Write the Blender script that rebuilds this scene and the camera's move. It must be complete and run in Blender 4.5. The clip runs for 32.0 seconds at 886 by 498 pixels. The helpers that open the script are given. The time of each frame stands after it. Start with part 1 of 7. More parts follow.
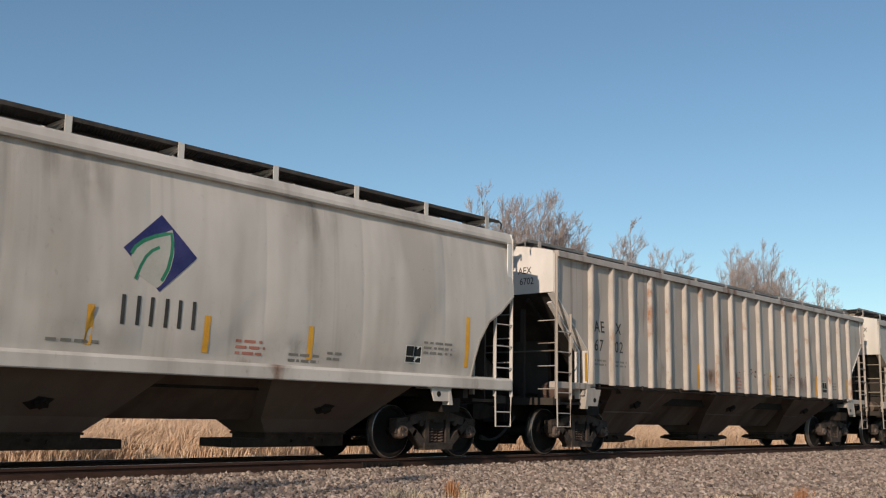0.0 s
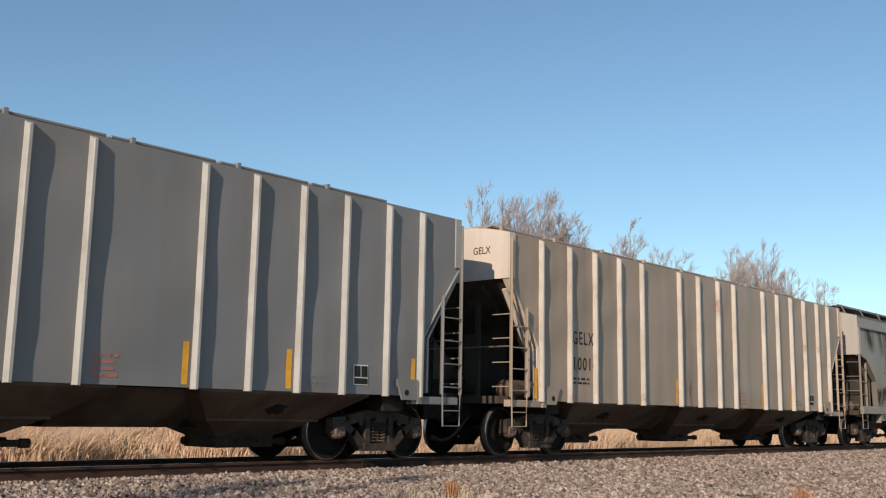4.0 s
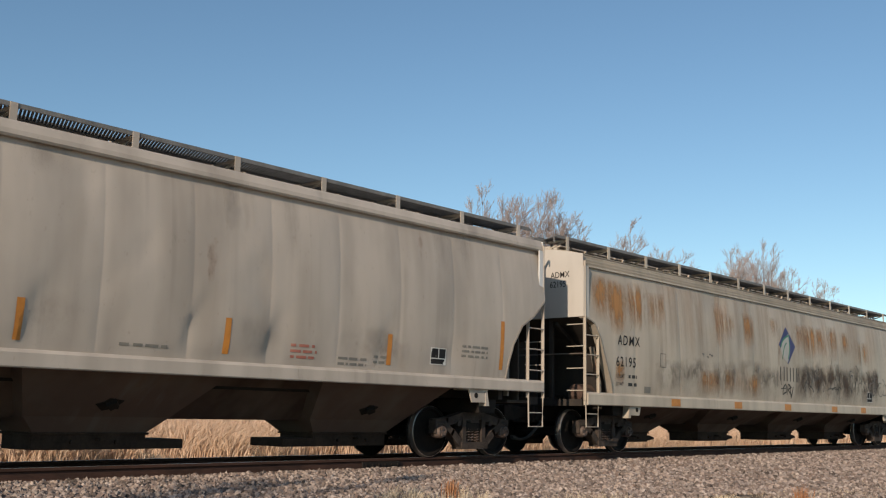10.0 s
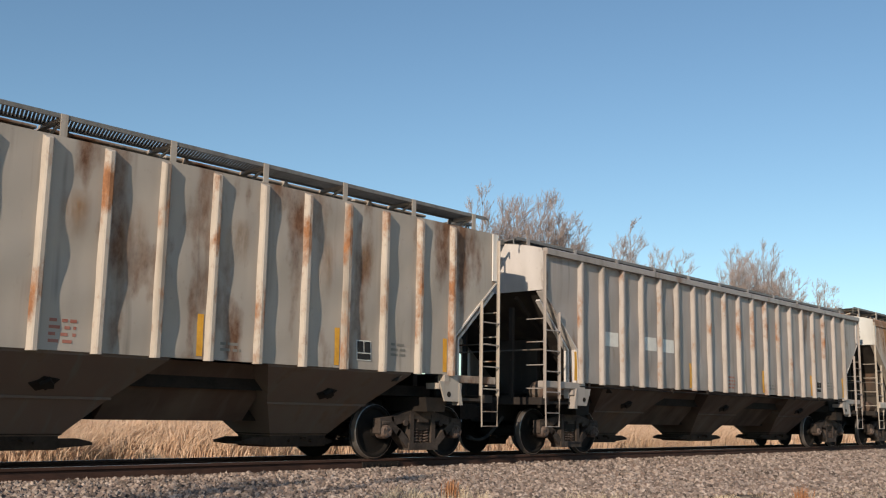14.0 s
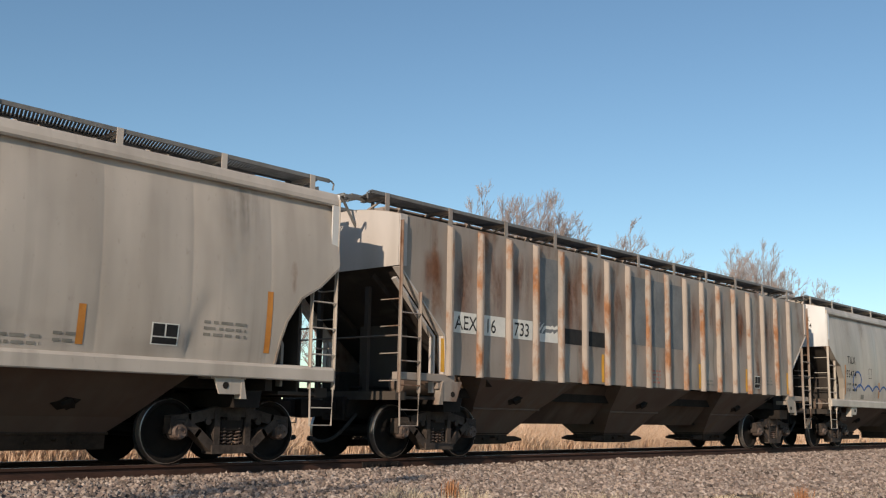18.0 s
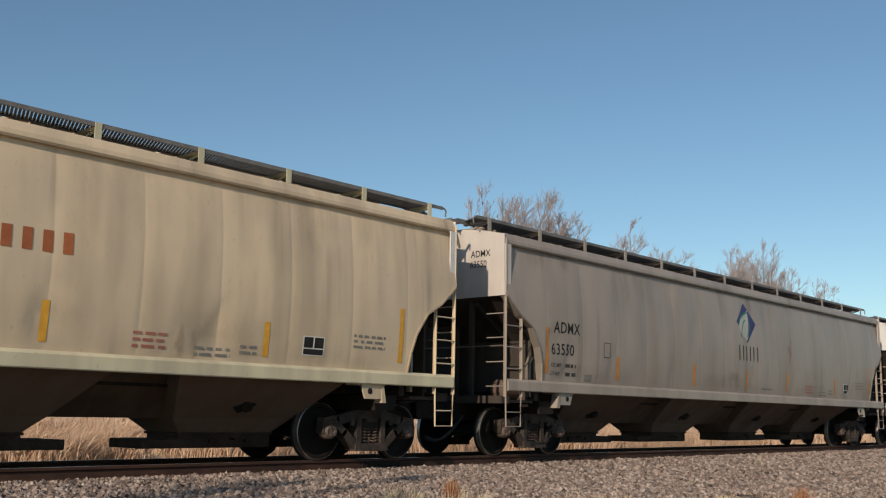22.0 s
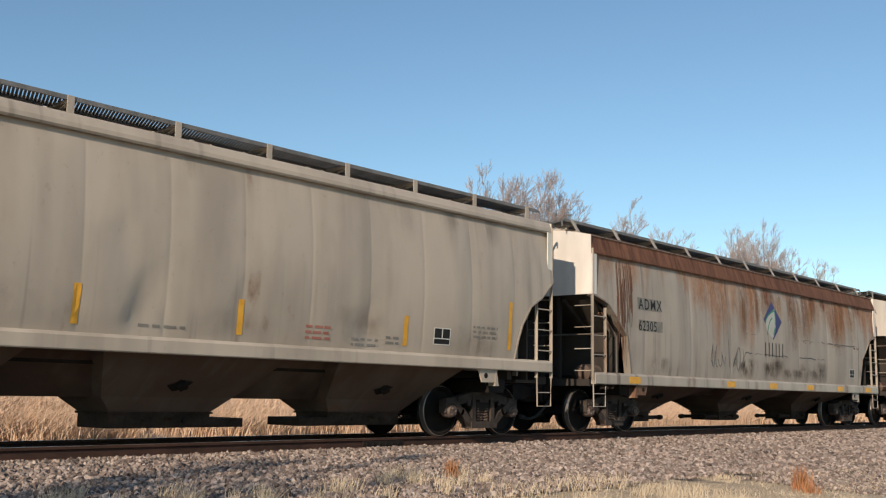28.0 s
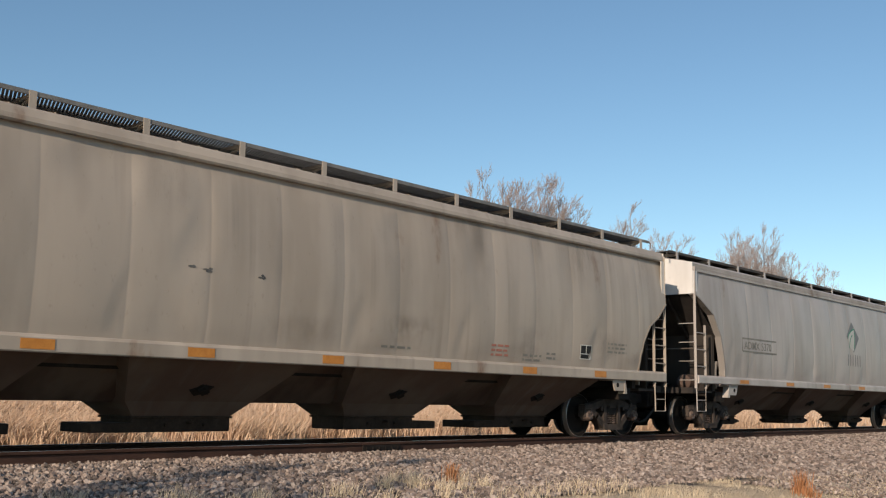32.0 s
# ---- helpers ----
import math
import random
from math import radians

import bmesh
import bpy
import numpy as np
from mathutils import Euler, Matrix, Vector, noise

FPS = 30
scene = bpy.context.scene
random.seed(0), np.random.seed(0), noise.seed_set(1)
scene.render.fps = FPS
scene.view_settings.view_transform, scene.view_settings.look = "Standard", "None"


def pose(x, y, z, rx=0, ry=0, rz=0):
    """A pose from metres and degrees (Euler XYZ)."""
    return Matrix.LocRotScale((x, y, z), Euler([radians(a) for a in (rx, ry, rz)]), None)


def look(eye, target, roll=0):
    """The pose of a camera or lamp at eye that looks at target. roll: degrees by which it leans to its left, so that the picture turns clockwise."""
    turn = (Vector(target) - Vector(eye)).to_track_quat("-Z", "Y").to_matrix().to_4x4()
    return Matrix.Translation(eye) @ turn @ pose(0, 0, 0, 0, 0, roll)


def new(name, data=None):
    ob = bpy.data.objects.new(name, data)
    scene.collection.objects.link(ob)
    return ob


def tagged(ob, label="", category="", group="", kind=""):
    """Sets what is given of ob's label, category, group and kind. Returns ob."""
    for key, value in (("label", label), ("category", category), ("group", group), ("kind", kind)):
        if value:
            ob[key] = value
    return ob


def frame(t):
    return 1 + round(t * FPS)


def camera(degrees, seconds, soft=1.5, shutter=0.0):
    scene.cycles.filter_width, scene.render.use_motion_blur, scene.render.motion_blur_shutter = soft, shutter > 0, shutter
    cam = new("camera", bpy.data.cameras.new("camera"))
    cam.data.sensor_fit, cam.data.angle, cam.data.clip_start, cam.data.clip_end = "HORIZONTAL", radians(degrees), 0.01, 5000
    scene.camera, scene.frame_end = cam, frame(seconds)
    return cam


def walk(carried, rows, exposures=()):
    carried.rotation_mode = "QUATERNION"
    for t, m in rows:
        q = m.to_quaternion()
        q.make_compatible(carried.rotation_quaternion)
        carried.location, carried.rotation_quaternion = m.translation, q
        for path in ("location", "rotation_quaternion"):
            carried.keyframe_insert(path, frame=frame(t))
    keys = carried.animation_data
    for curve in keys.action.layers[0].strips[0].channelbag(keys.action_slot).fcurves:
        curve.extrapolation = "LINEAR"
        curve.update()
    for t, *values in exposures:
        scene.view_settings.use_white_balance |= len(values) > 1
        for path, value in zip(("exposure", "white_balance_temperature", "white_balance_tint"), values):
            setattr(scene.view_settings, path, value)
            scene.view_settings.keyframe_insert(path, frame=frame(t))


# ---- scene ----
# A freight train of covered hoppers rolls past a camera on a tripod.
# x runs along the track, y across it (away from the camera), z up from the rail head.

cam = camera(47.32, 32.0, soft=1.2)
EYE = (0.0, -13.266, 0.742)
YAW, PITCH, ROLL = 47.915, 9.336, 1.0145


def aim(lower):
    """The camera's pose, tilted down by so many degrees from its first tilt."""
    a, b = radians(YAW), radians(PITCH - lower)
    way = Vector((math.sin(a) * math.cos(b), math.cos(a) * math.cos(b), math.sin(b)))
    return look(EYE, Vector(EYE) + way * 10, ROLL)


walk(cam, [(0.0, aim(0)), (24.3, aim(0)), (24.5, aim(0.03)), (24.75, aim(0.30)), (25.0, aim(0.655)), (25.25, aim(0.94)), (25.5, aim(1.135)),
           (26.0, aim(1.29)), (26.5, aim(1.32)), (27.5, aim(1.20)), (28.5, aim(1.07)), (29.0, aim(1.02)),
           (30.0, aim(0.975)), (31.0, aim(0.94)), (32.0, aim(0.90))],
     [(0, -0.27), (1, -0.10), (2, -0.02), (3, 0), (5, 0), (6, 0.03), (7, -0.10), (8, -0.38), (9, -0.32), (10, -0.16), (11, -0.10), (12, -0.07), (13, -0.09), (13.5, -0.09),
      (16, -0.10), (17, 0.04), (18, -0.10), (19, 0), (20, -0.17), (21, -0.28), (22, -0.38), (23, 0), (24, -0.28), (25, -0.12), (26, 0.05), (29, 0), (30, 0.10), (31, -0.14), (32, -0.08)])

# ---- light ----
SUN_EL, SUN_OFF = 22.0, 17.0            # height of the sun, and its angle off the track's line
sun_way = Vector((-math.cos(radians(SUN_EL)) * math.cos(radians(SUN_OFF)),
                  -math.cos(radians(SUN_EL)) * math.sin(radians(SUN_OFF)), math.sin(radians(SUN_EL))))
world = bpy.data.worlds.new("sky")
scene.world = world
world.use_nodes = True
wn = world.node_tree
sky = wn.nodes.new("ShaderNodeTexSky")
sky.sky_type, sky.sun_disc = "NISHITA", False
sky.sun_elevation, sky.sun_rotation = radians(SUN_EL), math.atan2(sun_way.x, sun_way.y)
sky.altitude, sky.air_density, sky.dust_density, sky.ozone_density = 250, 1.0, 0.2, 0.7
clear = wn.nodes.new("ShaderNodeMix")          # a clear, deep blue winter sky
clear.data_type, clear.blend_type = "RGBA", "MULTIPLY"
clear.inputs[0].default_value, clear.inputs[7].default_value = 1.0, (0.81, 0.98, 1.05, 1)
wn.links.new(sky.outputs["Color"], clear.inputs[6])
wn.links.new(clear.outputs[2], wn.nodes["Background"].inputs["Color"])
wn.nodes["Background"].inputs["Strength"].default_value = 0.125
sun = new("sun", bpy.data.lights.new("sun", "SUN"))
sun.data.energy, sun.data.angle, sun.data.color = 5.0, radians(0.55), (1.0, 0.84, 0.66)
sun.matrix_world = look(sun_way * 100, (0, 0, 0))
scene.view_settings.exposure = 0.0


# ---- materials ----
def material(name, build):
    mat = bpy.data.materials.new(name)
    mat.use_nodes = True
    nt = mat.node_tree
    build(nt, nt.nodes["Principled BSDF"])
    return mat


def node(nt, kind, **values):
    n = nt.nodes.new(kind)
    for key, value in values.items():
        n.inputs[key].default_value = value
    return n


def calc(nt, op, a, b=None, c=None, clamp=False):
    n = nt.nodes.new("ShaderNodeMath")
    n.operation, n.use_clamp = op, clamp
    for i, v in enumerate((a, b, c)):
        if v is None:
            continue
        if isinstance(v, (int, float)):
            n.inputs[i].default_value = v
        else:
            nt.links.new(v, n.inputs[i])
    return n.outputs[0]


def mix(nt, fac, a, b, blend="MIX"):
    n = nt.nodes.new("ShaderNodeMix")
    n.data_type, n.blend_type = "RGBA", blend
    for i, v in ((0, fac), (6, a), (7, b)):
        if isinstance(v, (int, float)):
            n.inputs[i].default_value = v
        elif isinstance(v, tuple):
            n.inputs[i].default_value = (*v, 1)
        else:
            nt.links.new(v, n.inputs[i])
    return n.outputs[2]


def grain(nt, scale, detail=4.0, stretch=(1, 1, 1), rough=0.6, shift=None):
    """Noise in the object's own space, stretched along its axes."""
    tc = nt.nodes.new("ShaderNodeTexCoord")
    mp = nt.nodes.new("ShaderNodeMapping")
    mp.inputs["Scale"].default_value = stretch
    nt.links.new(tc.outputs["Object"], mp.inputs["Vector"])
    if shift is not None:
        nt.links.new(shift, mp.inputs["Location"])
    n = node(nt, "ShaderNodeTexNoise", Scale=scale, Detail=detail, Roughness=rough)
    nt.links.new(mp.outputs[0], n.inputs["Vector"])
    return n.outputs["Fac"]


def own_shift(nt):
    info = nt.nodes.new("ShaderNodeObjectInfo")
    comb = nt.nodes.new("ShaderNodeCombineXYZ")
    nt.links.new(calc(nt, "MULTIPLY", info.outputs["Random"], 91.0), comb.inputs[0])
    nt.links.new(calc(nt, "MULTIPLY", info.outputs["Random"], 37.0), comb.inputs[2])
    return info, comb.outputs[0]


def bump(nt, bsdf, height, strength=0.3, distance=0.01):
    b = node(nt, "ShaderNodeBump", Strength=strength, Distance=distance)
    nt.links.new(height, b.inputs["Height"])
    nt.links.new(b.outputs[0], bsdf.inputs["Normal"])


def paint_nodes(dull, grime, rusty=1.0, wash=None, dust=(0.29, 0.25, 0.215), tones=None, gain=None, broken=False):
    """Worn paint in the colour of its object; the colour's alpha says how much of it has rusted through."""
    def build(nt, bsdf):
        info, shift = own_shift(nt)
        cloud = grain(nt, 0.55, 3, (1, 1, 0.8), shift=shift)
        streak = calc(nt, "ADD", calc(nt, "MULTIPLY", grain(nt, 1.3, 2.0, (1.7, 1, 0.17), 0.5, shift), 0.45),
                      calc(nt, "MULTIPLY", grain(nt, 0.8, 4, (0.9, 1, 0.34), 0.6, shift), 0.55))
        if broken:
            streak = grain(nt, 1.3, 6, (2.0, 1, 0.8), 0.68, shift)
        fine = grain(nt, 11, 5, (1, 1, 0.55), 0.7, shift)
        col = mix(nt, calc(nt, "MULTIPLY", cloud, 0.55), info.outputs["Color"], dust)
        dirt = calc(nt, "MULTIPLY_ADD", calc(nt, "SUBTRACT", streak, 0.5), 6.0, 0.36, True)
        col = mix(nt, calc(nt, "MULTIPLY", dirt, grime), col, (0.16, 0.13, 0.10))
        speck = calc(nt, "MULTIPLY_ADD", calc(nt, "SUBTRACT", fine, 0.62), 9.0, 0.0, True)
        col = mix(nt, calc(nt, "MULTIPLY", speck, 0.25), col, (0.14, 0.10, 0.07))
        drip = calc(nt, "MULTIPLY", calc(nt, "SUBTRACT", grain(nt, 1.4, 2.5, (4.0, 1, 0.07), 0.5, shift), 0.57), 8.0, None, True)
        drip = calc(nt, "MULTIPLY", drip, calc(nt, "MULTIPLY", calc(nt, "SUBTRACT", cloud, 0.43), 5.0, None, True))
        col = mix(nt, calc(nt, "MULTIPLY", drip, calc(nt, "MULTIPLY_ADD", info.outputs["Alpha"], 4.0, 0.12, True)), col, (0.15, 0.128, 0.107))
        wide = grain(nt, 0.9, 4, (1.2, 1, 0.5), 0.6, shift)
        amount = calc(nt, "ADD", calc(nt, "MULTIPLY", streak, 0.62), calc(nt, "MULTIPLY", wide, 0.38))
        amount = calc(nt, "MULTIPLY_ADD", calc(nt, "SUBTRACT", amount, 0.5), 1.6, 0.5)
        if wash:
            tc = nt.nodes.new("ShaderNodeTexCoord")
            sep = nt.nodes.new("ShaderNodeSeparateXYZ")
            nt.links.new(tc.outputs["Object"], sep.inputs[0])
            sheet = nt.nodes.new("ShaderNodeTexWhiteNoise")
            sheet.noise_dimensions = "1D"
            nt.links.new(calc(nt, "FLOOR", calc(nt, "DIVIDE", sep.outputs[0], 1.95)), sheet.inputs["W"])
            amount = calc(nt, "MULTIPLY_ADD", calc(nt, "SUBTRACT", sheet.outputs["Value"], 0.5), 0.20, amount)
            amount = calc(nt, "ADD", amount, calc(nt, "MULTIPLY", calc(nt, "SUBTRACT", sep.outputs[2], wash), 0.17))
        edge = calc(nt, "SUBTRACT", 0.73, calc(nt, "MULTIPLY", info.outputs["Alpha"], 0.42))
        rust = calc(nt, "MULTIPLY", calc(nt, "SUBTRACT", calc(nt, "MULTIPLY_ADD", fine, 0.10, amount), edge), gain or (5.0 if wash else 9.0), None, True)
        light, dark = tones or (((0.45, 0.22, 0.105), (0.17, 0.07, 0.038)) if wash else ((0.25, 0.132, 0.075), (0.10, 0.047, 0.028)))
        tone = mix(nt, calc(nt, "MULTIPLY_ADD", calc(nt, "SUBTRACT", fine, 0.5), 2.2, 0.5, True), light, dark)
        col = mix(nt, calc(nt, "MULTIPLY", rust, rusty), col, tone)
        nt.links.new(col, bsdf.inputs["Base Color"])
        nt.links.new(calc(nt, "MULTIPLY_ADD", rust, 0.25, dull, True), bsdf.inputs["Roughness"])
        bsdf.inputs["Specular IOR Level"].default_value = 0.3
        bump(nt, bsdf, calc(nt, "ADD", calc(nt, "MULTIPLY", cloud, 3.0), calc(nt, "MULTIPLY", fine, 0.15)), 0.35, 0.012)
    return build


def two_tone(a, b, scale, rough, strength=0.3, stretch=(1, 1, 1), metal=0.0, distance=0.01):
    def build(nt, bsdf):
        info, shift = own_shift(nt)
        big = grain(nt, scale, 5, stretch, shift=shift)
        small = grain(nt, scale * 9, 4, stretch, shift=shift)
        f = calc(nt, "MULTIPLY_ADD", calc(nt, "SUBTRACT", calc(nt, "ADD", calc(nt, "MULTIPLY", big, 0.7), calc(nt, "MULTIPLY", small, 0.3)), 0.5), 3.0, 0.5, True)
        nt.links.new(mix(nt, f, a, b), bsdf.inputs["Base Color"])
        bsdf.inputs["Roughness"].default_value, bsdf.inputs["Metallic"].default_value = rough, metal
        bsdf.inputs["Specular IOR Level"].default_value = 0.28
        bump(nt, bsdf, small, strength, distance)
    return build


def island_tone(colours, rough):
    """One of several colours for each loose piece of a mesh."""
    def build(nt, bsdf):
        geo = nt.nodes.new("ShaderNodeNewGeometry")
        ramp = nt.nodes.new("ShaderNodeValToRGB")
        els = ramp.color_ramp.elements
        while len(els) < len(colours):
            els.new(0.5)
        for i, c in enumerate(colours):
            els[i].position, els[i].color = i / (len(colours) - 1), (*c, 1)
        nt.links.new(geo.outputs["Random Per Island"], ramp.inputs[0])
        small = grain(nt, 40, 3)
        nt.links.new(mix(nt, calc(nt, "MULTIPLY", small, 0.5), ramp.outputs[0], (0.10, 0.085, 0.07)), bsdf.inputs["Base Color"])
        bsdf.inputs["Roughness"].default_value = rough
        bsdf.inputs["Specular IOR Level"].default_value = 0.2
    return build


M_PAINT = material("worn_paint", paint_nodes(0.42, 0.34))
M_WASHED = material("rust_washed_paint", paint_nodes(0.6, 0.34, 0.8, 2.75))
M_RIB = material("rusty_rib_paint", paint_nodes(0.55, 0.30, 1.0, tones=((0.36, 0.17, 0.08), (0.16, 0.068, 0.034)), gain=7.0, broken=True))
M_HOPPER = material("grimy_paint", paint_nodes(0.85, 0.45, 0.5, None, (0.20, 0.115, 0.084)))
# The near-black cloud colour paints in the shade inside the car ends.
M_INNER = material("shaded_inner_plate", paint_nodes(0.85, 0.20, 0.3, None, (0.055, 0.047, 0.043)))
# Frame and casting tones near black, shade under the cars worked in.
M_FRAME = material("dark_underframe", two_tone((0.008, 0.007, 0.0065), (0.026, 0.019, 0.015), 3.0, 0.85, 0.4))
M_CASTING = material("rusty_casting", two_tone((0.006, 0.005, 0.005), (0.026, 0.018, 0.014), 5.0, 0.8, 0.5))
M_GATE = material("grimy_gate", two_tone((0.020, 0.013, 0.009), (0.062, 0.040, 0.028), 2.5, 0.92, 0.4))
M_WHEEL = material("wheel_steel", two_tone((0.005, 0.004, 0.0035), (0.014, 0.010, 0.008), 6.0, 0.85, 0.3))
M_SIDE = material("dusty_casting", two_tone((0.020, 0.015, 0.0125), (0.085, 0.064, 0.053), 3.5, 0.85, 0.5))
M_CAP = material("bearing_cap", two_tone((0.05, 0.032, 0.026), (0.17, 0.125, 0.105), 9.0, 0.6, 0.4))
M_GRATE = material("galvanised_grating", two_tone((0.12, 0.116, 0.112), (0.22, 0.214, 0.208), 4.0, 0.6, 0.2, metal=0.1))
M_BOARD = material("dark_walkway", two_tone((0.03, 0.026, 0.024), (0.08, 0.068, 0.06), 4.0, 0.7, 0.3))
M_REFLECT = material("yellow_reflector", two_tone((0.62, 0.29, 0.03), (0.80, 0.42, 0.05), 7.0, 0.4, 0.1))
M_ORANGE = material("orange_reflector", two_tone((0.43, 0.16, 0.03), (0.58, 0.24, 0.05), 7.0, 0.4, 0.1))
M_BLACK = material("stencil_black", two_tone((0.007, 0.007, 0.008), (0.028, 0.026, 0.025), 6.0, 0.7, 0.1))
M_FADED = material("faded_stencil", two_tone((0.16, 0.15, 0.13), (0.26, 0.24, 0.21), 6.0, 0.6, 0.1))
M_WHITE = material("stencil_white", two_tone((0.62, 0.60, 0.55), (0.75, 0.73, 0.68), 6.0, 0.6, 0.1))
M_PALE = material("pale_decal", two_tone((0.40, 0.38, 0.34), (0.50, 0.48, 0.44), 3.0, 0.55, 0.1))
M_NAVY = material("navy_decal", two_tone((0.022, 0.024, 0.11), (0.05, 0.05, 0.16), 3.0, 0.5, 0.1))
M_GREEN = material("green_decal", two_tone((0.02, 0.16, 0.09), (0.05, 0.24, 0.14), 4.0, 0.5, 0.1))
M_RED = material("red_stencil", two_tone((0.34, 0.11, 0.08), (0.44, 0.20, 0.15), 6.0, 0.6, 0.1))
M_RUSTRED = material("amber_decal", two_tone((0.45, 0.12, 0.02), (0.58, 0.20, 0.04), 4.0, 0.5, 0.1))
M_GOLD = material("gold_decal", two_tone((0.40, 0.22, 0.04), (0.50, 0.30, 0.07), 4.0, 0.5, 0.1))
M_RUN = material("rust_run", two_tone((0.07, 0.028, 0.018), (0.22, 0.10, 0.055), 2.5, 0.8, 0.3, (3, 1, 0.4)))
M_BRICK = material("brick_red_decal", two_tone((0.34, 0.095, 0.035), (0.44, 0.15, 0.06), 4.0, 0.5, 0.1))
M_BLUE = material("blue_spray", two_tone((0.03, 0.08, 0.24), (0.08, 0.15, 0.34), 5.0, 0.6, 0.1))
M_SPRAY = material("black_spray", two_tone((0.05, 0.05, 0.052), (0.18, 0.17, 0.16), 3.0, 0.6, 0.1))
M_TEAL = material("green_spray", two_tone((0.02, 0.09, 0.07), (0.05, 0.16, 0.12), 5.0, 0.6, 0.1))
M_GREYPATCH = material("grey_patch", two_tone((0.13, 0.135, 0.14), (0.20, 0.20, 0.20), 3.0, 0.6, 0.1))
M_CHAR = material("charcoal_decal", two_tone((0.03, 0.028, 0.027), (0.07, 0.066, 0.062), 3.0, 0.6, 0.1))
M_RUBBER = material("hose_rubber", two_tone((0.015, 0.015, 0.015), (0.05, 0.045, 0.04), 6.0, 0.8, 0.2))
M_RAIL = material("rail_steel", two_tone((0.030, 0.016, 0.012), (0.085, 0.041, 0.029), 5.0, 0.8, 0.3, (0.3, 1, 1)))
M_RAILTOP = material("polished_rail", two_tone((0.30, 0.26, 0.24), (0.45, 0.42, 0.40), 5.0, 0.3, 0.1, (0.2, 1, 1), 0.8))
M_TIE = material("tie_timber", two_tone((0.05, 0.04, 0.032), (0.13, 0.10, 0.075), 2.0, 0.9, 0.5, (0.5, 4, 2)))
M_STONE = material("ballast_stone", island_tone(((0.045, 0.034, 0.030), (0.27, 0.20, 0.17), (0.11, 0.086, 0.076), (0.58, 0.47, 0.41), (0.20, 0.135, 0.11), (0.33, 0.275, 0.245), (0.46, 0.35, 0.29), (0.07, 0.054, 0.048)), 0.85))
M_GRASS = material("dry_grass", island_tone(((0.70, 0.45, 0.285), (0.84, 0.595, 0.42), (0.78, 0.52, 0.35), (0.86, 0.66, 0.49), (0.58, 0.36, 0.22)), 0.8))
M_STRAW = material("pale_straw", island_tone(((0.62, 0.48, 0.32), (0.80, 0.66, 0.48), (0.66, 0.50, 0.34)), 0.8))
M_WEED = material("russet_weed", island_tone(((0.36, 0.13, 0.045), (0.48, 0.20, 0.08), (0.42, 0.24, 0.12)), 0.8))
M_BARK = material("grey_bark", two_tone((0.14, 0.115, 0.105), (0.27, 0.225, 0.205), 4.0, 0.9, 0.5, (2, 2, 0.5)))
M_TWIG = material("bare_twig", two_tone((0.28, 0.228, 0.21), (0.46, 0.385, 0.355), 1.0, 0.9, 0.2))
M_NEEDLE = material("spruce_needles", island_tone(((0.025, 0.05, 0.02), (0.04, 0.075, 0.03), (0.06, 0.08, 0.035)), 0.8))


def stain_nodes(a, b, stretch, gain=5.0):
    """A thin stain over the paint: it shows where its own mask and its streaky grain are dense."""
    def build(nt, bsdf):
        info, shift = own_shift(nt)
        mask = nt.nodes.new("ShaderNodeAttribute")
        mask.attribute_name = "fade"
        streak = grain(nt, 1.6, 4, stretch, 0.6, shift)
        fine = grain(nt, 14, 4, (1, 1, 0.5), 0.7, shift)
        dense = calc(nt, "ADD", calc(nt, "MULTIPLY", streak, 0.75), calc(nt, "MULTIPLY", fine, 0.25))
        level = calc(nt, "MULTIPLY_ADD", calc(nt, "SUBTRACT", dense, 0.5), gain, 0.42)
        level = calc(nt, "MULTIPLY", level, mask.outputs["Fac"], None, True)
        nt.links.new(calc(nt, "MULTIPLY", level, 0.92), bsdf.inputs["Alpha"])
        nt.links.new(mix(nt, fine, a, b), bsdf.inputs["Base Color"])
        bsdf.inputs["Roughness"].default_value = 0.8
        bsdf.inputs["Specular IOR Level"].default_value = 0.15
    return build


M_SOOT = material("soot_stain", stain_nodes((0.045, 0.04, 0.036), (0.11, 0.095, 0.08), (2.2, 1, 0.16), 4.0))
M_OCHRE = material("ochre_rust_stain", stain_nodes((0.50, 0.275, 0.115), (0.31, 0.145, 0.062), (2.4, 1, 0.20)))
M_UMBER = material("umber_rust_stain", stain_nodes((0.285, 0.112, 0.050), (0.135, 0.048, 0.024), (1.6, 1, 0.25)))
M_SMUT = material("smeared_soot", stain_nodes((0.05, 0.04, 0.034), (0.14, 0.10, 0.075), (1.4, 1, 1.0), 4.5))


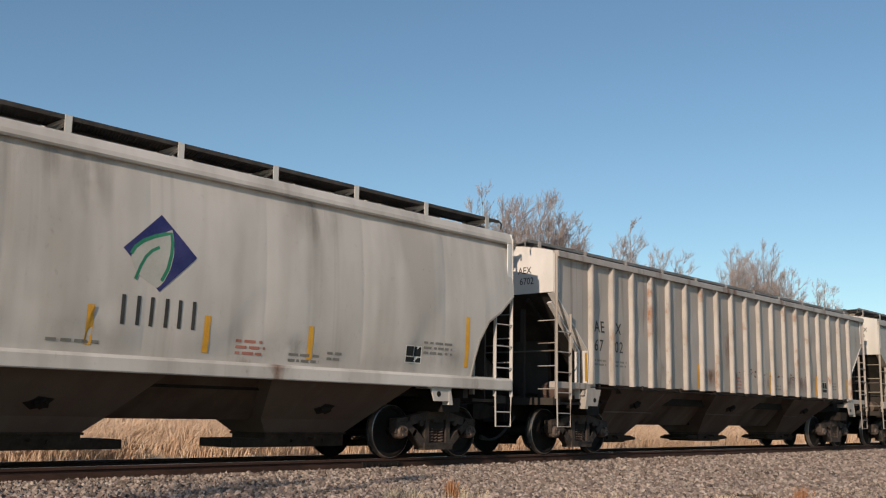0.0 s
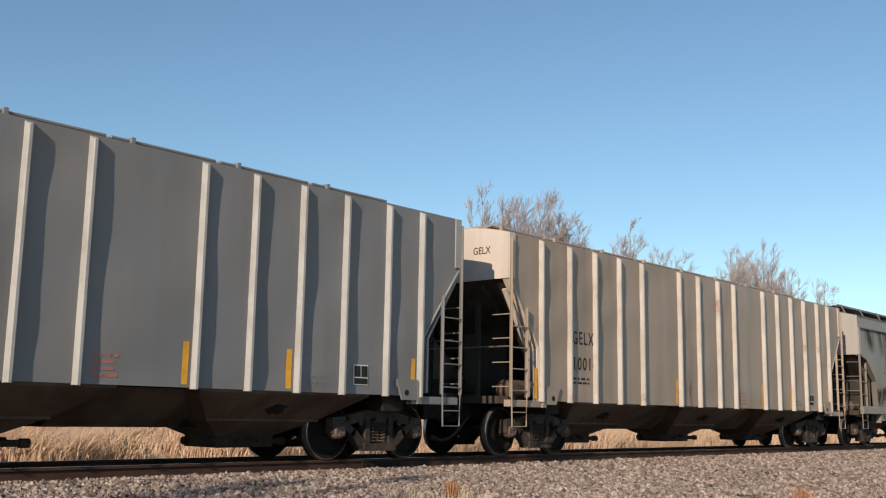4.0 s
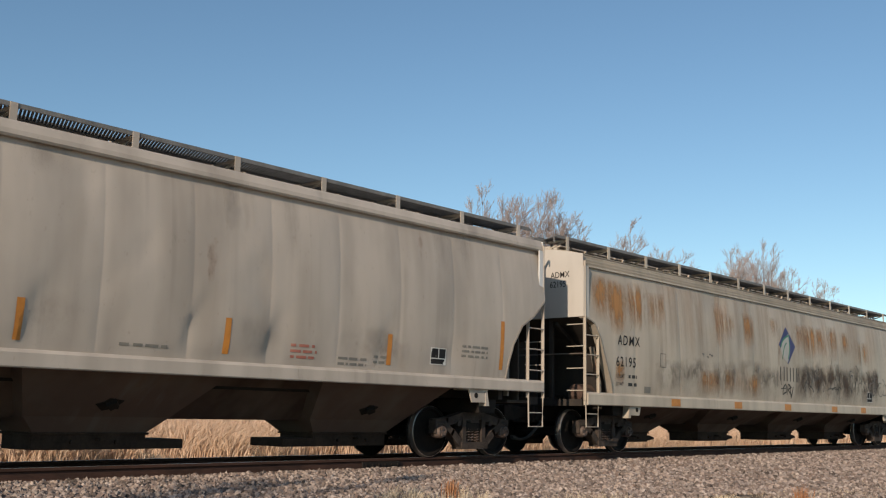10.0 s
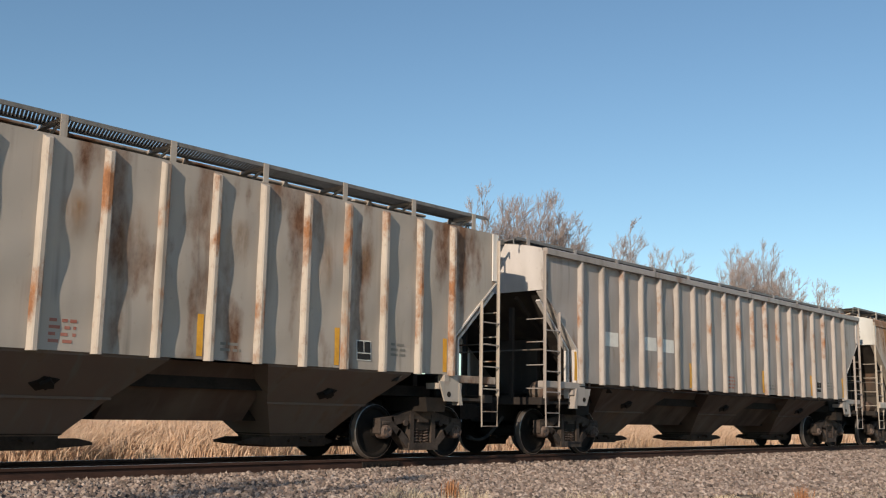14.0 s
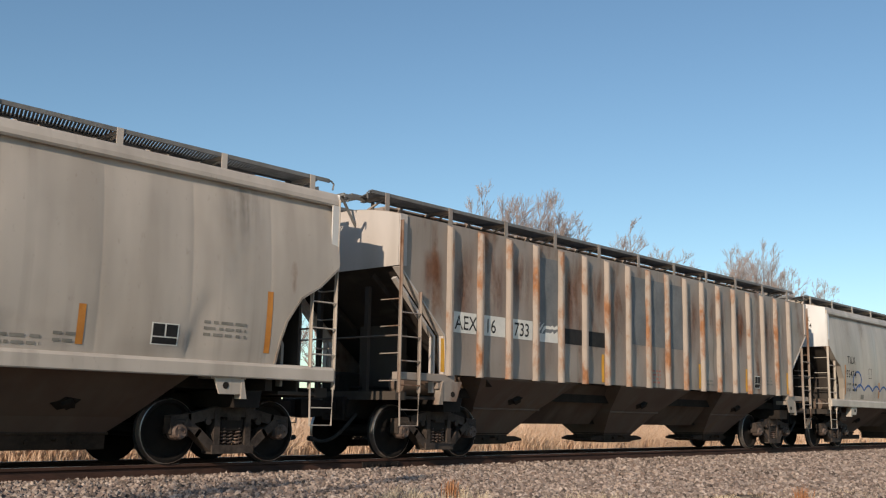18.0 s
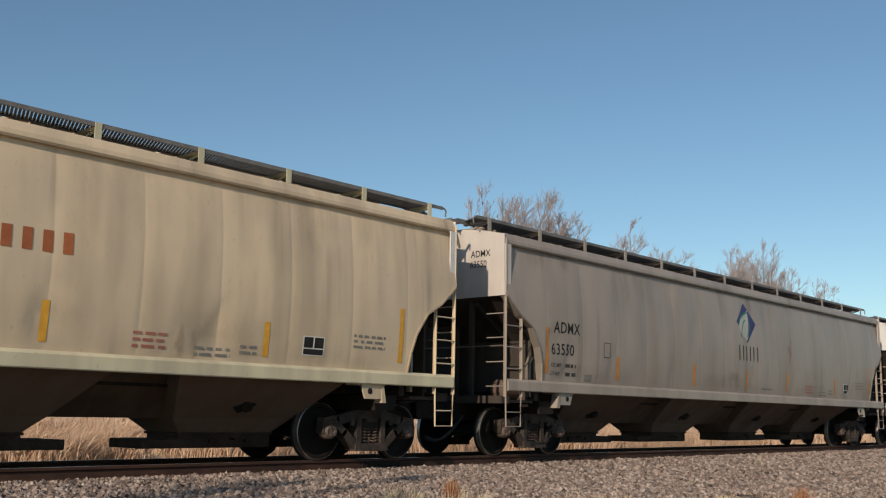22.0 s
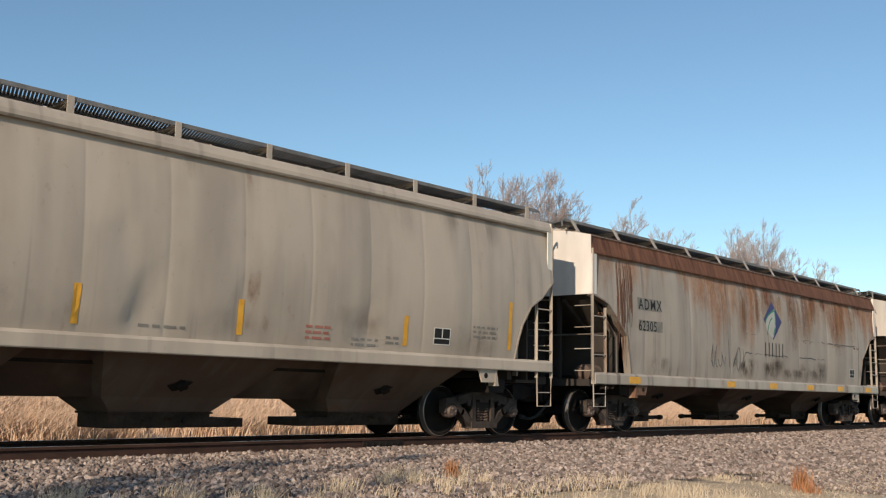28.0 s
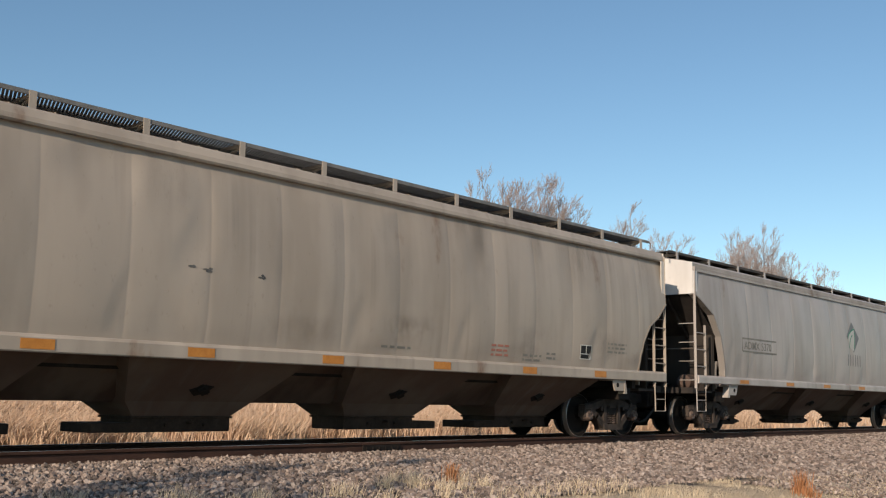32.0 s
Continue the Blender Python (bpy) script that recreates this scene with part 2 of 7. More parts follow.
def ground_nodes(nt, bsdf):
    geo = nt.nodes.new("ShaderNodeNewGeometry")
    sep = nt.nodes.new("ShaderNodeSeparateXYZ")
    nt.links.new(geo.outputs["Position"], sep.inputs[0])
    big = grain(nt, 0.35, 4)
    mid = grain(nt, 2.5, 5)
    small = grain(nt, 30, 5, rough=0.75)
    grit = nt.nodes.new("ShaderNodeTexVoronoi")
    grit.inputs["Scale"].default_value = 16
    tc = nt.nodes.new("ShaderNodeTexCoord")
    nt.links.new(tc.outputs["Object"], grit.inputs["Vector"])
    stone = mix(nt, small, (0.035, 0.030, 0.028), (0.12, 0.10, 0.09))
    straw = mix(nt, mid, (0.56, 0.42, 0.28), (0.72, 0.57, 0.41))
    straw = mix(nt, calc(nt, "MULTIPLY", small, 0.5), straw, (0.26, 0.20, 0.14))
    lane = mix(nt, small, (0.28, 0.25, 0.225), (0.50, 0.45, 0.40))
    wob = calc(nt, "MULTIPLY_ADD", calc(nt, "SUBTRACT", calc(nt, "ADD", big, calc(nt, "MULTIPLY", mid, 0.4)), 0.7), 3.4, sep.outputs[1])
    near = calc(nt, "MULTIPLY_ADD", calc(nt, "SUBTRACT", -5.6, wob), 2.2, 0.5, True)
    far = calc(nt, "MULTIPLY_ADD", calc(nt, "SUBTRACT", wob, 2.6), 2.0, 0.5, True)
    col = mix(nt, near, stone, straw)
    beyond = calc(nt, "MULTIPLY_ADD", calc(nt, "SUBTRACT", calc(nt, "MULTIPLY_ADD", big, 4.0, sep.outputs[0]), 19.0), 0.5, 0.0, True)
    side = calc(nt, "MULTIPLY_ADD", calc(nt, "SUBTRACT", -4.8, wob), 1.0, 0.0, True)
    col = mix(nt, calc(nt, "MULTIPLY", beyond, side), col, lane)
    col = mix(nt, far, col, straw)
    nt.links.new(col, bsdf.inputs["Base Color"])
    bsdf.inputs["Roughness"].default_value = 0.95
    bsdf.inputs["Specular IOR Level"].default_value = 0.1
    bump(nt, bsdf, calc(nt, "ADD", calc(nt, "MULTIPLY", grit.outputs["Distance"], 0.8), small), 0.9, 0.04)


M_GROUND = material("trackside_ground", ground_nodes)


# ---- mesh helpers ----
def box(bm, x0, x1, y0, y1, z0, z1, bevel=0.0):
    m = Matrix.LocRotScale(((x0 + x1) / 2, (y0 + y1) / 2, (z0 + z1) / 2), None, (abs(x1 - x0), abs(y1 - y0), abs(z1 - z0)))
    vs = bmesh.ops.create_cube(bm, size=1, matrix=m)["verts"]
    if bevel:
        es = {e for v in vs for e in v.link_edges}
        bmesh.ops.bevel(bm, geom=list(es), offset=bevel, segments=1, affect="EDGES")


def bar(bm, a, b, w, h, up=(0, 0, 1)):
    """A square bar from a to b, w wide and h high."""
    a, b = Vector(a), Vector(b)
    d = (b - a).normalized()
    u = Vector(up)
    if abs(d.dot(u)) > 0.95:
        u = Vector((1, 0, 0))
    s = d.cross(u).normalized()
    u = s.cross(d)
    ring = [(-1, -1), (1, -1), (1, 1), (-1, 1)]
    va = [bm.verts.new(a + s * (w / 2 * i) + u * (h / 2 * j)) for i, j in ring]
    vb = [bm.verts.new(b + s * (w / 2 * i) + u * (h / 2 * j)) for i, j in ring]
    bm.faces.new(va[::-1])
    bm.faces.new(vb)
    for i in range(4):
        bm.faces.new((va[i], va[(i + 1) % 4], vb[(i + 1) % 4], vb[i]))


def tube(bm, pts, r, n=6):
    """A round tube along points, with one radius or one for each point."""
    pts = [Vector(p) for p in pts]
    rs = r if isinstance(r, (list, tuple)) else [r] * len(pts)
    rings = []
    for i, p in enumerate(pts):
        d = (pts[min(i + 1, len(pts) - 1)] - pts[max(i - 1, 0)]).normalized()
        u = Vector((0, 0, 1)) if abs(d.z) < 0.9 else Vector((1, 0, 0))
        s = d.cross(u).normalized()
        u = s.cross(d)
        rings.append([bm.verts.new(p + (s * math.cos(k * math.tau / n) + u * math.sin(k * math.tau / n)) * rs[i]) for k in range(n)])
    for a, b in zip(rings, rings[1:]):
        for k in range(n):
            bm.faces.new((a[k], a[(k + 1) % n], b[(k + 1) % n], b[k]))
    bm.faces.new(rings[0][::-1])
    bm.faces.new(rings[-1])


def lathe(bm, profile, n=24, centre=(0, 0, 0)):
    """Turns (y, r) pairs about the y axis."""
    c = Vector(centre)
    rings = []
    for y, r in profile:
        rings.append([bm.verts.new(c + Vector((math.cos(k * math.tau / n) * r, y, math.sin(k * math.tau / n) * r))) for k in range(n)])
    for a, b in zip(rings, rings[1:]):
        for k in range(n):
            bm.faces.new((a[k], b[k], b[(k + 1) % n], a[(k + 1) % n]))
    bm.faces.new(rings[0])
    bm.faces.new(rings[-1][::-1])


def prism(bm, outline, y0, y1):
    """An (x, z) outline made solid between two y."""
    a = [bm.verts.new((x, y0, z)) for x, z in outline]
    b = [bm.verts.new((x, y1, z)) for x, z in outline]
    bm.faces.new(a)
    bm.faces.new(b[::-1])
    n = len(a)
    for i in range(n):
        bm.faces.new((a[i], b[i], b[(i + 1) % n], a[(i + 1) % n]))


def grid(bm, rows, thick=0.0):
    """A sheet through rows of points; with thickness it gets a back and closed edges."""
    vs = [[bm.verts.new(p) for p in row] for row in rows]
    for a, b in zip(vs, vs[1:]):
        for i in range(len(a) - 1):
            bm.faces.new((a[i], a[i + 1], b[i + 1], b[i]))
    if thick:
        bmesh.ops.recalc_face_normals(bm, faces=bm.faces)
        bmesh.ops.solidify(bm, geom=list(bm.faces), thickness=thick)


MESHES = {}


def shared(key, make, mat, smooth=False):
    """The mesh of that key, made once."""
    if key not in MESHES:
        bm = bmesh.new()
        make(bm)
        bmesh.ops.recalc_face_normals(bm, faces=bm.faces)
        me = bpy.data.meshes.new(str(key[0]) if isinstance(key, tuple) else key)
        bm.to_mesh(me)
        bm.free()
        me.materials.append(mat)
        if smooth:
            for p in me.polygons:
                p.use_smooth = True
            me.set_sharp_from_angle(angle=radians(32))
        MESHES[key] = me
    return MESHES[key]


def part(name, me, parent, label="", colour=None, at=None):
    ob = new(name, me)
    ob.parent = parent
    if colour:
        ob.color = colour
    if at is not None:
        ob.matrix_basis = at
    return tagged(ob, label)


def loose(name, verts, faces, mat, label, category, kind="stuff", smooth=False):
    me = bpy.data.meshes.new(name)
    me.from_pydata(verts, [], faces)
    me.materials.append(mat)
    if smooth:
        me.polygons.foreach_set("use_smooth", [True] * len(me.polygons))
    return tagged(new(name, me), label, category, kind=kind)


# ---- ground and track ----
PROFILE = ((-3000, -3.0), (-60, -0.9), (-13, -0.72), (-8, -0.56), (-5, -0.43), (-3, -0.33), (-1.5, -0.235), (-0.9, -0.205), (2.0, -0.21), (3.2, -0.42), (5.0, -0.42), (9.0, -0.12),
           (14.0, 0.1), (40.0, -0.1), (3000, -3.0))


def ground_z(y):
    for (a, za), (b, zb) in zip(PROFILE, PROFILE[1:]):
        if y <= b:
            return za + (zb - za) * (y - a) / (b - a)
    return PROFILE[-1][1]


def build_ground():
    xs = [-3000, -800, -250, -80, -30] + [-10 + 0.5 * i for i in range(141)] + [70, 85, 110, 160, 250, 800, 3000]
    ys = [-3000, -600, -150, -60, -30, -20, -16] + [-13 + 0.4 * i for i in range(60)] + [12, 14, 18, 26, 40, 90, 300, 1000, 3000]
    verts, faces = [], []
    for y in ys:
        for x in xs:
            w = 0.05 * noise.noise(Vector((x * 0.7, y * 0.7, 0))) if y < -2.4 or y > 2.4 else 0.008 * noise.noise(Vector((x * 2, y * 2, 0)))
            verts.append((x, y, ground_z(y) + w))
    n = len(xs)
    for j in range(len(ys) - 1):
        for i in range(n - 1):
            faces.append((j * n + i, j * n + i + 1, (j + 1) * n + i + 1, (j + 1) * n + i))
    loose("ground", verts, faces, M_GROUND, "brown ballast bed, dry straw verge and grey gravel", "ground", "structure", True)


build_ground()


def build_track():
    track = tagged(new("railway_track"), "straight rusty steel railway track on brown ballast", "track", kind="structure")

    def rail(bm):
        out = [(-0.076, -0.178), (0.076, -0.178), (0.076, -0.166), (0.012, -0.148), (0.009, -0.055), (0.036, -0.038), (0.037, -0.008), (0.030, 0.0),
               (-0.030, 0.0), (-0.037, -0.008), (-0.036, -0.038), (-0.009, -0.055), (-0.012, -0.148), (-0.076, -0.166)]
        a = [bm.verts.new((-400, y, z)) for y, z in out]
        b = [bm.verts.new((500, y, z)) for y, z in out]
        for i in range(len(out)):
            bm.faces.new((a[i], a[(i + 1) % len(out)], b[(i + 1) % len(out)], b[i]))
        bm.faces.new(a[::-1])
        bm.faces.new(b)
    me = shared("rail", rail, M_RAIL)
    me.materials.append(M_RAILTOP)
    for p in me.polygons:
        if p.normal.z > 0.9 and p.center.z > -0.001:
            p.material_index = 1
    for y in (-0.755, 0.755):
        part("rail", me, track, "rusty steel rail with a polished head", at=pose(0, y, 0))

    def tie(bm):
        box(bm, -0.115, 0.115, -1.3, 1.3, -0.36, -0.184, 0.012)
    tie_me = shared("tie", tie, M_TIE)

    def plate(bm):
        box(bm, -0.10, 0.10, -0.19, 0.19, -0.184, -0.170, 0.004)
        for dx in (-0.06, 0.06):
            for dy in (-0.10, 0.10):
                box(bm, dx - 0.012, dx + 0.012, dy - 0.014, dy + 0.014, -0.172, -0.150)
    plate_me = shared("tie_plate", plate, M_RAIL)
    for i in range(140):
        t = part("tie", tie_me, track, at=pose(-12 + i * 0.50 + random.uniform(-0.02, 0.02), random.uniform(-0.03, 0.03), 0, 0, 0, random.uniform(-1, 1)))
        for y in (-0.755, 0.755):
            part("tie_plate", plate_me, t, at=pose(0, y, 0))

    def joint(bm):
        box(bm, -0.45, 0.45, -0.045, -0.018, -0.145, -0.05, 0.006)
        for k in range(6):
            box(bm, -0.38 + k * 0.15, -0.35 + k * 0.15, -0.062, -0.04, -0.115, -0.085)
    part("joint_bar", shared("joint_bar", joint, M_CASTING), track, "bolted rail joint bar", at=pose(12.35, -0.755, 0))


build_track()

# ---- hopper cars ----
# half width of the side at height z, for each kind of car
KINDS = {
    # foot, top: half length of a bay at its outlet and at the sill; pitch: from bay to bay; roof: underside between the bays; ledges: how far
    # each outlet gate reaches out towards either end; then length, lowest and top z of the side, panel width, bays, bulge
    "A3": dict(foot=0.82, top=1.53, pitch=4.77, roof=0.62, ledges=((0, .62, "slab"), (0, .64, "slab"), (.64, 0, "slab")), L=17.50, zb=1.41, zt=3.97, panel=1.35, bays=3, wide=1.61, bow=0.14, mid=2.45, sill=(1.21, 1.42), eave=(3.96, 4.16), cut=((0, 3.0), (0.4, 2.66), (0.75, 2.46), (1.0, 2.1), (1.1, 1.8), (1.16, 1.41))),
    "A0": dict(foot=0.82, top=1.53, pitch=4.77, roof=0.62, ledges=((0, .62, "slab"), (0, .64, "slab"), (.64, 0, "slab")), L=17.50, zb=1.41, zt=3.97, panel=1.9, bays=3, wide=1.61, bow=0.14, mid=2.45, sill=(1.21, 1.42), eave=(3.96, 4.16), cut=((0, 3.0), (0.4, 2.66), (0.75, 2.46), (1.0, 2.1), (1.1, 1.8), (1.16, 1.41))),
    "A4": dict(foot=0.82, top=1.54, pitch=4.03, roof=0.63, ledges=((0, .63, "slab"), (.63, 0, "slab"), (0, .63, "slab"), (.63, 0, "slab")), L=19.93, zb=1.41, zt=3.97, panel=1.246, bays=4, wide=1.61, bow=0.14, mid=2.45, sill=(1.21, 1.42), eave=(3.96, 4.16), cut=((0, 3.0), (0.4, 2.66), (0.75, 2.46), (1.0, 2.1), (1.1, 1.8), (1.16, 1.41))),
    "C3": dict(foot=0.72, top=1.38, pitch=4.40, roof=0.62, ledges=((0, .15, "slab"), (.25, .05, "slab"), (.28, 0, "slab")), L=16.80, zb=1.39, zt=3.92, panel=1.42, bays=3, wide=1.60, bow=0.10, mid=2.40, sill=(1.22, 1.40), eave=(3.91, 4.13), cut=((0, 3.30), (0.9, 2.35), (1.35, 1.80), (1.55, 1.39))),
    "D3": dict(foot=0.58, top=1.50, pitch=4.70, roof=0.59, ledges=((.3, .32, "stub"), (.2, .32, "stub"), (.3, .3, "stub")), L=16.80, zb=1.39, zt=3.92, panel=1.42, bays=3, wide=1.60, bow=0.10, mid=2.40, sill=(1.22, 1.40), eave=(3.91, 4.13), cut=((0, 3.38), (0.28, 3.25), (0.85, 2.94), (1.2, 2.43), (1.35, 2.0), (1.45, 1.6), (1.48, 1.39))),
    "F": dict(foot=0.50, top=1.85, pitch=4.67, roof=0.84, ledges=((0, .72, "rod"), (.75, .2, "rod"), (.8, 0, "rod")), L=16.60, zb=1.24, zt=3.74, panel=2.10, bays=3, wide=1.58, bow=0.08, mid=2.30, sill=(1.02, 1.25), eave=(3.73, 4.14), cut=((0, 2.90), (0.55, 2.75), (1.3, 2.10), (1.5, 1.24))),
    "F4": dict(foot=0.80, top=1.95, pitch=4.15, roof=0.63, ledges=((0, .35, "stub"), (0, .35, "stub"), (0, .35, "stub"), (0, .3, "stub")), L=19.50, zb=1.24, zt=3.86, panel=1.95, bays=4, wide=1.58, bow=0.08, mid=2.30, sill=(1.00, 1.25), eave=(3.85, 4.12), cut=((0, 2.82), (0.31, 2.72), (0.51, 2.43), (0.94, 1.52), (1.05, 1.24))),
    "R": dict(foot=0.56, top=1.52, pitch=4.68, roof=0.60, ledges=((.2, .52, "stub"), (.5, .52, "stub"), (.5, .2, "stub")), L=16.83, zb=1.44, zt=4.10, panel=0.84, bays=3, wide=1.50, bow=0.0, mid=2.4, sill=None, eave=None, cut=((0, 3.23), (1.15, 2.14), (1.2, 1.44))),
    "RC": dict(foot=0.56, top=1.52, pitch=4.68, roof=0.60, ledges=((.2, .52, "stub"), (.5, .52, "stub"), (.5, .2, "stub")), L=16.83, zb=1.44, zt=4.00, panel=0.80, bays=3, wide=1.50, bow=0.0, mid=2.4, sill=None, eave=(3.92, 4.05), cut=((0, 3.23), (1.15, 2.14), (1.2, 1.44))),
    "U": dict(foot=0.52, top=1.62, pitch=4.47, roof=0.50, ledges=((0, .40, "rod"), (.1, .55, "rod"), (.1, .3, "rod")), L=16.43, zb=1.05, zt=4.22, panel=0.95, bays=3, wide=1.50, bow=0.0, mid=2.4, sill=None, eave=None, cut=((0, 3.35), (0.9, 2.10), (0.95, 1.05))),
}
for k, v in KINDS.items():
    v["name"] = k
    v["ribbed"] = k in ("R", "RC", "U")
U_RIBS = (1.00, 1.96, 2.88, 3.82, 4.76, 6.44, 7.36, 8.38, 9.24, 10.95, 11.85, 12.75, 13.65, 14.6, 15.4)


def rib_places(K):
    if K["name"] == "U":
        return U_RIBS
    n = 18 if K["name"] == "R" else 19
    return [1.28 + (K["L"] - 2.56) * i / (n - 1) for i in range(n)]


PILLOW = 0.0135      # how far a sheet swells between its welds


def side_y(K, x, z, seed=0.0):
    """Half width of the car's side at x, z with its bulge and dents."""
    y = K["wide"] - K["bow"] * ((z - K["mid"]) / 1.5) ** 2
    edge = min(1.0, max(0.0, (z - K["zb"]) / 0.25), max(0.0, (K["zt"] - z) / 0.25))
    if K["ribbed"]:
        xs = (0.0, *rib_places(K), K["L"])
        for a, b in zip(xs, xs[1:]):
            if a <= x <= b and b - a > 0.1:
                f = (x - a) / (b - a)
                y += (0.011 * math.sin(math.pi * f) * math.sin(z * (4.1 + 1.6 * math.sin(a * 7.3)) + a * 2.1 + seed) + 0.030 * math.sin(math.pi * f) * noise.noise(Vector((a * 5.1, z * 1.5, seed)))) * edge
                break
    else:
        n = round(K["L"] / K["panel"])
        f = (x / K["L"] * n) % 1.0
        cell = math.floor(x / K["L"] * n)
        y += (PILLOW * (f * (1 - f) * 4) * (0.55 + 0.45 * noise.noise(Vector((cell * 3.1, seed, 0.5)))) + 0.004) * edge
        low = max(0.0, min(1.0, 1.0 - (z - K["zb"] - 0.25) / 0.85))
        y += (0.010 + 0.010 * low) * noise.noise(Vector((x * 1.5, z * 0.75, 7.7 + seed))) * edge
        y += 0.016 * noise.noise(Vector((x * 0.75, z * 0.28, 3.1 + seed))) * edge
        y -= 0.075 * max(0.0, noise.noise(Vector((x * 1.15, z * 0.9, 21.0 + seed))) - 0.33) * edge
        # buckles that run down askew to the sill, steep on one side
        if K["name"][0] in "ACD":
            up = (z - K["zb"]) / 1.05
            if 0.0 < up < 1.0:
                for k in range(6):
                    d = x - (0.06 + 0.88 * ((k * 0.382 + seed * 0.217 + 0.13) % 1.0)) * K["L"] - 0.32 * up * up
                    if -0.05 < d < 0.42:
                        y -= (0.013 + 0.004 * (k % 3)) * min(1.0, (d + 0.05) / 0.05) * (1.0 - max(0.0, d) / 0.42) * min(1.0, 4 * up, 2.5 * (1 - up))
        # sharp upright folds beaten into the lower sheets
        fold = 0.16 - abs(noise.noise(Vector((x * 1.7, z * 0.55, 40.0 + seed))))
        y -= 0.11 * low * max(0.0, fold) * max(0.0, noise.noise(Vector((x * 0.45, z * 0.4, 55.0 + seed))) + 0.12) * edge
    return y


def low_z(K, x):
    """Lowest z of the side sheet at x: its ends are cut back on a slope."""
    d = min(x, K["L"] - x)
    cut = K["cut"]
    for (a, za), (b, zb) in zip(cut, cut[1:]):
        if d <= b:
            return za + (zb - za) * (d - a) / (b - a)
    return K["zb"]


def side_sheet(K, way, seed):
    def make(bm):
        L, n = K["L"], round(K["L"] / K["panel"]) if not K["ribbed"] else 56
        xs = set()
        step = L / n
        for i in range(n):
            xs.update(i * step + step * f for f in ((0.012, *[k / 14 for k in range(1, 14)], 0.988) if not K["ribbed"] else (0, 0.34, 0.67)))
        for d, _ in K["cut"]:
            xs.update((d, L - d))
        xs.update((0.0, L))
        if not K["ribbed"]:
            seams = [i * step for i in range(1, n)]
        else:
            seams = []
        cols = sorted({round(x, 3) for x in xs} | {round(x, 3) for x in seams})
        hold = {round(x, 3) for x in seams}
        rows = []
        m = 30
        for x in cols:
            lo = low_z(K, x)
            sunk = (-0.0015 if K["name"][0] == "A" else -0.004) if x in hold else 0.0
            rows.append([(x, way * (side_y(K, x, lo + (K["zt"] - lo) * j / m, seed) + sunk), lo + (K["zt"] - lo) * j / m) for j in range(m + 1)])
        grid(bm, rows, 0.012)
        for e in bm.edges:
            a, b = (round(v.co.x, 3) for v in e.verts)
            if a == b and a in hold:
                e.smooth = False
    return make


def roof_z(K, y):
    e = K["eave"][1] if K["eave"] else K["zt"]
    return e + 0.20 * (1 - (y / 1.5) ** 2)


def roof(K):
    def make(bm):
        L = K["L"]
        e = side_y(dict(K, ribbed=False), 0, K["zt"]) if not K["eave"] else 1.50
        ys = [-e + 2 * e * j / 12 for j in range(13)]
        n = 14
        rows = [[(L * i / n, y, roof_z(K, y) if abs(y) < e - 0.001 else (K["eave"][1] - 0.005 if K["eave"] else K["zt"])) for y in ys] for i in range(n + 1)]
        grid(bm, rows, 0.015)
    return make


def eave_beam(K, way):
    def make(bm):
        z0, z1 = K["eave"]
        ye = side_y(dict(K, ribbed=False), 3.0, K["zt"])
        if K["name"] == "F4":
            out = [(ye - 0.02, z0), (ye + 0.05, z0), (ye + 0.05, z0 + 0.035), (ye + 0.012, z0 + 0.045), (ye + 0.032, z0 + 0.085), (ye + 0.032, z0 + 0.10), (ye - 0.004, z0 + 0.11), (ye + 0.014, z0 + 0.15), (ye + 0.014, z0 + 0.165),
                   (ye - 0.02, z0 + 0.175), (ye - 0.005, z1 - 0.05), (1.46, z1 + 0.01), (1.40, z1 - 0.01)]
        elif K["name"] == "F":
            out = [(ye - 0.02, z0 + 0.03), (ye + 0.07, z0), (ye + 0.075, z0 + 0.03), (ye - 0.03, z1 - 0.06), (1.49, z1 + 0.01), (1.40, z1 - 0.01)]
        elif K["name"] in ("C3", "D3"):
            out = [(ye - 0.02, z0), (ye + 0.045, z0), (ye + 0.05, z0 + 0.05), (ye + 0.02, z0 + 0.06), (ye + 0.035, z0 + 0.11), (ye + 0.005, z0 + 0.12), (ye + 0.02, z1 - 0.03), (1.49, z1 + 0.01), (1.40, z1 - 0.01)]
        elif K["name"] == "RC":
            out = [(1.50, z0), (1.61, z0), (1.61, z1 - 0.02), (1.58, z1), (1.40, z1 - 0.005)]
        else:
            out = [(ye - 0.02, z0), (ye + 0.075, z0 - 0.01), (ye + 0.095, z0 + 0.02), (ye + 0.09, z0 + 0.08), (ye + 0.045, z1 - 0.02), (1.49, z1 + 0.01), (1.40, z1 - 0.01)]
        a = [bm.verts.new((0.02, way * y, z)) for y, z in out]
        b = [bm.verts.new((K["L"] - 0.02, way * y, z)) for y, z in out]
        for i in range(len(out)):
            bm.faces.new((a[i], a[(i + 1) % len(out)], b[(i + 1) % len(out)], b[i]))
        bm.faces.new(a[::-1])
        bm.faces.new(b)
    return make


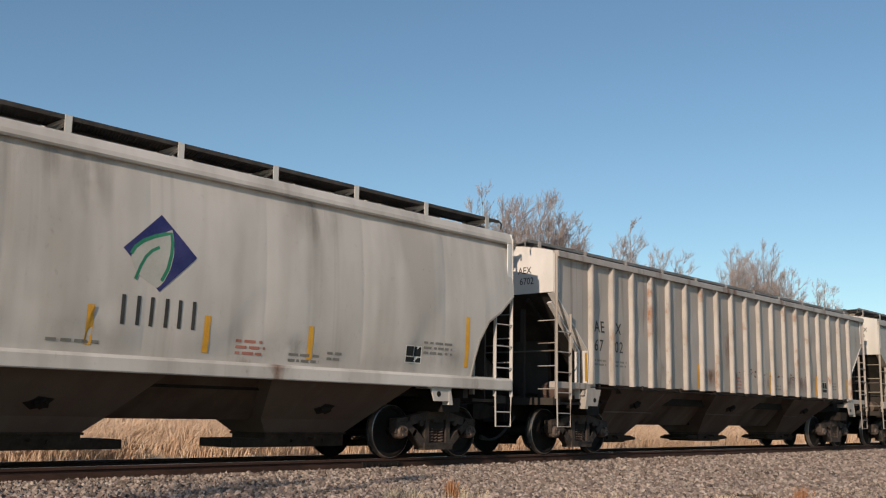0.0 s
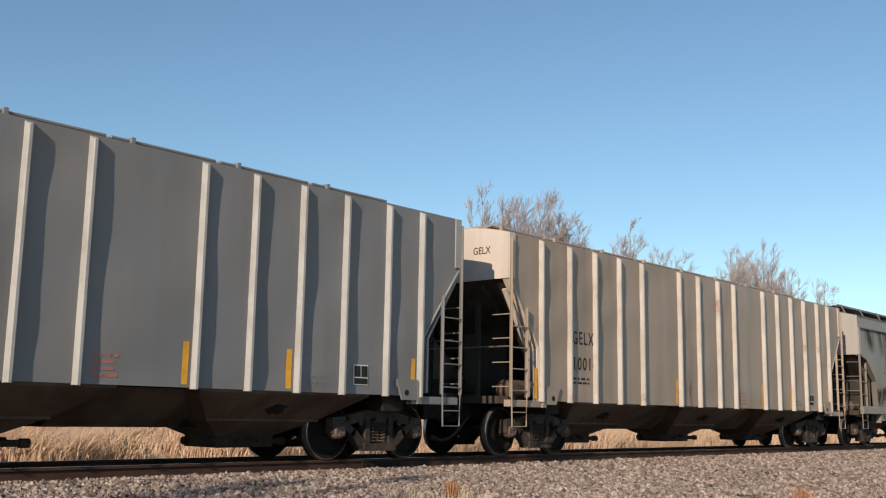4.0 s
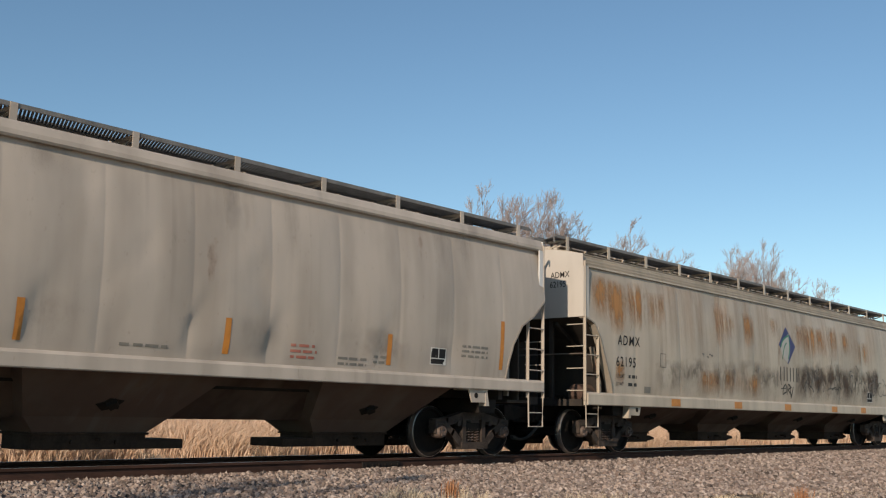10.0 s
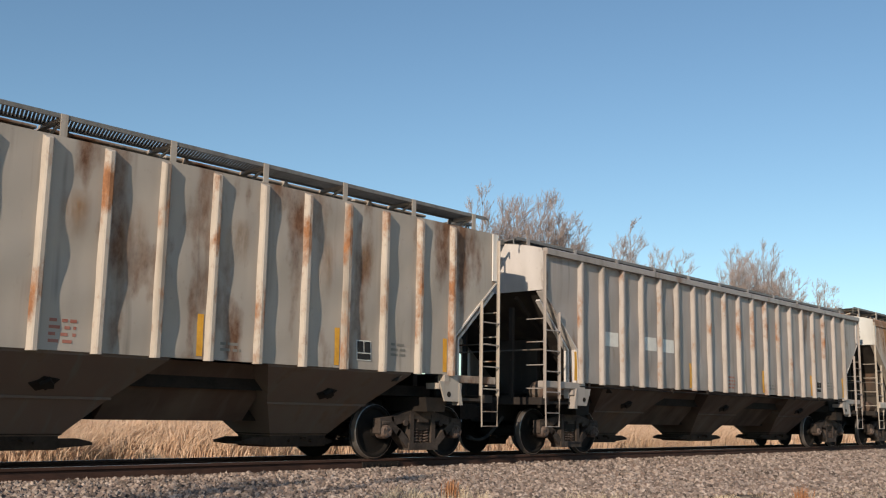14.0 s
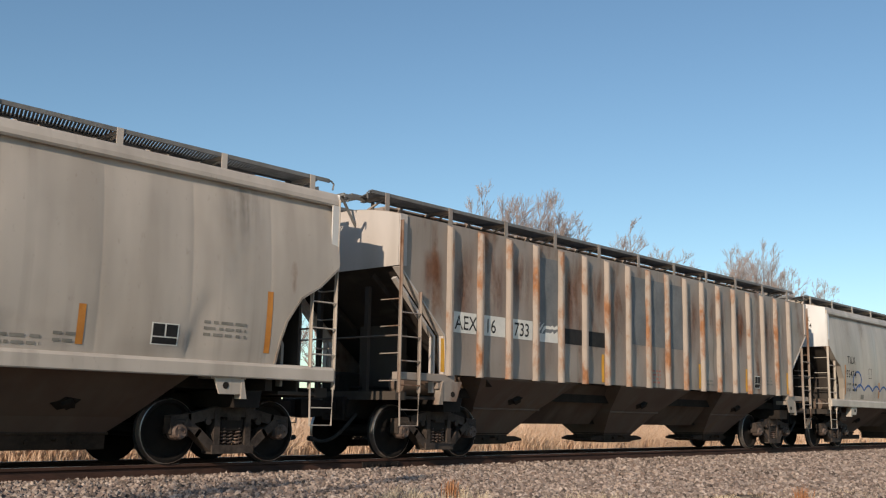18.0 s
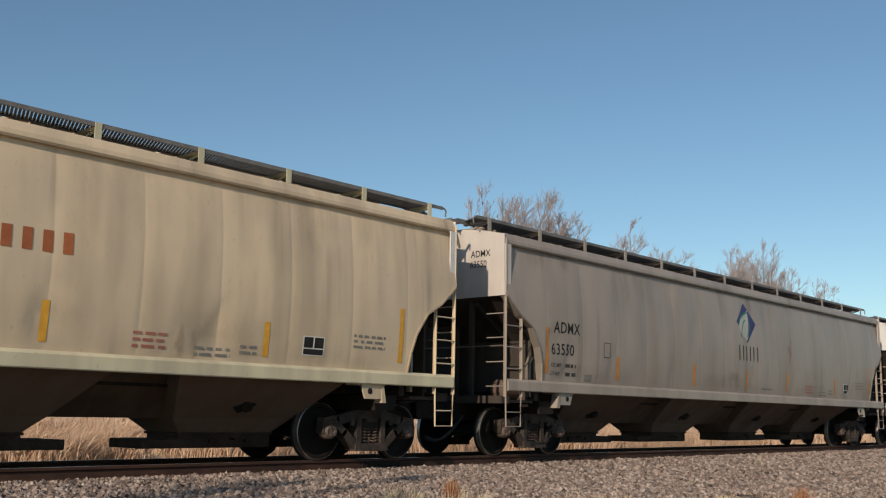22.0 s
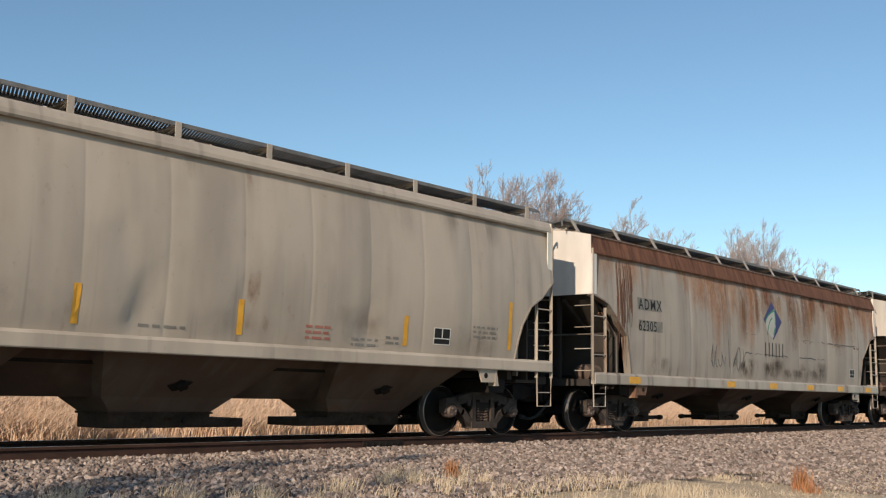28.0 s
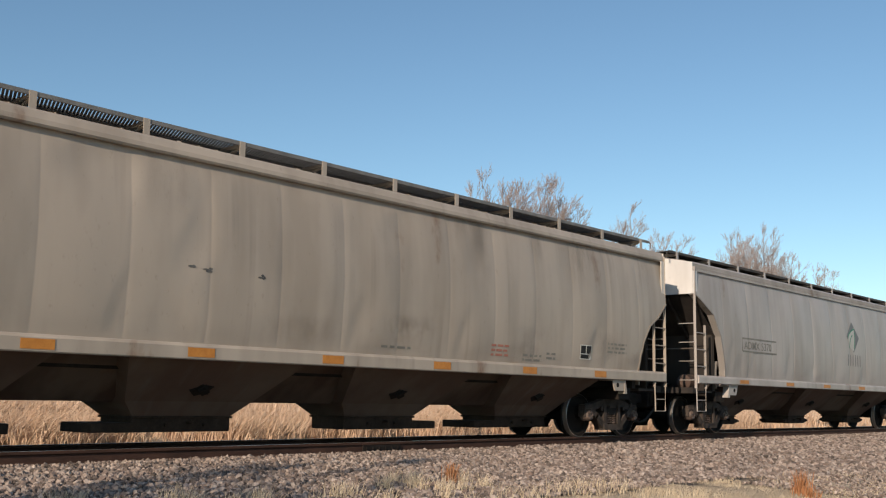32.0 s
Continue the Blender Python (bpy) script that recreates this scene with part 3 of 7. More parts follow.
def side_sill(K, way):
    def make(bm):
        z0, z1 = K["sill"]
        y = side_y(K, 4.0, K["zb"])
        out = [(y - 0.05, z0), (y + 0.055, z0), (y + 0.065, z0 + 0.015), (y + 0.065, z1 - 0.035), (y + 0.03, z1 + 0.005), (y - 0.05, z1 + 0.02)]
        a = [bm.verts.new((0.06, way * u, z)) for u, z in out]
        b = [bm.verts.new((K["L"] - 0.06, way * u, z)) for u, z in out]
        for i in range(len(out)):
            bm.faces.new((a[i], a[(i + 1) % len(out)], b[(i + 1) % len(out)], b[i]))
        bm.faces.new(a[::-1])
        bm.faces.new(b)
    return make


def stub_sill(K, way, end):
    def make(bm):
        z, d = K["zb"] - 0.13, K["cut"][-1][0] + 0.25
        x0, x1 = (0.04, d) if end == 0 else (K["L"] - d, K["L"] - 0.04)
        box(bm, x0, x1, way * 1.36, way * 1.52, z, z + 0.13, 0.01)
    return make


def rib(K, way):
    top = K["eave"][0] if K["eave"] else K["zt"] - 0.02

    def make(bm):
        z0 = K["zb"] - 0.02
        w = 0.62 if K["name"] == "U" else 0.85
        out = [(w * x, y) for x, y in ((-0.085, 1.49), (-0.055, 1.575), (-0.03, 1.592), (0.03, 1.592), (0.055, 1.575), (0.085, 1.49))]
        a = [bm.verts.new((x, way * y, z0)) for x, y in out]
        b = [bm.verts.new((x, way * (y if K["eave"] else min(y, 1.605)), top)) for x, y in out]
        for i in range(len(out)):
            bm.faces.new((a[i], a[(i + 1) % len(out)], b[(i + 1) % len(out)], b[i]))
        bm.faces.new(a[::-1])
        bm.faces.new(b)
        if not K["eave"]:
            for v in b:
                if abs(v.co.y) > 1.52:
                    v.co.z -= 0.05
    return make


def end_sheet(K, x, way):
    """The upright upper end wall, arched at the top."""
    zc = K["cut"][0][1]

    def make(bm):
        e = side_y(dict(K, ribbed=False), 0.0, (zc + K["zt"]) / 2) - 0.005
        ys = [-e + 2 * e * j / 16 for j in range(17)]
        hi = [roof_z(K, min(abs(y), 1.49)) - 0.012 for y in ys]
        low = zc - 0.02
        rows = [[(x, y, low + (h - low) * k / 4) for y, h in zip(ys, hi)] for k in range(5)]
        grid(bm, rows, 0.014)
        # folded corner strips down both sides
        for s in (-1, 1):
            box(bm, x - 0.012, x + way * 0.16, s * (e + 0.006), s * (e + 0.03), low, K["zt"] - 0.01)
    return make


def slope_sheet(K, end):
    """The sloped floor under the end, from the end wall down to the first bay."""
    zc, L = K["cut"][0][1], K["L"]

    def make(bm):
        X = (lambda d: d) if end == 0 else (lambda d: L - d)
        rows = []
        for d, z, y in ((0.04, zc + 0.02, 1.46), (1.1, zc - (zc - 1.25) * 0.42, 1.47), (2.55, 1.28, 1.46)):
            rows.append([(X(d), -y + 2 * y * j / 6, z) for j in range(7)])
        grid(bm, rows, 0.016)
        for y in (-0.75, 0.75):
            bar(bm, (X(0.12), y, zc - 0.12), (X(2.45), y, 1.24), 0.07, 0.09)
    return make


def strip(bm, pts, w, t):
    """A flanged strip bent along points in the plane of the side: w across the side, t thick."""
    rows = []
    for i, p in enumerate(pts):
        a, b = Vector(pts[max(i - 1, 0)]), Vector(pts[min(i + 1, len(pts) - 1)])
        d = (b - a).normalized()
        n = Vector((d.z, 0, -d.x)) * (t / 2)
        y = Vector((0, w / 2, 0))
        rows.append([bm.verts.new(Vector(p) + u) for u in (-y - n, y - n, y + n, -y + n)])
    for a, b in zip(rows, rows[1:]):
        for k in range(4):
            bm.faces.new((a[k], a[(k + 1) % 4], b[(k + 1) % 4], b[k]))
    bm.faces.new(rows[0][::-1])
    bm.faces.new(rows[-1])


def end_brace(K, end, way):
    """A flange that follows the cut end of the side down to the sill."""
    def make(bm):
        X = (lambda d: d) if end == 0 else (lambda d: K["L"] - d)
        strip(bm, [(X(d + 0.02), way * (side_y(K, d, z) - 0.07), z - 0.03) for d, z in K["cut"]], 0.17, 0.03)
    return make


def inner_brace(K, end, way):
    def make(bm):
        X = (lambda d: d) if end == 0 else (lambda d: K["L"] - d)
        (a, za), (b, zb) = K["cut"][-3], K["cut"][-2]
        strip(bm, [(X(a + 0.02), way * 1.38, za - 0.22), (X(b - 0.16), way * 1.38, zb - 0.06), (X(b - 0.16), way * 1.38, 1.12)], 0.10, 0.05)
    return make


def end_post(bm):
    bar(bm, (0, 0, 1.05), (0, 0, 2.92), 0.09, 0.07)


def end_rail(bm):
    tube(bm, [(0, -1.45, 2.05), (0, 1.45, 2.05)], 0.016, 6)


def end_deck(bm):
    prism(bm, [(0.05, 0.98), (0.30, 0.98), (0.30, 1.00), (1.0, 1.00), (1.0, 1.05), (0.30, 1.05), (0.30, 1.12), (0.05, 1.12)], -1.45, 1.45)


def draft_sill(bm):
    box(bm, 0.02, 2.6, -0.33, 0.33, 0.66, 0.995, 0.02)
    prism(bm, [(1.26, 1.04), (1.30, 0.80), (1.74, 0.80), (1.78, 1.04)], -1.40, 1.40)


def reservoir(bm):
    tube(bm, [(0.55, -0.9, 1.26), (0.62, -0.9, 1.26), (1.5, -0.9, 1.26), (1.57, -0.9, 1.26)], [0.08, 0.19, 0.19, 0.08], 12)


def valve_box(bm):
    box(bm, 0.45, 0.95, 0.35, 0.85, 1.055, 1.48, 0.03)
    tube(bm, [(0.7, 0.35, 1.2), (0.7, -0.2, 1.2), (1.8, -0.35, 1.22)], 0.03, 6)


def shear_plate(K):
    """Upright plate over the truck that carries the slope sheet."""
    zc = K["cut"][0][1]

    def make(bm):
        prism(bm, [(1.12, 1.05), (2.6, 1.05), (2.6, 1.25), (1.12, zc - (zc - 1.25) * 0.42 - 0.04)], -0.02, 0.02)
    return make


def cross_plate(K):
    """The upright wall across the end deck, over the truck."""
    zc = K["cut"][0][1]

    def make(bm):
        prism(bm, [(1.10, 1.05), (1.22, 1.05), (1.22, zc - (zc - 1.25) * 0.45 - 0.05), (1.10, zc - (zc - 1.25) * 0.42 - 0.05)], *((-0.55, 0.55) if K["ribbed"] else (-1.42, 1.42)))
    return make


def baffle(K):
    """A second, thinner plate on the end deck's far half, added to block daylight."""
    zc = K["cut"][0][1]

    def make(bm):
        zs = zc - (zc - 1.25) * 0.42 * 0.62 / 1.1 - 0.06
        prism(bm, [(0.60, 1.05), (0.64, 1.05), (0.64, zs - 0.03), (0.60, zs)], 0.1, 1.42)
    return make


def brake_wheel(bm):
    n = 16
    tube(bm, [(0, 0.28 * math.cos(k * math.tau / n), 0.28 * math.sin(k * math.tau / n)) for k in range(n + 1)], 0.018, 5)
    for k in range(5):
        a = k * math.tau / 5
        bar(bm, (0, 0, 0), (0, 0.28 * math.cos(a), 0.28 * math.sin(a)), 0.02, 0.03)
    tube(bm, [(-0.03, 0, 0), (0.12, 0, 0)], 0.04, 8)


def coupler(bm):
    """Coupler shank and knuckle, pointing to -x from the end of the car."""
    box(bm, -0.38, 0.30, -0.10, 0.10, 0.72, 0.94, 0.02)
    prism(bm, [(-0.36, 0.70), (-0.72, 0.66), (-0.74, 0.98), (-0.36, 0.96)], -0.16, 0.05)
    prism(bm, [(-0.50, 0.68), (-0.66, 0.68), (-0.66, 0.97), (-0.50, 0.97)], 0.05, 0.20)
    box(bm, -0.03, 0.12, -0.28, 0.28, 0.62, 1.04, 0.02)


def air_hose(bm):
    pts = []
    for k in range(11):
        f = k / 10
        pts.append((0.15 - f * 0.85, -0.42 + 0.1 * f, 0.74 - 0.46 * math.sin(f * math.pi * 0.62)))
    tube(bm, pts, 0.03, 6)
    tube(bm, [pts[-1], (pts[-1][0] - 0.12, pts[-1][1], pts[-1][2] + 0.02)], 0.045, 6)


def bay_profile(K):
    """(z, half length, half width) of a bay, from the sill down to its outlet."""
    zt = (K["sill"][0] + 0.06) if K["sill"] else K["zb"]
    yt = 1.40 if K["sill"] else 1.475
    f, t = K["foot"], K["top"]
    if K["ribbed"]:
        zk = zt - 0.56 if zt > 1.2 else 0.62
        return ((zt, t, yt), (zt - 0.04, t - 0.02, yt - 0.01), (zk, f + (t - f) * 0.47, 0.86), (0.38, f + 0.02, 0.42), (0.30, f, 0.36))
    return ((zt, t, yt), (zt - 0.05, t - 0.03, yt - 0.01), (0.64, f + (t - f) * 0.36, 0.62), (0.43, f + 0.02, 0.43), (0.30, f, 0.36))


def hopper_bay(K):
    """One bay: a funnel with bent plates from under the side down to its outlet, and flanges along its bends."""
    prof = bay_profile(K)

    def make(bm):
        rings = []
        for z, hx, hy in prof:
            rings.append([bm.verts.new((sx * hx, sy * hy, z)) for sx, sy in ((-1, -1), (1, -1), (1, 1), (-1, 1))])
        for p, q in zip(rings, rings[1:]):
            for k in range(4):
                bm.faces.new((p[k], p[(k + 1) % 4], q[(k + 1) % 4], q[k]))
        bm.faces.new(rings[-1])
        bm.faces.new(rings[0][::-1])
        z, hx, hy = prof[2]
        if K["ribbed"]:
            for sy in (-1, 1):
                bar(bm, (-hx - 0.02, sy * (hy + 0.012), z), (hx + 0.02, sy * (hy + 0.012), z), 0.03, 0.035)
    return make


def saddle(K):
    """The plates that close the car's belly between two bays."""
    z0, z1 = K["roof"], bay_profile(K)[0][0] - 0.01
    half = K["pitch"] / 2 - K["top"] + 0.42

    def make(bm):
        out = [(-0.36, z0), (0.36, z0), (1.14, z1), (-1.14, z1)]
        a = [bm.verts.new((-half, y, z)) for y, z in out]
        b = [bm.verts.new((half, y, z)) for y, z in out]
        for i in range(4):
            bm.faces.new((a[i], a[(i + 1) % 4], b[(i + 1) % 4], b[i]))
        bm.faces.new(a[::-1])
        bm.faces.new(b)
    return make


def train_line(K, way):
    """A thin pipe clipped along under the side."""
    def make(bm):
        y, z = way * (K["wide"] + 0.01), K["zb"] - 0.075
        tube(bm, [(1.25 + (K["L"] - 2.5) * i / 24, y, z + 0.012 * noise.noise(Vector((i * 0.7, way, 2.0)))) for i in range(25)], 0.017)
        for i in range(9):
            x = 1.6 + (K["L"] - 3.2) * i / 8
            box(bm, x - 0.02, x + 0.02, y - 0.025, y + 0.025, z - 0.025, K["zb"] + 0.01)
    return make


def vibrator_pad(K):
    """A blackened bracket in the middle of a bay's sloping side."""
    def make(bm):
        (z1, _, yb), (z0, _, ya) = bay_profile(K)[1:3]
        for dx, dz, s in ((0, 0, 0.14), (0.02, 0.02, 0.09)):
            zc = z0 + 0.17 + dz
            yc = ya + (yb - ya) * (zc - z0) / (z1 - z0)
            slope = Vector((0, -(yb - ya), z1 - z0)).normalized()
            out = Vector((0, -slope.z, slope.y)) * (0.012 if s > 0.1 else 0.07)
            c = Vector((dx, -yc, zc))
            n = 10 if s > 0.1 else 4
            a = [bm.verts.new(c + (Vector((1, 0, 0)) * (1.35 * math.cos(k * math.tau / n)) + slope * math.sin(k * math.tau / n)) * (s * (0.7, 1.1, 0.85, 1.0)[k % 4])) for k in range(n)]
            b = [bm.verts.new(v.co + out) for v in a]
            bm.faces.new(b)
            for k in range(n):
                bm.faces.new((a[k], a[(k + 1) % n], b[(k + 1) % n], b[k]))
    return make


def outlet_gate(K, ledge):
    """The sliding gate under a bay, with its slides reaching out to either side."""
    left, right, style = ledge

    def make(bm):
        b = K["foot"]
        box(bm, -b - 0.02, b + 0.02, -0.42, 0.42, 0.20, 0.42, 0.012)
        box(bm, -b - 0.05, b + 0.05, -0.45, 0.45, 0.395, 0.43, 0.008)
        for side, reach in ((-1, left), (1, right)):
            if not reach:
                continue
            x0, x1 = side * b, side * (b + reach)
            if style == "slab":
                box(bm, min(x0, x1), max(x0, x1), -0.42, 0.42, 0.20, 0.335, 0.01)
            elif style == "stub":
                for y in (-0.36, 0.36):
                    prism(bm, [(x0, 0.22), (x1, 0.26), (x1, 0.30), (x1 - side * 0.22, 0.35), (x0, 0.35)], y - 0.04, y + 0.04)
                box(bm, min(x0, x1 - side * 0.1), max(x0, x1 - side * 0.1), -0.34, 0.34, 0.24, 0.27)
            else:
                for y in (-0.34, 0.34):
                    tube(bm, [(x0, y, 0.29), (x1 - side * 0.10, y, 0.29)], 0.045, 8)
                    tube(bm, [(x1 - side * 0.14, y, 0.29), (x1, y, 0.29)], 0.062, 8)
                box(bm, min(x0, x1 - side * 0.2), max(x0, x1 - side * 0.2), -0.33, 0.33, 0.26, 0.285)
        for x in (-0.35 * b, 0.45 * b):
            tube(bm, [(x, -0.47, 0.30), (x, -0.41, 0.30)], 0.030, 8)
        tube(bm, [(0.1 * b, -0.56, 0.335), (0.1 * b, 0.56, 0.335)], 0.024, 6)
    return make


def centre_sill(K):
    def make(bm):
        box(bm, 2.0, K["L"] - 2.0, -0.30, 0.30, K["roof"] + 0.004, 1.04, 0.01)
        box(bm, 1.2, K["L"] - 1.2, -0.95, 0.95, 1.06, 1.24)
    return make


def jack_pad(way):
    def make(bm):
        prism(bm, [(-0.20, 1.32), (0.30, 1.32), (0.16, 0.98), (-0.20, 0.98)], way * 1.52, way * 1.55)
        prism(bm, [(-0.22, 1.30), (-0.20, 1.30), (-0.20, 0.92), (-0.30, 0.92)], way * 1.40, way * 1.56)
        bar(bm, (-0.3, way * 1.38, 1.24), (0.3, way * 1.38, 1.24), 0.3, 0.1)
    return make


def jack_hole(bm):
    # A dark disc on the plate's face, painted for the hole's shade.
    tube(bm, [(0.06, -1.545, 1.10), (0.06, -1.556, 1.10)], 0.050, 10)


def running_board(K, way):
    """Open steel grating along the roof, with bearers under it."""
    z = K.get("board", 4.53)

    def make(bm):
        L, y0, y1 = K["L"], way * 0.52, way * 1.02
        for y in (y0, y1):
            tube(bm, [(-0.30, y, z - 0.14), (-0.32, y, z - 0.04), (-0.27, y, z), (0.2, y, z)], 0.016, 5)
            bar(bm, (-0.22, y, z), (L + 0.22, y, z), 0.03, 0.06)
            tube(bm, [(L - 0.2, y, z), (L + 0.27, y, z), (L + 0.32, y, z - 0.04), (L + 0.30, y, z - 0.14)], 0.016, 5)
        if K.get("solid"):
            bar(bm, (-0.2, (y0 + y1) / 2, z + 0.012), (L + 0.2, (y0 + y1) / 2, z + 0.012), abs(y1 - y0) - 0.04, 0.012)
        n = int((L + 0.20) / 0.052)
        for i in range(n + 1):
            x = -0.10 + (L + 0.20) * i / n
            bar(bm, (x - 0.10, y1, z), (x + 0.10, y0, z), 0.033, 0.014)
    return make


def end_walkway(K):
    """The grating that joins both walkways over the end of the roof, on two braces."""
    z = K.get("board", 4.53) - 0.02

    def make(bm):
        for y in (-0.54, 0.54):
            bar(bm, (-0.40, y, z - 0.02), (0.30, y, z - 0.02), 0.03, 0.06)
            bar(bm, (0.28, y, z - 0.03), (0.28, y, roof_z(K, 0.5) - 0.02), 0.04, 0.05)
        for x in (-0.40, -0.04):
            bar(bm, (x, -0.54, z), (x, 0.54, z), 0.03, 0.05)
        for k in range(22):
            y = -0.50 + k * 1.0 / 21
            bar(bm, (-0.39, y, z), (-0.05, y, z), 0.016, 0.014)
    return make


def walkway_brace(K):
    z = K.get("board", 4.53) - 0.02

    def make(bm):
        bar(bm, (-0.36, 0, z - 0.03), (-0.015, 0, z - 0.50), 0.035, 0.035)
    return make


def bracket(K, way):
    z = K.get("board", 4.53)

    def make(bm):
        lean = 0.10 if K["name"] == "F" else 0.0
        bar(bm, (0, way * (1.04 + lean), roof_z(K, 1.1) - 0.02), (-lean * 1.5, way * 1.04, z + 0.03), 0.012, 0.10, (1, 0, 0))
        bar(bm, (0, way * 1.04, z - 0.04), (0, way * 0.40, z - 0.04), 0.08, 0.05)
        bar(bm, (0, way * 0.98, z - 0.06), (0, way * 0.52, roof_z(K, 0.52)), 0.03, 0.03)
    return make


def hatch_trough(K):
    def make(bm):
        z = roof_z(K, 0.3)
        top = min(z + 0.14, (K.get("board") or 4.56) - 0.02)
        box(bm, 0.7, K["L"] - 0.7, -0.36, 0.36, z - 0.05, top, 0.02)
        n = 8
        for i in range(n):
            x0 = 0.75 + (K["L"] - 1.5) * i / n
            box(bm, x0, x0 + (K["L"] - 1.5) / n - 0.06, -0.42, 0.42, top, top + 0.05, 0.015)
            box(bm, x0 + 0.3, x0 + 0.36, -0.48, 0.48, top - 0.08, top + 0.07)
    return make


def stile(z0, z1):
    def make(bm):
        bar(bm, (0, 0, z0), (0, 0, z1), 0.05, 0.012)
        bar(bm, (0.0, 0.025, z0), (0.0, 0.025, z1), 0.010, 0.05)
    return make


def rung(w):
    def make(bm):
        tube(bm, [(0, 0, 0), (w, 0, 0)], 0.013, 6)
    return make


def end_rung(w):
    def make(bm):
        tube(bm, [(0, 0, 0), (-0.07, 0.03, -0.01), (-0.07, w - 0.03, -0.01), (0, w, 0)], 0.012, 5)
    return make


def stirrup(w):
    """The hanging foot step below the ladder."""
    def make(bm):
        tube(bm, [(0.0, 0, 1.12), (0.015, 0, 0.56), (w - 0.015, 0, 0.56), (w, 0, 1.12)], 0.016, 6)
        tube(bm, [(0.01, 0, 0.82), (w - 0.01, 0, 0.82)], 0.012, 6)
    return make


# ---- trucks ----
def side_frame(way):
    def make(bm):
        y = way * 1.0
        def b(p, q, h, w=0.13):
            bar(bm, (p[0], y, p[1]), (q[0], y, q[1]), w, h)
        for s in (-1, 1):
            b((s * 1.02, 0.60), (s * 0.70, 0.635), 0.15, 0.17)
            b((s * 0.74, 0.625), (s * 0.24, 0.735), 0.15, 0.17)
            b((s * 0.80, 0.60), (s * 0.56, 0.42), 0.12, 0.19)
            b((s * 0.60, 0.46), (s * 0.28, 0.19), 0.13, 0.19)
            b((s * 0.27, 0.74), (s * 0.27, 0.20), 0.10, 0.20)
            box(bm, s * 0.745, s * 0.785, y - 0.09, y + 0.09, 0.38, 0.64, 0.01)
            box(bm, s * 0.995, s * 1.035, y - 0.09, y + 0.09, 0.42, 0.64, 0.01)
            box(bm, s * 0.80, s * 0.98, y - 0.10, y + 0.10, 0.565, 0.63, 0.015)
            tube(bm, [(s * 0.44, y + way * 0.09, 0.60), (s * 0.44, y + way * 0.125, 0.60)], 0.05, 10)
        b((-0.30, 0.735), (0.30, 0.735), 0.14, 0.18)
        b((-0.36, 0.205), (0.36, 0.205), 0.12, 0.26)
        b((-0.2, 0.56), (0.2, 0.56), 0.12, 0.12)
        b((-0.12, 0.64), (0.12, 0.64), 0.05, 0.24)
    return make


def coil(bm):
    n = 40
    tube(bm, [(0.055 * math.cos(k * math.tau / 8), 0.055 * math.sin(k * math.tau / 8), 0.25 * k / n) for k in range(n + 1)], 0.014, 4)


def bolster(bm):
    box(bm, -0.20, 0.20, -1.08, 1.08, 0.46, 0.64, 0.02)
    box(bm, -0.30, 0.30, -0.45, 0.45, 0.56, 0.74, 0.03)
    for s in (-1, 1):
        box(bm, s * 0.36, s * 0.44, -0.85, 0.85, 0.36, 0.48, 0.01)
        for y in (-0.755, 0.755):
            box(bm, s * 0.38, s * 0.46, y - 0.08, y + 0.08, 0.32, 0.56, 0.02)


def wheelset(bm):
    lathe(bm, [(-1.02, 0.075), (-0.85, 0.08), (-0.84, 0.10), (0.84, 0.10), (0.85, 0.08), (1.02, 0.075)], 10)
    for s in (-1, 1):
        p = [(0.685, 0.12), (0.685, 0.36), (0.690, 0.40), (0.690, 0.485), (0.705, 0.487), (0.722, 0.462), (0.815, 0.450), (0.820, 0.440), (0.820, 0.395), (0.765, 0.365), (0.755, 0.25), (0.80, 0.14), (0.80, 0.11)]
        lathe(bm, [(s * y, r) for y, r in p], 32)


def bearing(bm):
    """Cap on one axle end, with three bolts."""
    lathe(bm, [(-1.13, 0.055), (-1.135, 0.095), (-1.10, 0.105), (-1.08, 0.12), (-0.94, 0.12)], 16)
    for k in range(3):
        a = k * math.tau / 3
        box(bm, 0.06 * math.cos(a) - 0.018, 0.06 * math.cos(a) + 0.018, -1.155, -1.12, 0.06 * math.sin(a) - 0.018, 0.06 * math.sin(a) + 0.018)


WHEELS = []      # every wheelset with its car's number


def build_truck(car, number, x):
    truck = part("truck", shared("bolster", bolster, M_FRAME), car, "dark steel two-axle truck", at=pose(x, 0, 0))
    for way in (-1, 1):
        part("side_frame", shared(("side_frame", way), side_frame(way), M_SIDE), truck, "cast steel side frame with rust")
        for dx in (-0.13, 0.0, 0.13):
            part("spring", shared("coil", coil, M_CAP, True), truck, at=pose(dx, way * (1.02 if dx else 1.0), 0.265))
    for dx in (-0.889, 0.889):
        me = shared("wheelset", wheelset, M_WHEEL, True)
        if len(me.materials) < 2:
            me.materials.append(M_RAILTOP)
            for p in me.polygons:
                if 0.73 < abs(p.center.y) < 0.819 and math.hypot(p.center.x, p.center.z) > 0.43:
                    p.material_index = 1
        w = part("wheelset", me, truck, "dark steel wheels on an axle", at=pose(dx, 0, 0.457))
        cap = shared("bearing", bearing, M_CAP)
        part("bearing_cap", cap, truck, at=pose(dx, 0, 0.457))
        part("bearing_cap", cap, truck, at=pose(dx, 0, 0.457, 0, 0, 180))
        WHEELS.append((w, number, dx))
    return truck


# ---- decals on the car sides ----
def skin(K, x, z, off, seed):
    return (x, -(side_y(K, x, z, seed) + 0.0015 + off * 0.33), z)


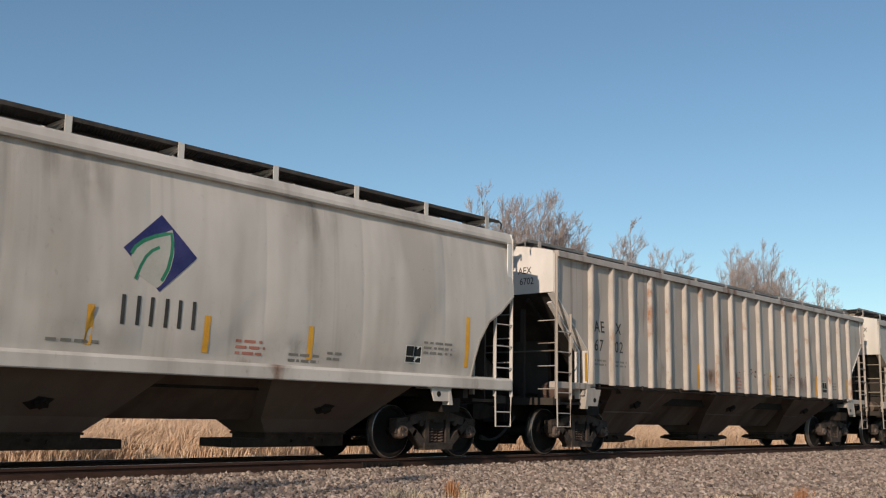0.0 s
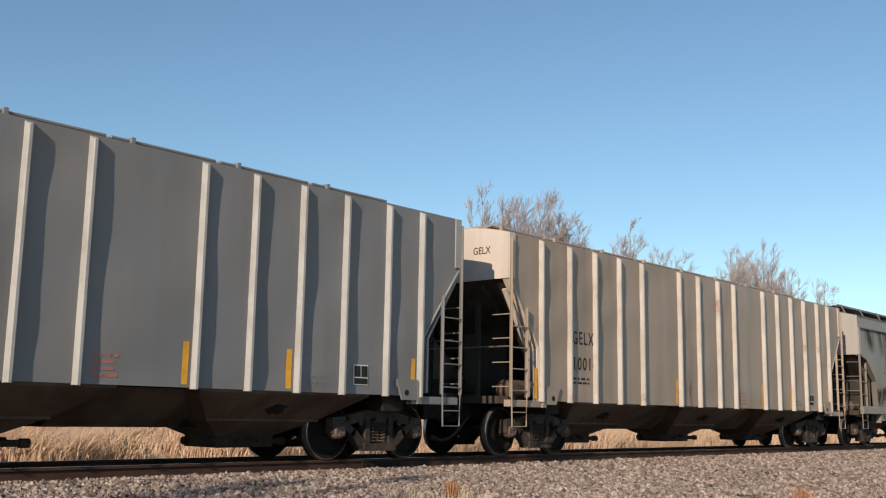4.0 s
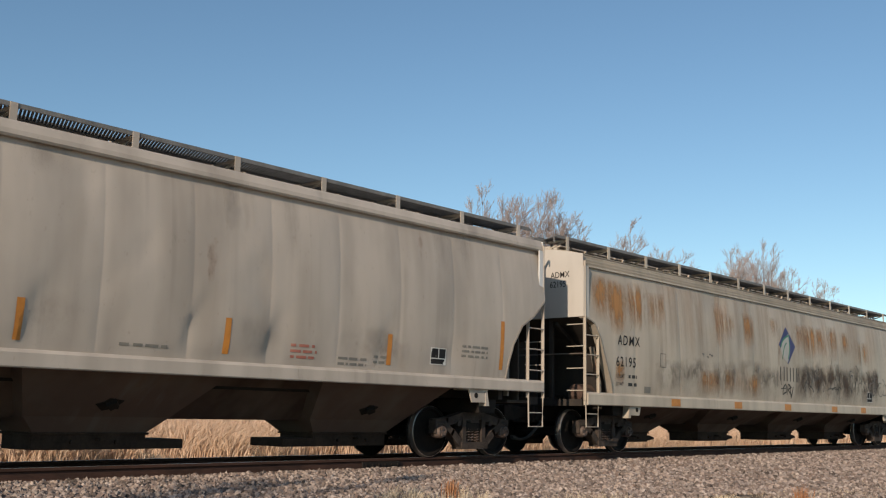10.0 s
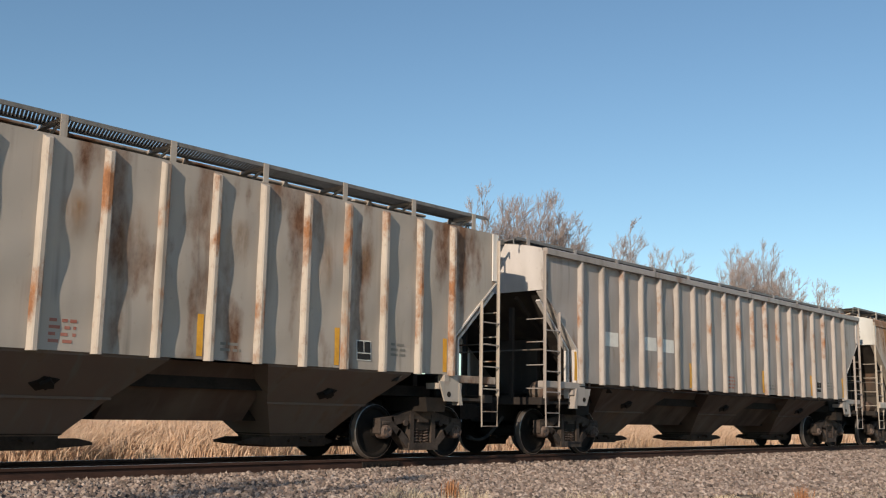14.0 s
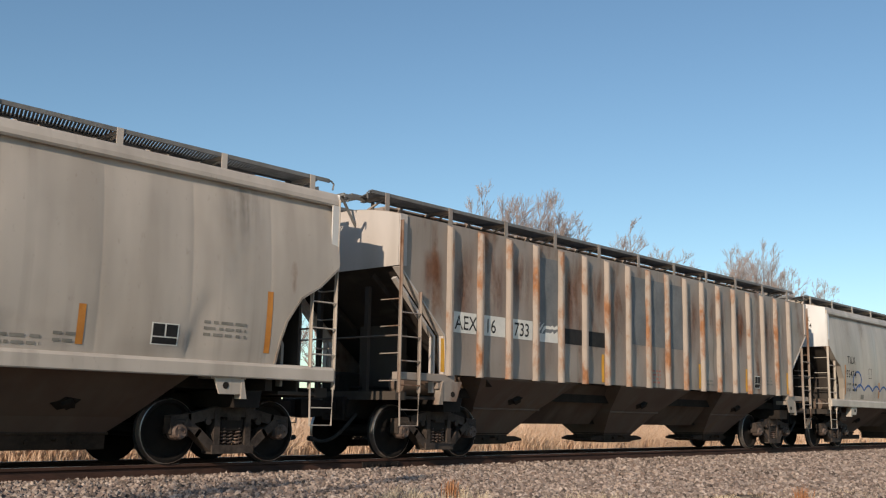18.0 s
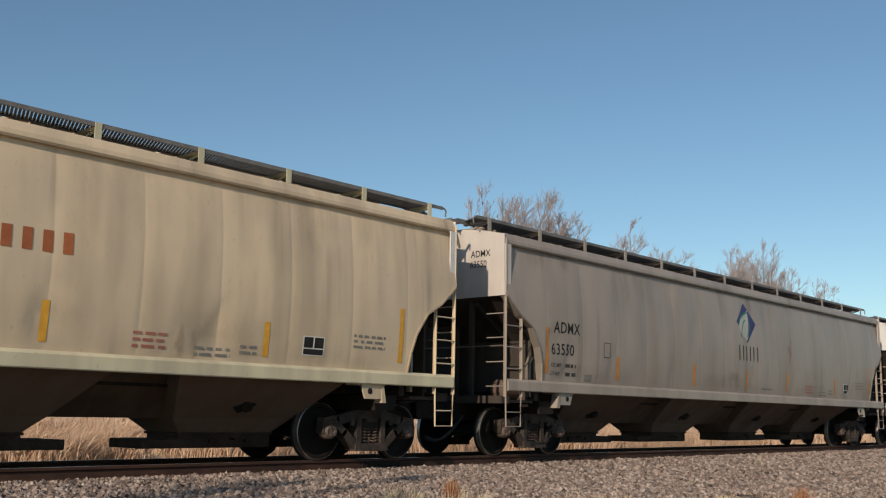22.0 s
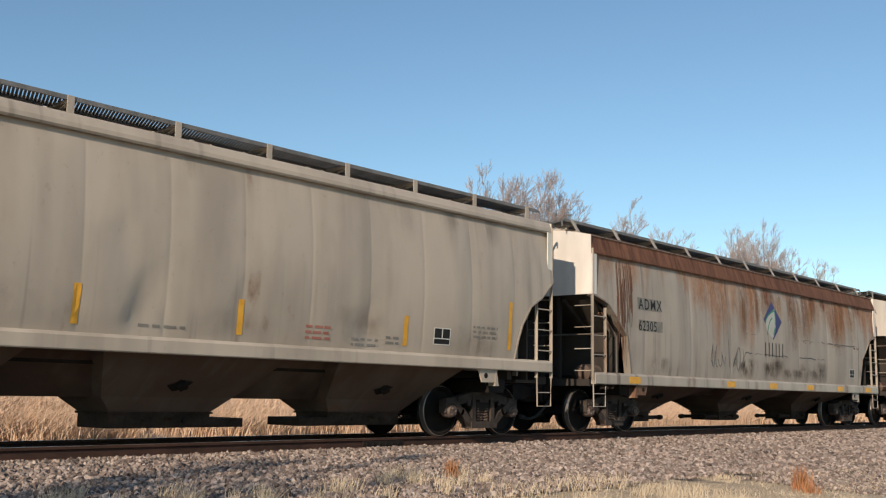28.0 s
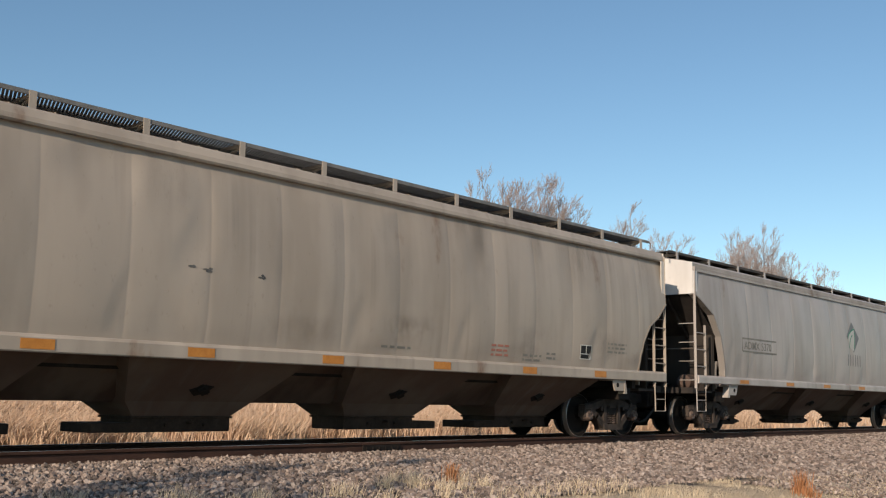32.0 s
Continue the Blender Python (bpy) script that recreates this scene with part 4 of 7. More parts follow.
def patch(K, seed, x0, x1, z0, z1, off=0.010):
    """A painted rectangle that follows the side."""
    def make(bm):
        nx, nz = max(2, int((x1 - x0) / 0.12)), max(2, int((z1 - z0) / 0.12))
        grid(bm, [[skin(K, x0 + (x1 - x0) * i / nx, z0 + (z1 - z0) * j / nz, off, seed) for j in range(nz + 1)] for i in range(nx + 1)])
    return make


def slices(K, seed, z0, z1, left, right, off=0.010, n=18):
    """A painted shape between two curves x = left(f), right(f), f from 0 at z0 to 1 at z1."""
    def make(bm):
        rows = []
        for j in range(n + 1):
            f = j / n
            z, a, b = z0 + (z1 - z0) * f, left(f), right(f)
            rows.append([skin(K, a + (b - a) * i / 6, z, off, seed) for i in range(7)])
        grid(bm, rows)
    return make


def ribbon(K, seed, pts, w, off=0.012):
    """A sprayed or painted line."""
    def make(bm):
        prev = None
        for i, (x, z) in enumerate(pts):
            a, b = pts[max(i - 1, 0)], pts[min(i + 1, len(pts) - 1)]
            d = Vector((b[0] - a[0], b[1] - a[1]))
            d = d.normalized() if d.length > 1e-6 else Vector((1, 0))
            n = Vector((-d.y, d.x)) * (w / 2)
            row = [bm.verts.new(skin(K, x + n.x, z + n.y, off, seed)), bm.verts.new(skin(K, x - n.x, z - n.y, off, seed))]
            if prev:
                bm.faces.new((prev[0], prev[1], row[1], row[0]))
            prev = row
    return make


LETTERS = {}


def letters(car, K, seed, text, x, z, h, mat=M_BLACK, wide=1.0, spread=1.0, end=False):
    """Stencilled writing with its lower left corner at x, z, capitals h high."""
    key = (text, spread)
    if key not in LETTERS:
        cu = bpy.data.curves.new("writing", "FONT")
        cu.body, cu.size, cu.resolution_u, cu.space_character, cu.offset = text, 1.0, 3, spread, 0.005
        tmp = bpy.data.objects.new("writing", cu)
        me = bpy.data.meshes.new_from_object(tmp)
        LETTERS[key] = ([v.co.copy() for v in me.vertices], [tuple(p.vertices) for p in me.polygons])
        bpy.data.objects.remove(tmp)
        bpy.data.meshes.remove(me)
    vs, fs = LETTERS[key]
    k = h / 0.70
    if end:
        verts = [(-0.019, x - v.x * k * wide, z + v.y * k) for v in vs]
    else:
        verts = [skin(K, x + v.x * k * wide, z + v.y * k, 0.014, seed) for v in vs]
    me = bpy.data.meshes.new("lettering")
    me.from_pydata(verts, [], fs)
    me.materials.append(mat)
    return part("lettering", me, car, "stencilled lettering")


def decal(car, name, make, mat, label=""):
    bm = bmesh.new()
    make(bm)
    me = bpy.data.meshes.new(name)
    bm.to_mesh(me)
    bm.free()
    me.materials.append(mat)
    return part(name, me, car, label)


def leaf_logo(car, K, seed, x, z, s=1.0, faded=False):
    """A dark diamond with a leaf in it, over a row of plain bars."""
    h = 0.52 * s
    navy = M_GREYPATCH if faded else M_NAVY
    decal(car, "emblem", slices(K, seed, z - h, z + h, lambda f: x - 0.56 * s * (1 - abs(2 * f - 1)), lambda f: x + 0.56 * s * (1 - abs(2 * f - 1)), 0.012), navy, "navy diamond emblem with a green leaf")
    rv, ru = (-0.9, -0.75, -0.4, 0.0, 0.4, 0.64), (-0.05, 0.10, 0.27, 0.36, 0.35, 0.30)
    lv, lu = (-0.9, -0.7, -0.5, -0.2, 0.1, 0.25, 0.4, 0.5, 0.64), (-0.10, -0.50, -0.72, -0.83, -0.72, -0.55, -0.25, 0.0, 0.28)
    at = lambda f: -0.9 + 1.54 * f
    decal(car, "emblem_leaf", slices(K, seed, z - 0.9 * h, z + 0.64 * h, lambda f: x + 0.54 * s * float(np.interp(at(f), lv, lu)), lambda f: x + 0.54 * s * float(np.interp(at(f), rv, ru)), 0.016), M_PALE)
    go = lambda pts: [(x + 0.54 * s * u, z + h * v) for u, v in pts]
    decal(car, "emblem_rim", ribbon(K, seed, go(((-0.82, -0.12), (-0.72, 0.06), (-0.5, 0.25), (-0.2, 0.40), (0.08, 0.50), (0.27, 0.54), (0.31, 0.3), (0.29, 0.0), (0.20, -0.4), (0.04, -0.72))), 0.050 * s, 0.020), M_GREEN)
    decal(car, "emblem_vein", ribbon(K, seed, go(((-0.68, -0.75), (-0.55, -0.4), (-0.42, -0.15), (-0.25, 0.03), (-0.05, 0.14))), 0.042 * s, 0.020), M_GREEN)
    for i in range(3):
        for j in (0, 1):
            u = x - 0.53 * s + i * 0.42 * s + j * 0.22 * s
            decal(car, "wordmark_bar", patch(K, seed, u, u + 0.055 * s, z - 0.98 * s, z - 0.60 * s, 0.014), M_GREYPATCH if faded else M_CHAR, "plain dark bar of a wordmark")


def cots(car, K, seed, x, z, w=0.34, h=0.34):
    """Black inspection stencil with white rules."""
    decal(car, "stencil_panel", patch(K, seed, x, x + w, z, z + h, 0.024 if K["ribbed"] else 0.010), M_WHITE)
    for a, b, c, d in ((0.05, 0.47, 0.40, 0.95), (0.53, 0.95, 0.40, 0.95), (0.05, 0.95, 0.05, 0.34)):
        decal(car, "stencil_field", patch(K, seed, x + w * a, x + w * b, z + h * c, z + h * d, 0.040 if K["ribbed"] else 0.014), M_BLACK)


def data_lines(car, K, seed, x, z, n, w, mat=M_FADED, step=0.085, h=0.04):
    """Small unreadable stencil lines as broken bars."""
    def make(bm):
        for j in range(n):
            u = x
            rr = random.Random(int(x * 100) + j + n)
            while u < x + w:
                d = rr.uniform(0.05, 0.20)
                patch(K, seed, u, min(u + d, x + w), z - j * step, z - j * step + h, 0.012)(bm)
                u += d + rr.uniform(0.03, 0.07)
    tagged(decal(car, "stencil_text", make, mat, "small stencilled data lines"), kind="stuff")


def scrawl(car, K, seed, x0, x1, z0, z1, mat, n, w=0.03, seed2=1):
    """Loose spray-painted signs: strokes, hooks, zigzags and loops of uneven size, unreadable."""
    rr = random.Random(seed2 * 13 + 5)
    u, step = x0, (x1 - x0) / (n * 1.7)
    lean = rr.uniform(-0.1, 0.25)
    strokes = []
    while u < x1 - 0.05:
        wide, tall = step * rr.uniform(0.7, 1.7), (z1 - z0) * rr.uniform(0.45, 1.1)
        base = z0 + (z1 - z0 - tall) * rr.random()
        kind = rr.choice(("stroke", "hook", "zigzag", "loop", "bow", "tick", "scratch", "scratch"))
        spin, flip = rr.uniform(-0.7, 0.7), rr.choice((-1, 1))
        lines = []
        if kind == "stroke":
            lines = [[(0.3, 1), (0.34, 0.5), (0.25, rr.uniform(-0.3, 0.1))]]
        elif kind == "tick":
            lines = [[(0, 0.5), (0.3, 0.1), (0.5, 0.3), (1.1, rr.uniform(0.8, 1.2))]]
        elif kind == "scratch":
            lines = [[(rr.random(), rr.random()) for i in range(rr.randint(3, 5))]]
        elif kind == "zigzag":
            m = rr.randint(3, 5)
            lines = [[(i / m + rr.uniform(-0.08, 0.08), (1.0 if i % 2 else 0.0) + rr.uniform(-0.15, 0.15)) for i in range(m + 1)]]
        else:
            a0, turn = {"loop": (rr.uniform(0, 6), 6.6), "bow": (rr.uniform(2, 4), 3.4), "hook": (0.9, 4.3)}[kind]
            lines = [[(0.5 + 0.5 * math.cos(a0 + turn * i / 12) * (1 - 0.2 * i / 12), 0.5 + 0.5 * math.sin(a0 + turn * i / 12)) for i in range(13)]]
        for pts in lines:
            fine = []
            for (xa, za), (xb, zb) in zip(pts, pts[1:]):
                m = max(1, int(math.hypot((xb - xa) * wide, (zb - za) * tall) / 0.07))
                fine += [(xa + (xb - xa) * i / m, za + (zb - za) * i / m) for i in range(m)]
            fine.append(pts[-1])
            fine = [(0.5 + flip * ((a - 0.5) * math.cos(spin) - (b - 0.5) * math.sin(spin)), 0.5 + (a - 0.5) * math.sin(spin) + (b - 0.5) * math.cos(spin)) for a, b in fine]
            fine = [(u + a * wide + lean * b * tall, base + b * tall) for a, b in fine]
            fine = [(min(max(a, 0.1), K["L"] - 0.1), max(b, K["zb"] + 0.04)) for a, b in fine]
            strokes.append((fine, w * rr.uniform(0.5, 0.8)))
        u += wide * rr.uniform(0.45, 0.9) + step * rr.choice((0, 0, 0.05, 0.5))
    sprayed(car, K, seed, strokes, mat, "spray-painted scrawl")


def sprayed(car, K, seed, strokes, mat, label):
    """Several sprayed lines as one piece of graffiti."""
    def make(bm):
        for i, (pts, w) in enumerate(strokes):
            ribbon(K, seed, pts, w, 0.012 + 0.0006 * (i % 9))(bm)
    decal(car, "graffiti", make, mat, label)


def dense(pts, step=0.05):
    """The same line with points close enough to follow the side."""
    out = []
    for (xa, za), (xb, zb) in zip(pts, pts[1:]):
        m = max(1, int(math.hypot(xb - xa, zb - za) / step))
        out += [(xa + (xb - xa) * i / m, za + (zb - za) * i / m) for i in range(m)]
    return out + [pts[-1]]


TAG_FORMS = (
    (((0.2, 1.1), (0.15, -0.1)), ((0.2, 1), (0.8, 0.75), (0.2, 0.5), (1.0, -0.1))),
    (((0.9, 0.9), (0.1, 1.0), (0.2, 0.1), (0.95, 0.0)), ((0.1, 0.5), (0.8, 0.6))),
    (((0.1, -0.2), (0.2, 1.0), (0.8, 0.0), (0.95, 1.2)),),
    (((0.3, 1.1), (0.25, 0.0)), ((1.0, 1.0), (0.3, 0.45), (0.9, -0.2))),
    (((0.9, 1.0), (0.2, 0.8), (0.8, 0.4), (0.0, 0.0)),),
    (((0.5, 1.0), (0.1, 0.6), (0.3, 0.05), (0.9, 0.3), (0.85, 0.8), (0.45, 1.05)),),
    (((0.0, 0.9), (1.1, 1.05)), ((0.55, 1.0), (0.5, -0.25))),
    (((0.05, 0.1), (0.5, 1.1), (0.9, -0.1)), ((0.1, 0.4), (1.0, 0.45))),
)


def tag(car, K, seed, x0, x1, z0, z1, mat, n, w, seed2):
    """A quick angular signature: bold crossing strokes with long tails, unreadable."""
    rr = random.Random(seed2 * 31 + 7)
    strokes, cell = [], (x1 - x0) / n
    for i in range(n):
        u, tall = x0 + cell * i, (z1 - z0) * rr.uniform(0.7, 1.0)
        base = z0 + (z1 - z0 - tall) * rr.random()
        P = lambda a, b: (u + cell * (a * 1.25 - 0.1 + 0.25 * (b - 0.5)), base + tall * b)
        form = rr.choice(TAG_FORMS)
        for line in form:
            strokes.append((dense([P(a + rr.uniform(-0.09, 0.09), b + rr.uniform(-0.09, 0.09)) for a, b in line]), w * rr.uniform(0.75, 1.1)))
    strokes.append((dense([(x0 - 0.1, z0 + (z1 - z0) * 0.55), (x0 + (x1 - x0) * 0.4, z0 + (z1 - z0) * 0.62)]), w * 0.6))
    strokes.append((dense([(x1 - cell * 0.5, z1), (x1 - cell * 0.1, z0 - 0.08), (x1 + cell * 0.3, z0 + (z1 - z0) * 0.8)]), w))
    strokes = [([(min(max(a, 0.2), K["L"] - 0.2), max(b, K["zb"] + 0.03)) for a, b in p], q) for p, q in strokes]
    sprayed(car, K, seed, strokes, mat, "sprayed angular signature")


def bubble(car, K, seed, x0, x1, z0, z1, mat, n, w, seed2):
    """Overlapping round outlines of sprayed bubble letters, unreadable."""
    rr = random.Random(seed2 * 17 + 3)
    strokes, cell = [], (x1 - x0) / n
    for i in range(n):
        cx, cz = x0 + cell * (i + 0.5), (z0 + z1) / 2 + rr.uniform(-0.06, 0.06)
        a, b = cell * rr.uniform(0.55, 0.75), (z1 - z0) / 2 * rr.uniform(0.75, 1.05)
        p1, p2, k1, k2 = rr.uniform(0, 6), rr.uniform(0, 6), rr.uniform(0.10, 0.22), rr.uniform(0.06, 0.14)
        ring = []
        for k in range(37):
            t = k * math.tau / 36
            r = 1 + k1 * math.sin(2 * t + p1) + k2 * math.sin(3 * t + p2)
            ring.append((cx + a * r * math.copysign(abs(math.cos(t)) ** 0.8, math.cos(t)), cz + b * r * math.copysign(abs(math.sin(t)) ** 0.8, math.sin(t))))
        cut0 = rr.randint(0, 36)
        ring = (ring[:-1] * 2)[cut0:cut0 + rr.randint(26, 36)]
        strokes.append((dense(ring), w * rr.uniform(0.8, 1.1)))
        hole = [(cx + a * 0.28 * math.cos(k * math.tau / 12), cz + b * 0.24 + b * 0.2 * math.sin(k * math.tau / 12)) for k in range(rr.randint(9, 13))]
        strokes.append((hole, w * 0.8))
        strokes.append((dense([(cx - a * 0.2, cz - b * 0.2), (cx + a * rr.uniform(0.0, 0.3), cz - b * 0.8)]), w * 0.8))
    strokes = [([(min(max(a, 0.2), K["L"] - 0.2), max(b, K["zb"] + 0.03)) for a, b in p], q) for p, q in strokes]
    sprayed(car, K, seed, strokes, mat, "sprayed outlines of bubble letters")


def stain(car, K, seed, places, mat, label, off=0.003):
    """Soft-edged stains: (x, half width, z of the lower end, z of the upper end, strength), dense at the top and frayed below."""
    verts, faces, fade = [], [], []
    for turn, (x, half, z0, z1, strong) in enumerate(places):
        z0, z1 = max(z0, K["zb"] + 0.03), min(z1, K["zt"] - 0.02)
        nx, nz = max(4, int(half * 2 / 0.09)), max(4, int((z1 - z0) / 0.09))
        k = len(verts)
        for i in range(nx + 1):
            for j in range(nz + 1):
                a, b = i / nx, j / nz
                u = min(max(x - half + 2 * half * a, 0.12), K["L"] - 0.12)
                z = max(z0 + (z1 - z0) * b, low_z(K, u) + 0.02)
                verts.append(skin(K, u, z, off + 0.0018 * (turn % 3), seed))
                fade.append(strong * math.sin(math.pi * a) ** 1.2 * min(1.0, 1.8 * b) * min(1.0, (1 - b) * 3.5 + (0.9 if z1 > K["zt"] - 0.1 else 0.0)))
        for i in range(nx):
            for j in range(nz):
                p = k + i * (nz + 1) + j
                faces.append((p, p + 1, p + nz + 2, p + nz + 1))
    me = bpy.data.meshes.new("stain")
    me.from_pydata(verts, [], faces)
    me.attributes.new("fade", "FLOAT", "POINT").data.foreach_set("value", fade)
    me.materials.append(mat)
    tagged(part("stain", me, car, label), kind="stuff")


def drips(car, K, seed, n, seed2, strong=0.6, deep=0.9):
    """Soot washed down from the roof edge here and there."""
    rr = random.Random(seed2)
    stain(car, K, seed, [(rr.uniform(0.8, K["L"] - 0.8), rr.uniform(0.15, 0.5), K["zt"] - deep * rr.uniform(0.4, 1.3), K["zt"] - 0.01, strong * rr.uniform(0.7, 1.1)) for _ in range(n)], M_SOOT, "dark drip stains from the roof edge")


def splash(car, K, seed, n, seed2, strong=0.55, mat=None):
    """Brown dirt thrown up over the lowest part of the side."""
    rr = random.Random(seed2)
    stain(car, K, seed, [(rr.uniform(1.2, K["L"] - 1.2), rr.uniform(0.3, 0.9), K["zb"] + 0.02, K["zb"] + rr.uniform(0.35, 0.8), strong * rr.uniform(0.7, 1.1)) for _ in range(n)], mat or M_SMUT, "brown dirt thrown up over the lower side", 0.0045)


def flecks(car, K, seed, x0, x1, z, n, seed2, mat=None):
    """Torn flecks where the paint is scraped down to rusty steel."""
    rr = random.Random(seed2)

    def make(bm):
        for _ in range(n):
            x, zc, a, b = rr.uniform(x0, x1), z + rr.gauss(0, 0.035), 0.025 + 0.06 * rr.random() ** 2, 0.010 + 0.022 * rr.random()
            m = 7
            bm.faces.new([bm.verts.new(skin(K, x + a * rr.uniform(0.5, 1.1) * math.cos(k * math.tau / m), zc + b * rr.uniform(0.5, 1.1) * math.sin(k * math.tau / m), 0.012, seed)) for k in range(m)])
    tagged(decal(car, "paint_scrape", make, mat or M_RUN, "rusty scrapes through the paint"), kind="stuff")

def smear(car, K, seed, x0, x1, z0, z1, mat, n, w, seed2):
    """A cloudy band of overlapping wiped spray strokes."""
    rr = random.Random(seed2)

    def make(bm):
        for _ in range(n):
            x, z, a = rr.uniform(x0, x1), rr.uniform(z0, z1), rr.uniform(0.5, 2.4)
            size, bend = rr.uniform(0.15, 0.5), rr.uniform(-2.2, 2.2)
            pts = []
            for i in range(8):
                pts.append((min(max(x, 0.3), K["L"] - 0.3), min(max(z, K["zb"] + 0.04), K["zt"] - 0.1)))
                x, z, a = x + size / 7 * math.cos(a), z + size / 7 * math.sin(a), a + bend / 7
            ribbon(K, seed, pts, w * rr.uniform(0.5, 1.2), 0.010 + 0.0004 * rr.randint(0, 12))(bm)
    tagged(decal(car, "graffiti", make, mat, "smeared spray strokes"), kind="stuff")


def creases(car, K, seed, z, spans, seed2):
    """Torn horizontal creases in the sheet, drawn as broken dark lines."""
    rr = random.Random(seed2)
    for a, b in spans:
        n = max(3, int((b - a) / 0.12))
        pts = [(a + (b - a) * i / n, z + rr.uniform(-0.02, 0.02)) for i in range(n + 1)]
        cuts = sorted(rr.sample(range(1, n), min(2, n - 1)))
        for i, j in zip([0] + cuts, [k - 1 for k in cuts] + [n]):
            if j > i:
                decal(car, "crease", ribbon(K, seed, pts[i:j + 1], rr.uniform(0.012, 0.035)), M_SPRAY, "torn dark crease in the sheet")


def rust_run(car, K, seed, x, w, z0, z1, seed2):
    """A rust stain that runs down and frays out."""
    rr = random.Random(seed2 * 7)

    def make(bm):
        for k in range(max(5, int(w * 110))):
            u = x + rr.uniform(-w, w)
            top, low = z1 - rr.random() ** 2 * (z1 - z0) * 0.5, z0 + rr.random() * (z1 - z0) * 0.7
            if top - low > 0.1:
                n = max(3, int((top - low) / 0.1))
                pts = [(u + 0.012 * noise.noise(Vector((u * 9, i * 0.5, seed2))), top + (low - top) * i / n) for i in range(n + 1)]
                ribbon(K, seed, pts, rr.uniform(0.010, 0.035), 0.006 + 0.0005 * rr.randint(0, 8))(bm)
    tagged(decal(car, "rust_stain", make, M_RUN, "brown rust run"), kind="stuff")


def stripe(car, K, seed, x, z0=None, z1=None, w=0.10, mat=None, lie=False):
    z0 = K["zb"] + 0.10 if z0 is None else z0
    decal(car, "reflector", patch(K, seed, x, x + (0.55 if lie else w), z0, z0 + 0.5 if z1 is None else z1, 0.012), mat or M_REFLECT, "yellow reflective strip")


def sill_stripe(car, K, x, w=0.62, mat=None):
    y = side_y(K, 4.0, K["zb"]) + 0.069
    z0, z1 = K["sill"]

    def make(bm):
        box(bm, x, x + w, -y - 0.003, -y, z0 + 0.035, z1 - 0.05)
    decal(car, "reflector", make, mat or M_REFLECT, "yellow reflective strip on the sill")


# ---- one car ----
def build_car(number, kind, rgb, rust, label, board=4.50, wash=False, solid=False, eave=None, ribs=None, ends=None):
    K = dict(KINDS[kind], board=board, solid=solid)
    skin_mat = M_WASHED if wash else M_PAINT
    L, seed = K["L"], (number % 3) * 2.3
    rgb = (rgb[0] * 1.0, rgb[1] * 0.895, rgb[2] * 0.865)
    col = (*rgb, rust)
    car = tagged(new("hopper_car"), label, "hopper car", "cars of the freight train")
    # Belly paint: grimy brown, also darkened for the shade under the body.
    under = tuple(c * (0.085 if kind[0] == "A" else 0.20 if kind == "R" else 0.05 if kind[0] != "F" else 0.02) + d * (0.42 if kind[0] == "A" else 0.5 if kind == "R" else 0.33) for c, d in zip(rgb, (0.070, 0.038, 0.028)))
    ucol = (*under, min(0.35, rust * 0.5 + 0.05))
    # Under colour dimmed again: painted shade inside the ends and between bays.
    shade_col = (*[c * 0.30 for c in under], 0.03)
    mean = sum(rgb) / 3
    # End walls brightened for the sun they face; F4 less, being in shade.
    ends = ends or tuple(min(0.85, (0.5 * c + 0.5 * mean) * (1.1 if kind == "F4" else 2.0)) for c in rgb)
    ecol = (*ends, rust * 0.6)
    tag = (kind, board, solid)
    for way in (-1, 1):
        part("side_sheet", shared(("side_sheet", kind, way, seed, wash), side_sheet(K, way, seed), skin_mat, True), car, colour=col)
        if K["eave"]:
            part("eave_beam", shared(("eave_beam", kind, way, wash, bool(eave)), eave_beam(K, way), M_RUN if eave else skin_mat), car, colour=(*(eave or [c * 1.04 for c in rgb]), 0.5 if eave else rust))
        if K["sill"]:
            part("side_sill", shared(("side_sill", kind, way), side_sill(K, way), M_PAINT), car, colour=(*[min(0.8, c * 1.12) for c in rgb], rust * 0.7))
        else:
            for end in (0, 1):
                part("side_sill", shared(("stub_sill", kind, way, end), stub_sill(K, way, end), M_PAINT), car, colour=col)
            for x in rib_places(K):
                part("rib", shared(("rib", kind, way), rib(K, way), M_RIB), car, colour=ribs if ribs else ((*[min(0.75, c * 1.12) for c in rgb], min(1, rust * 1.15 + 0.02)) if kind != "U" else (*[c * 0.5 + 0.33 for c in rgb], rust)), at=pose(x, 0, 0))
        for end in (0, 1):
            # Ribbed braces share the sun-brightened end tone; others darken, the inner for shade.
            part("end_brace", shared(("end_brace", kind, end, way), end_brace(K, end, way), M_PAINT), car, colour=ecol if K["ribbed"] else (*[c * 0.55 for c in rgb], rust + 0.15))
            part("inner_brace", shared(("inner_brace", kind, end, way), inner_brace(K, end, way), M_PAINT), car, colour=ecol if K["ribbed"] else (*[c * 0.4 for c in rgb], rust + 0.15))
            pad = part("jack_pad", shared(("jack_pad", way), jack_pad(way), M_PAINT), car, "steel jacking pad with a hole", col, pose((1.30 if K["ribbed"] else 1.95) if end == 0 else L - (1.30 if K["ribbed"] else 1.95), 0, K["zb"] - 1.41 if K["sill"] else 0.0) @ (Matrix() if end == 0 else Matrix.Scale(-1, 4, (1, 0, 0))))
            if way < 0:
                part("jack_hole", shared("jack_hole", jack_hole, M_FRAME), pad, "dark round disc for the hole's shade")
        if board:
            part("running_board", shared(("running_board", *tag, way), running_board(K, way), M_BOARD if solid else M_GRATE), car, "galvanised open steel roof walkway")
            n = 11 if K["bays"] == 3 else 13
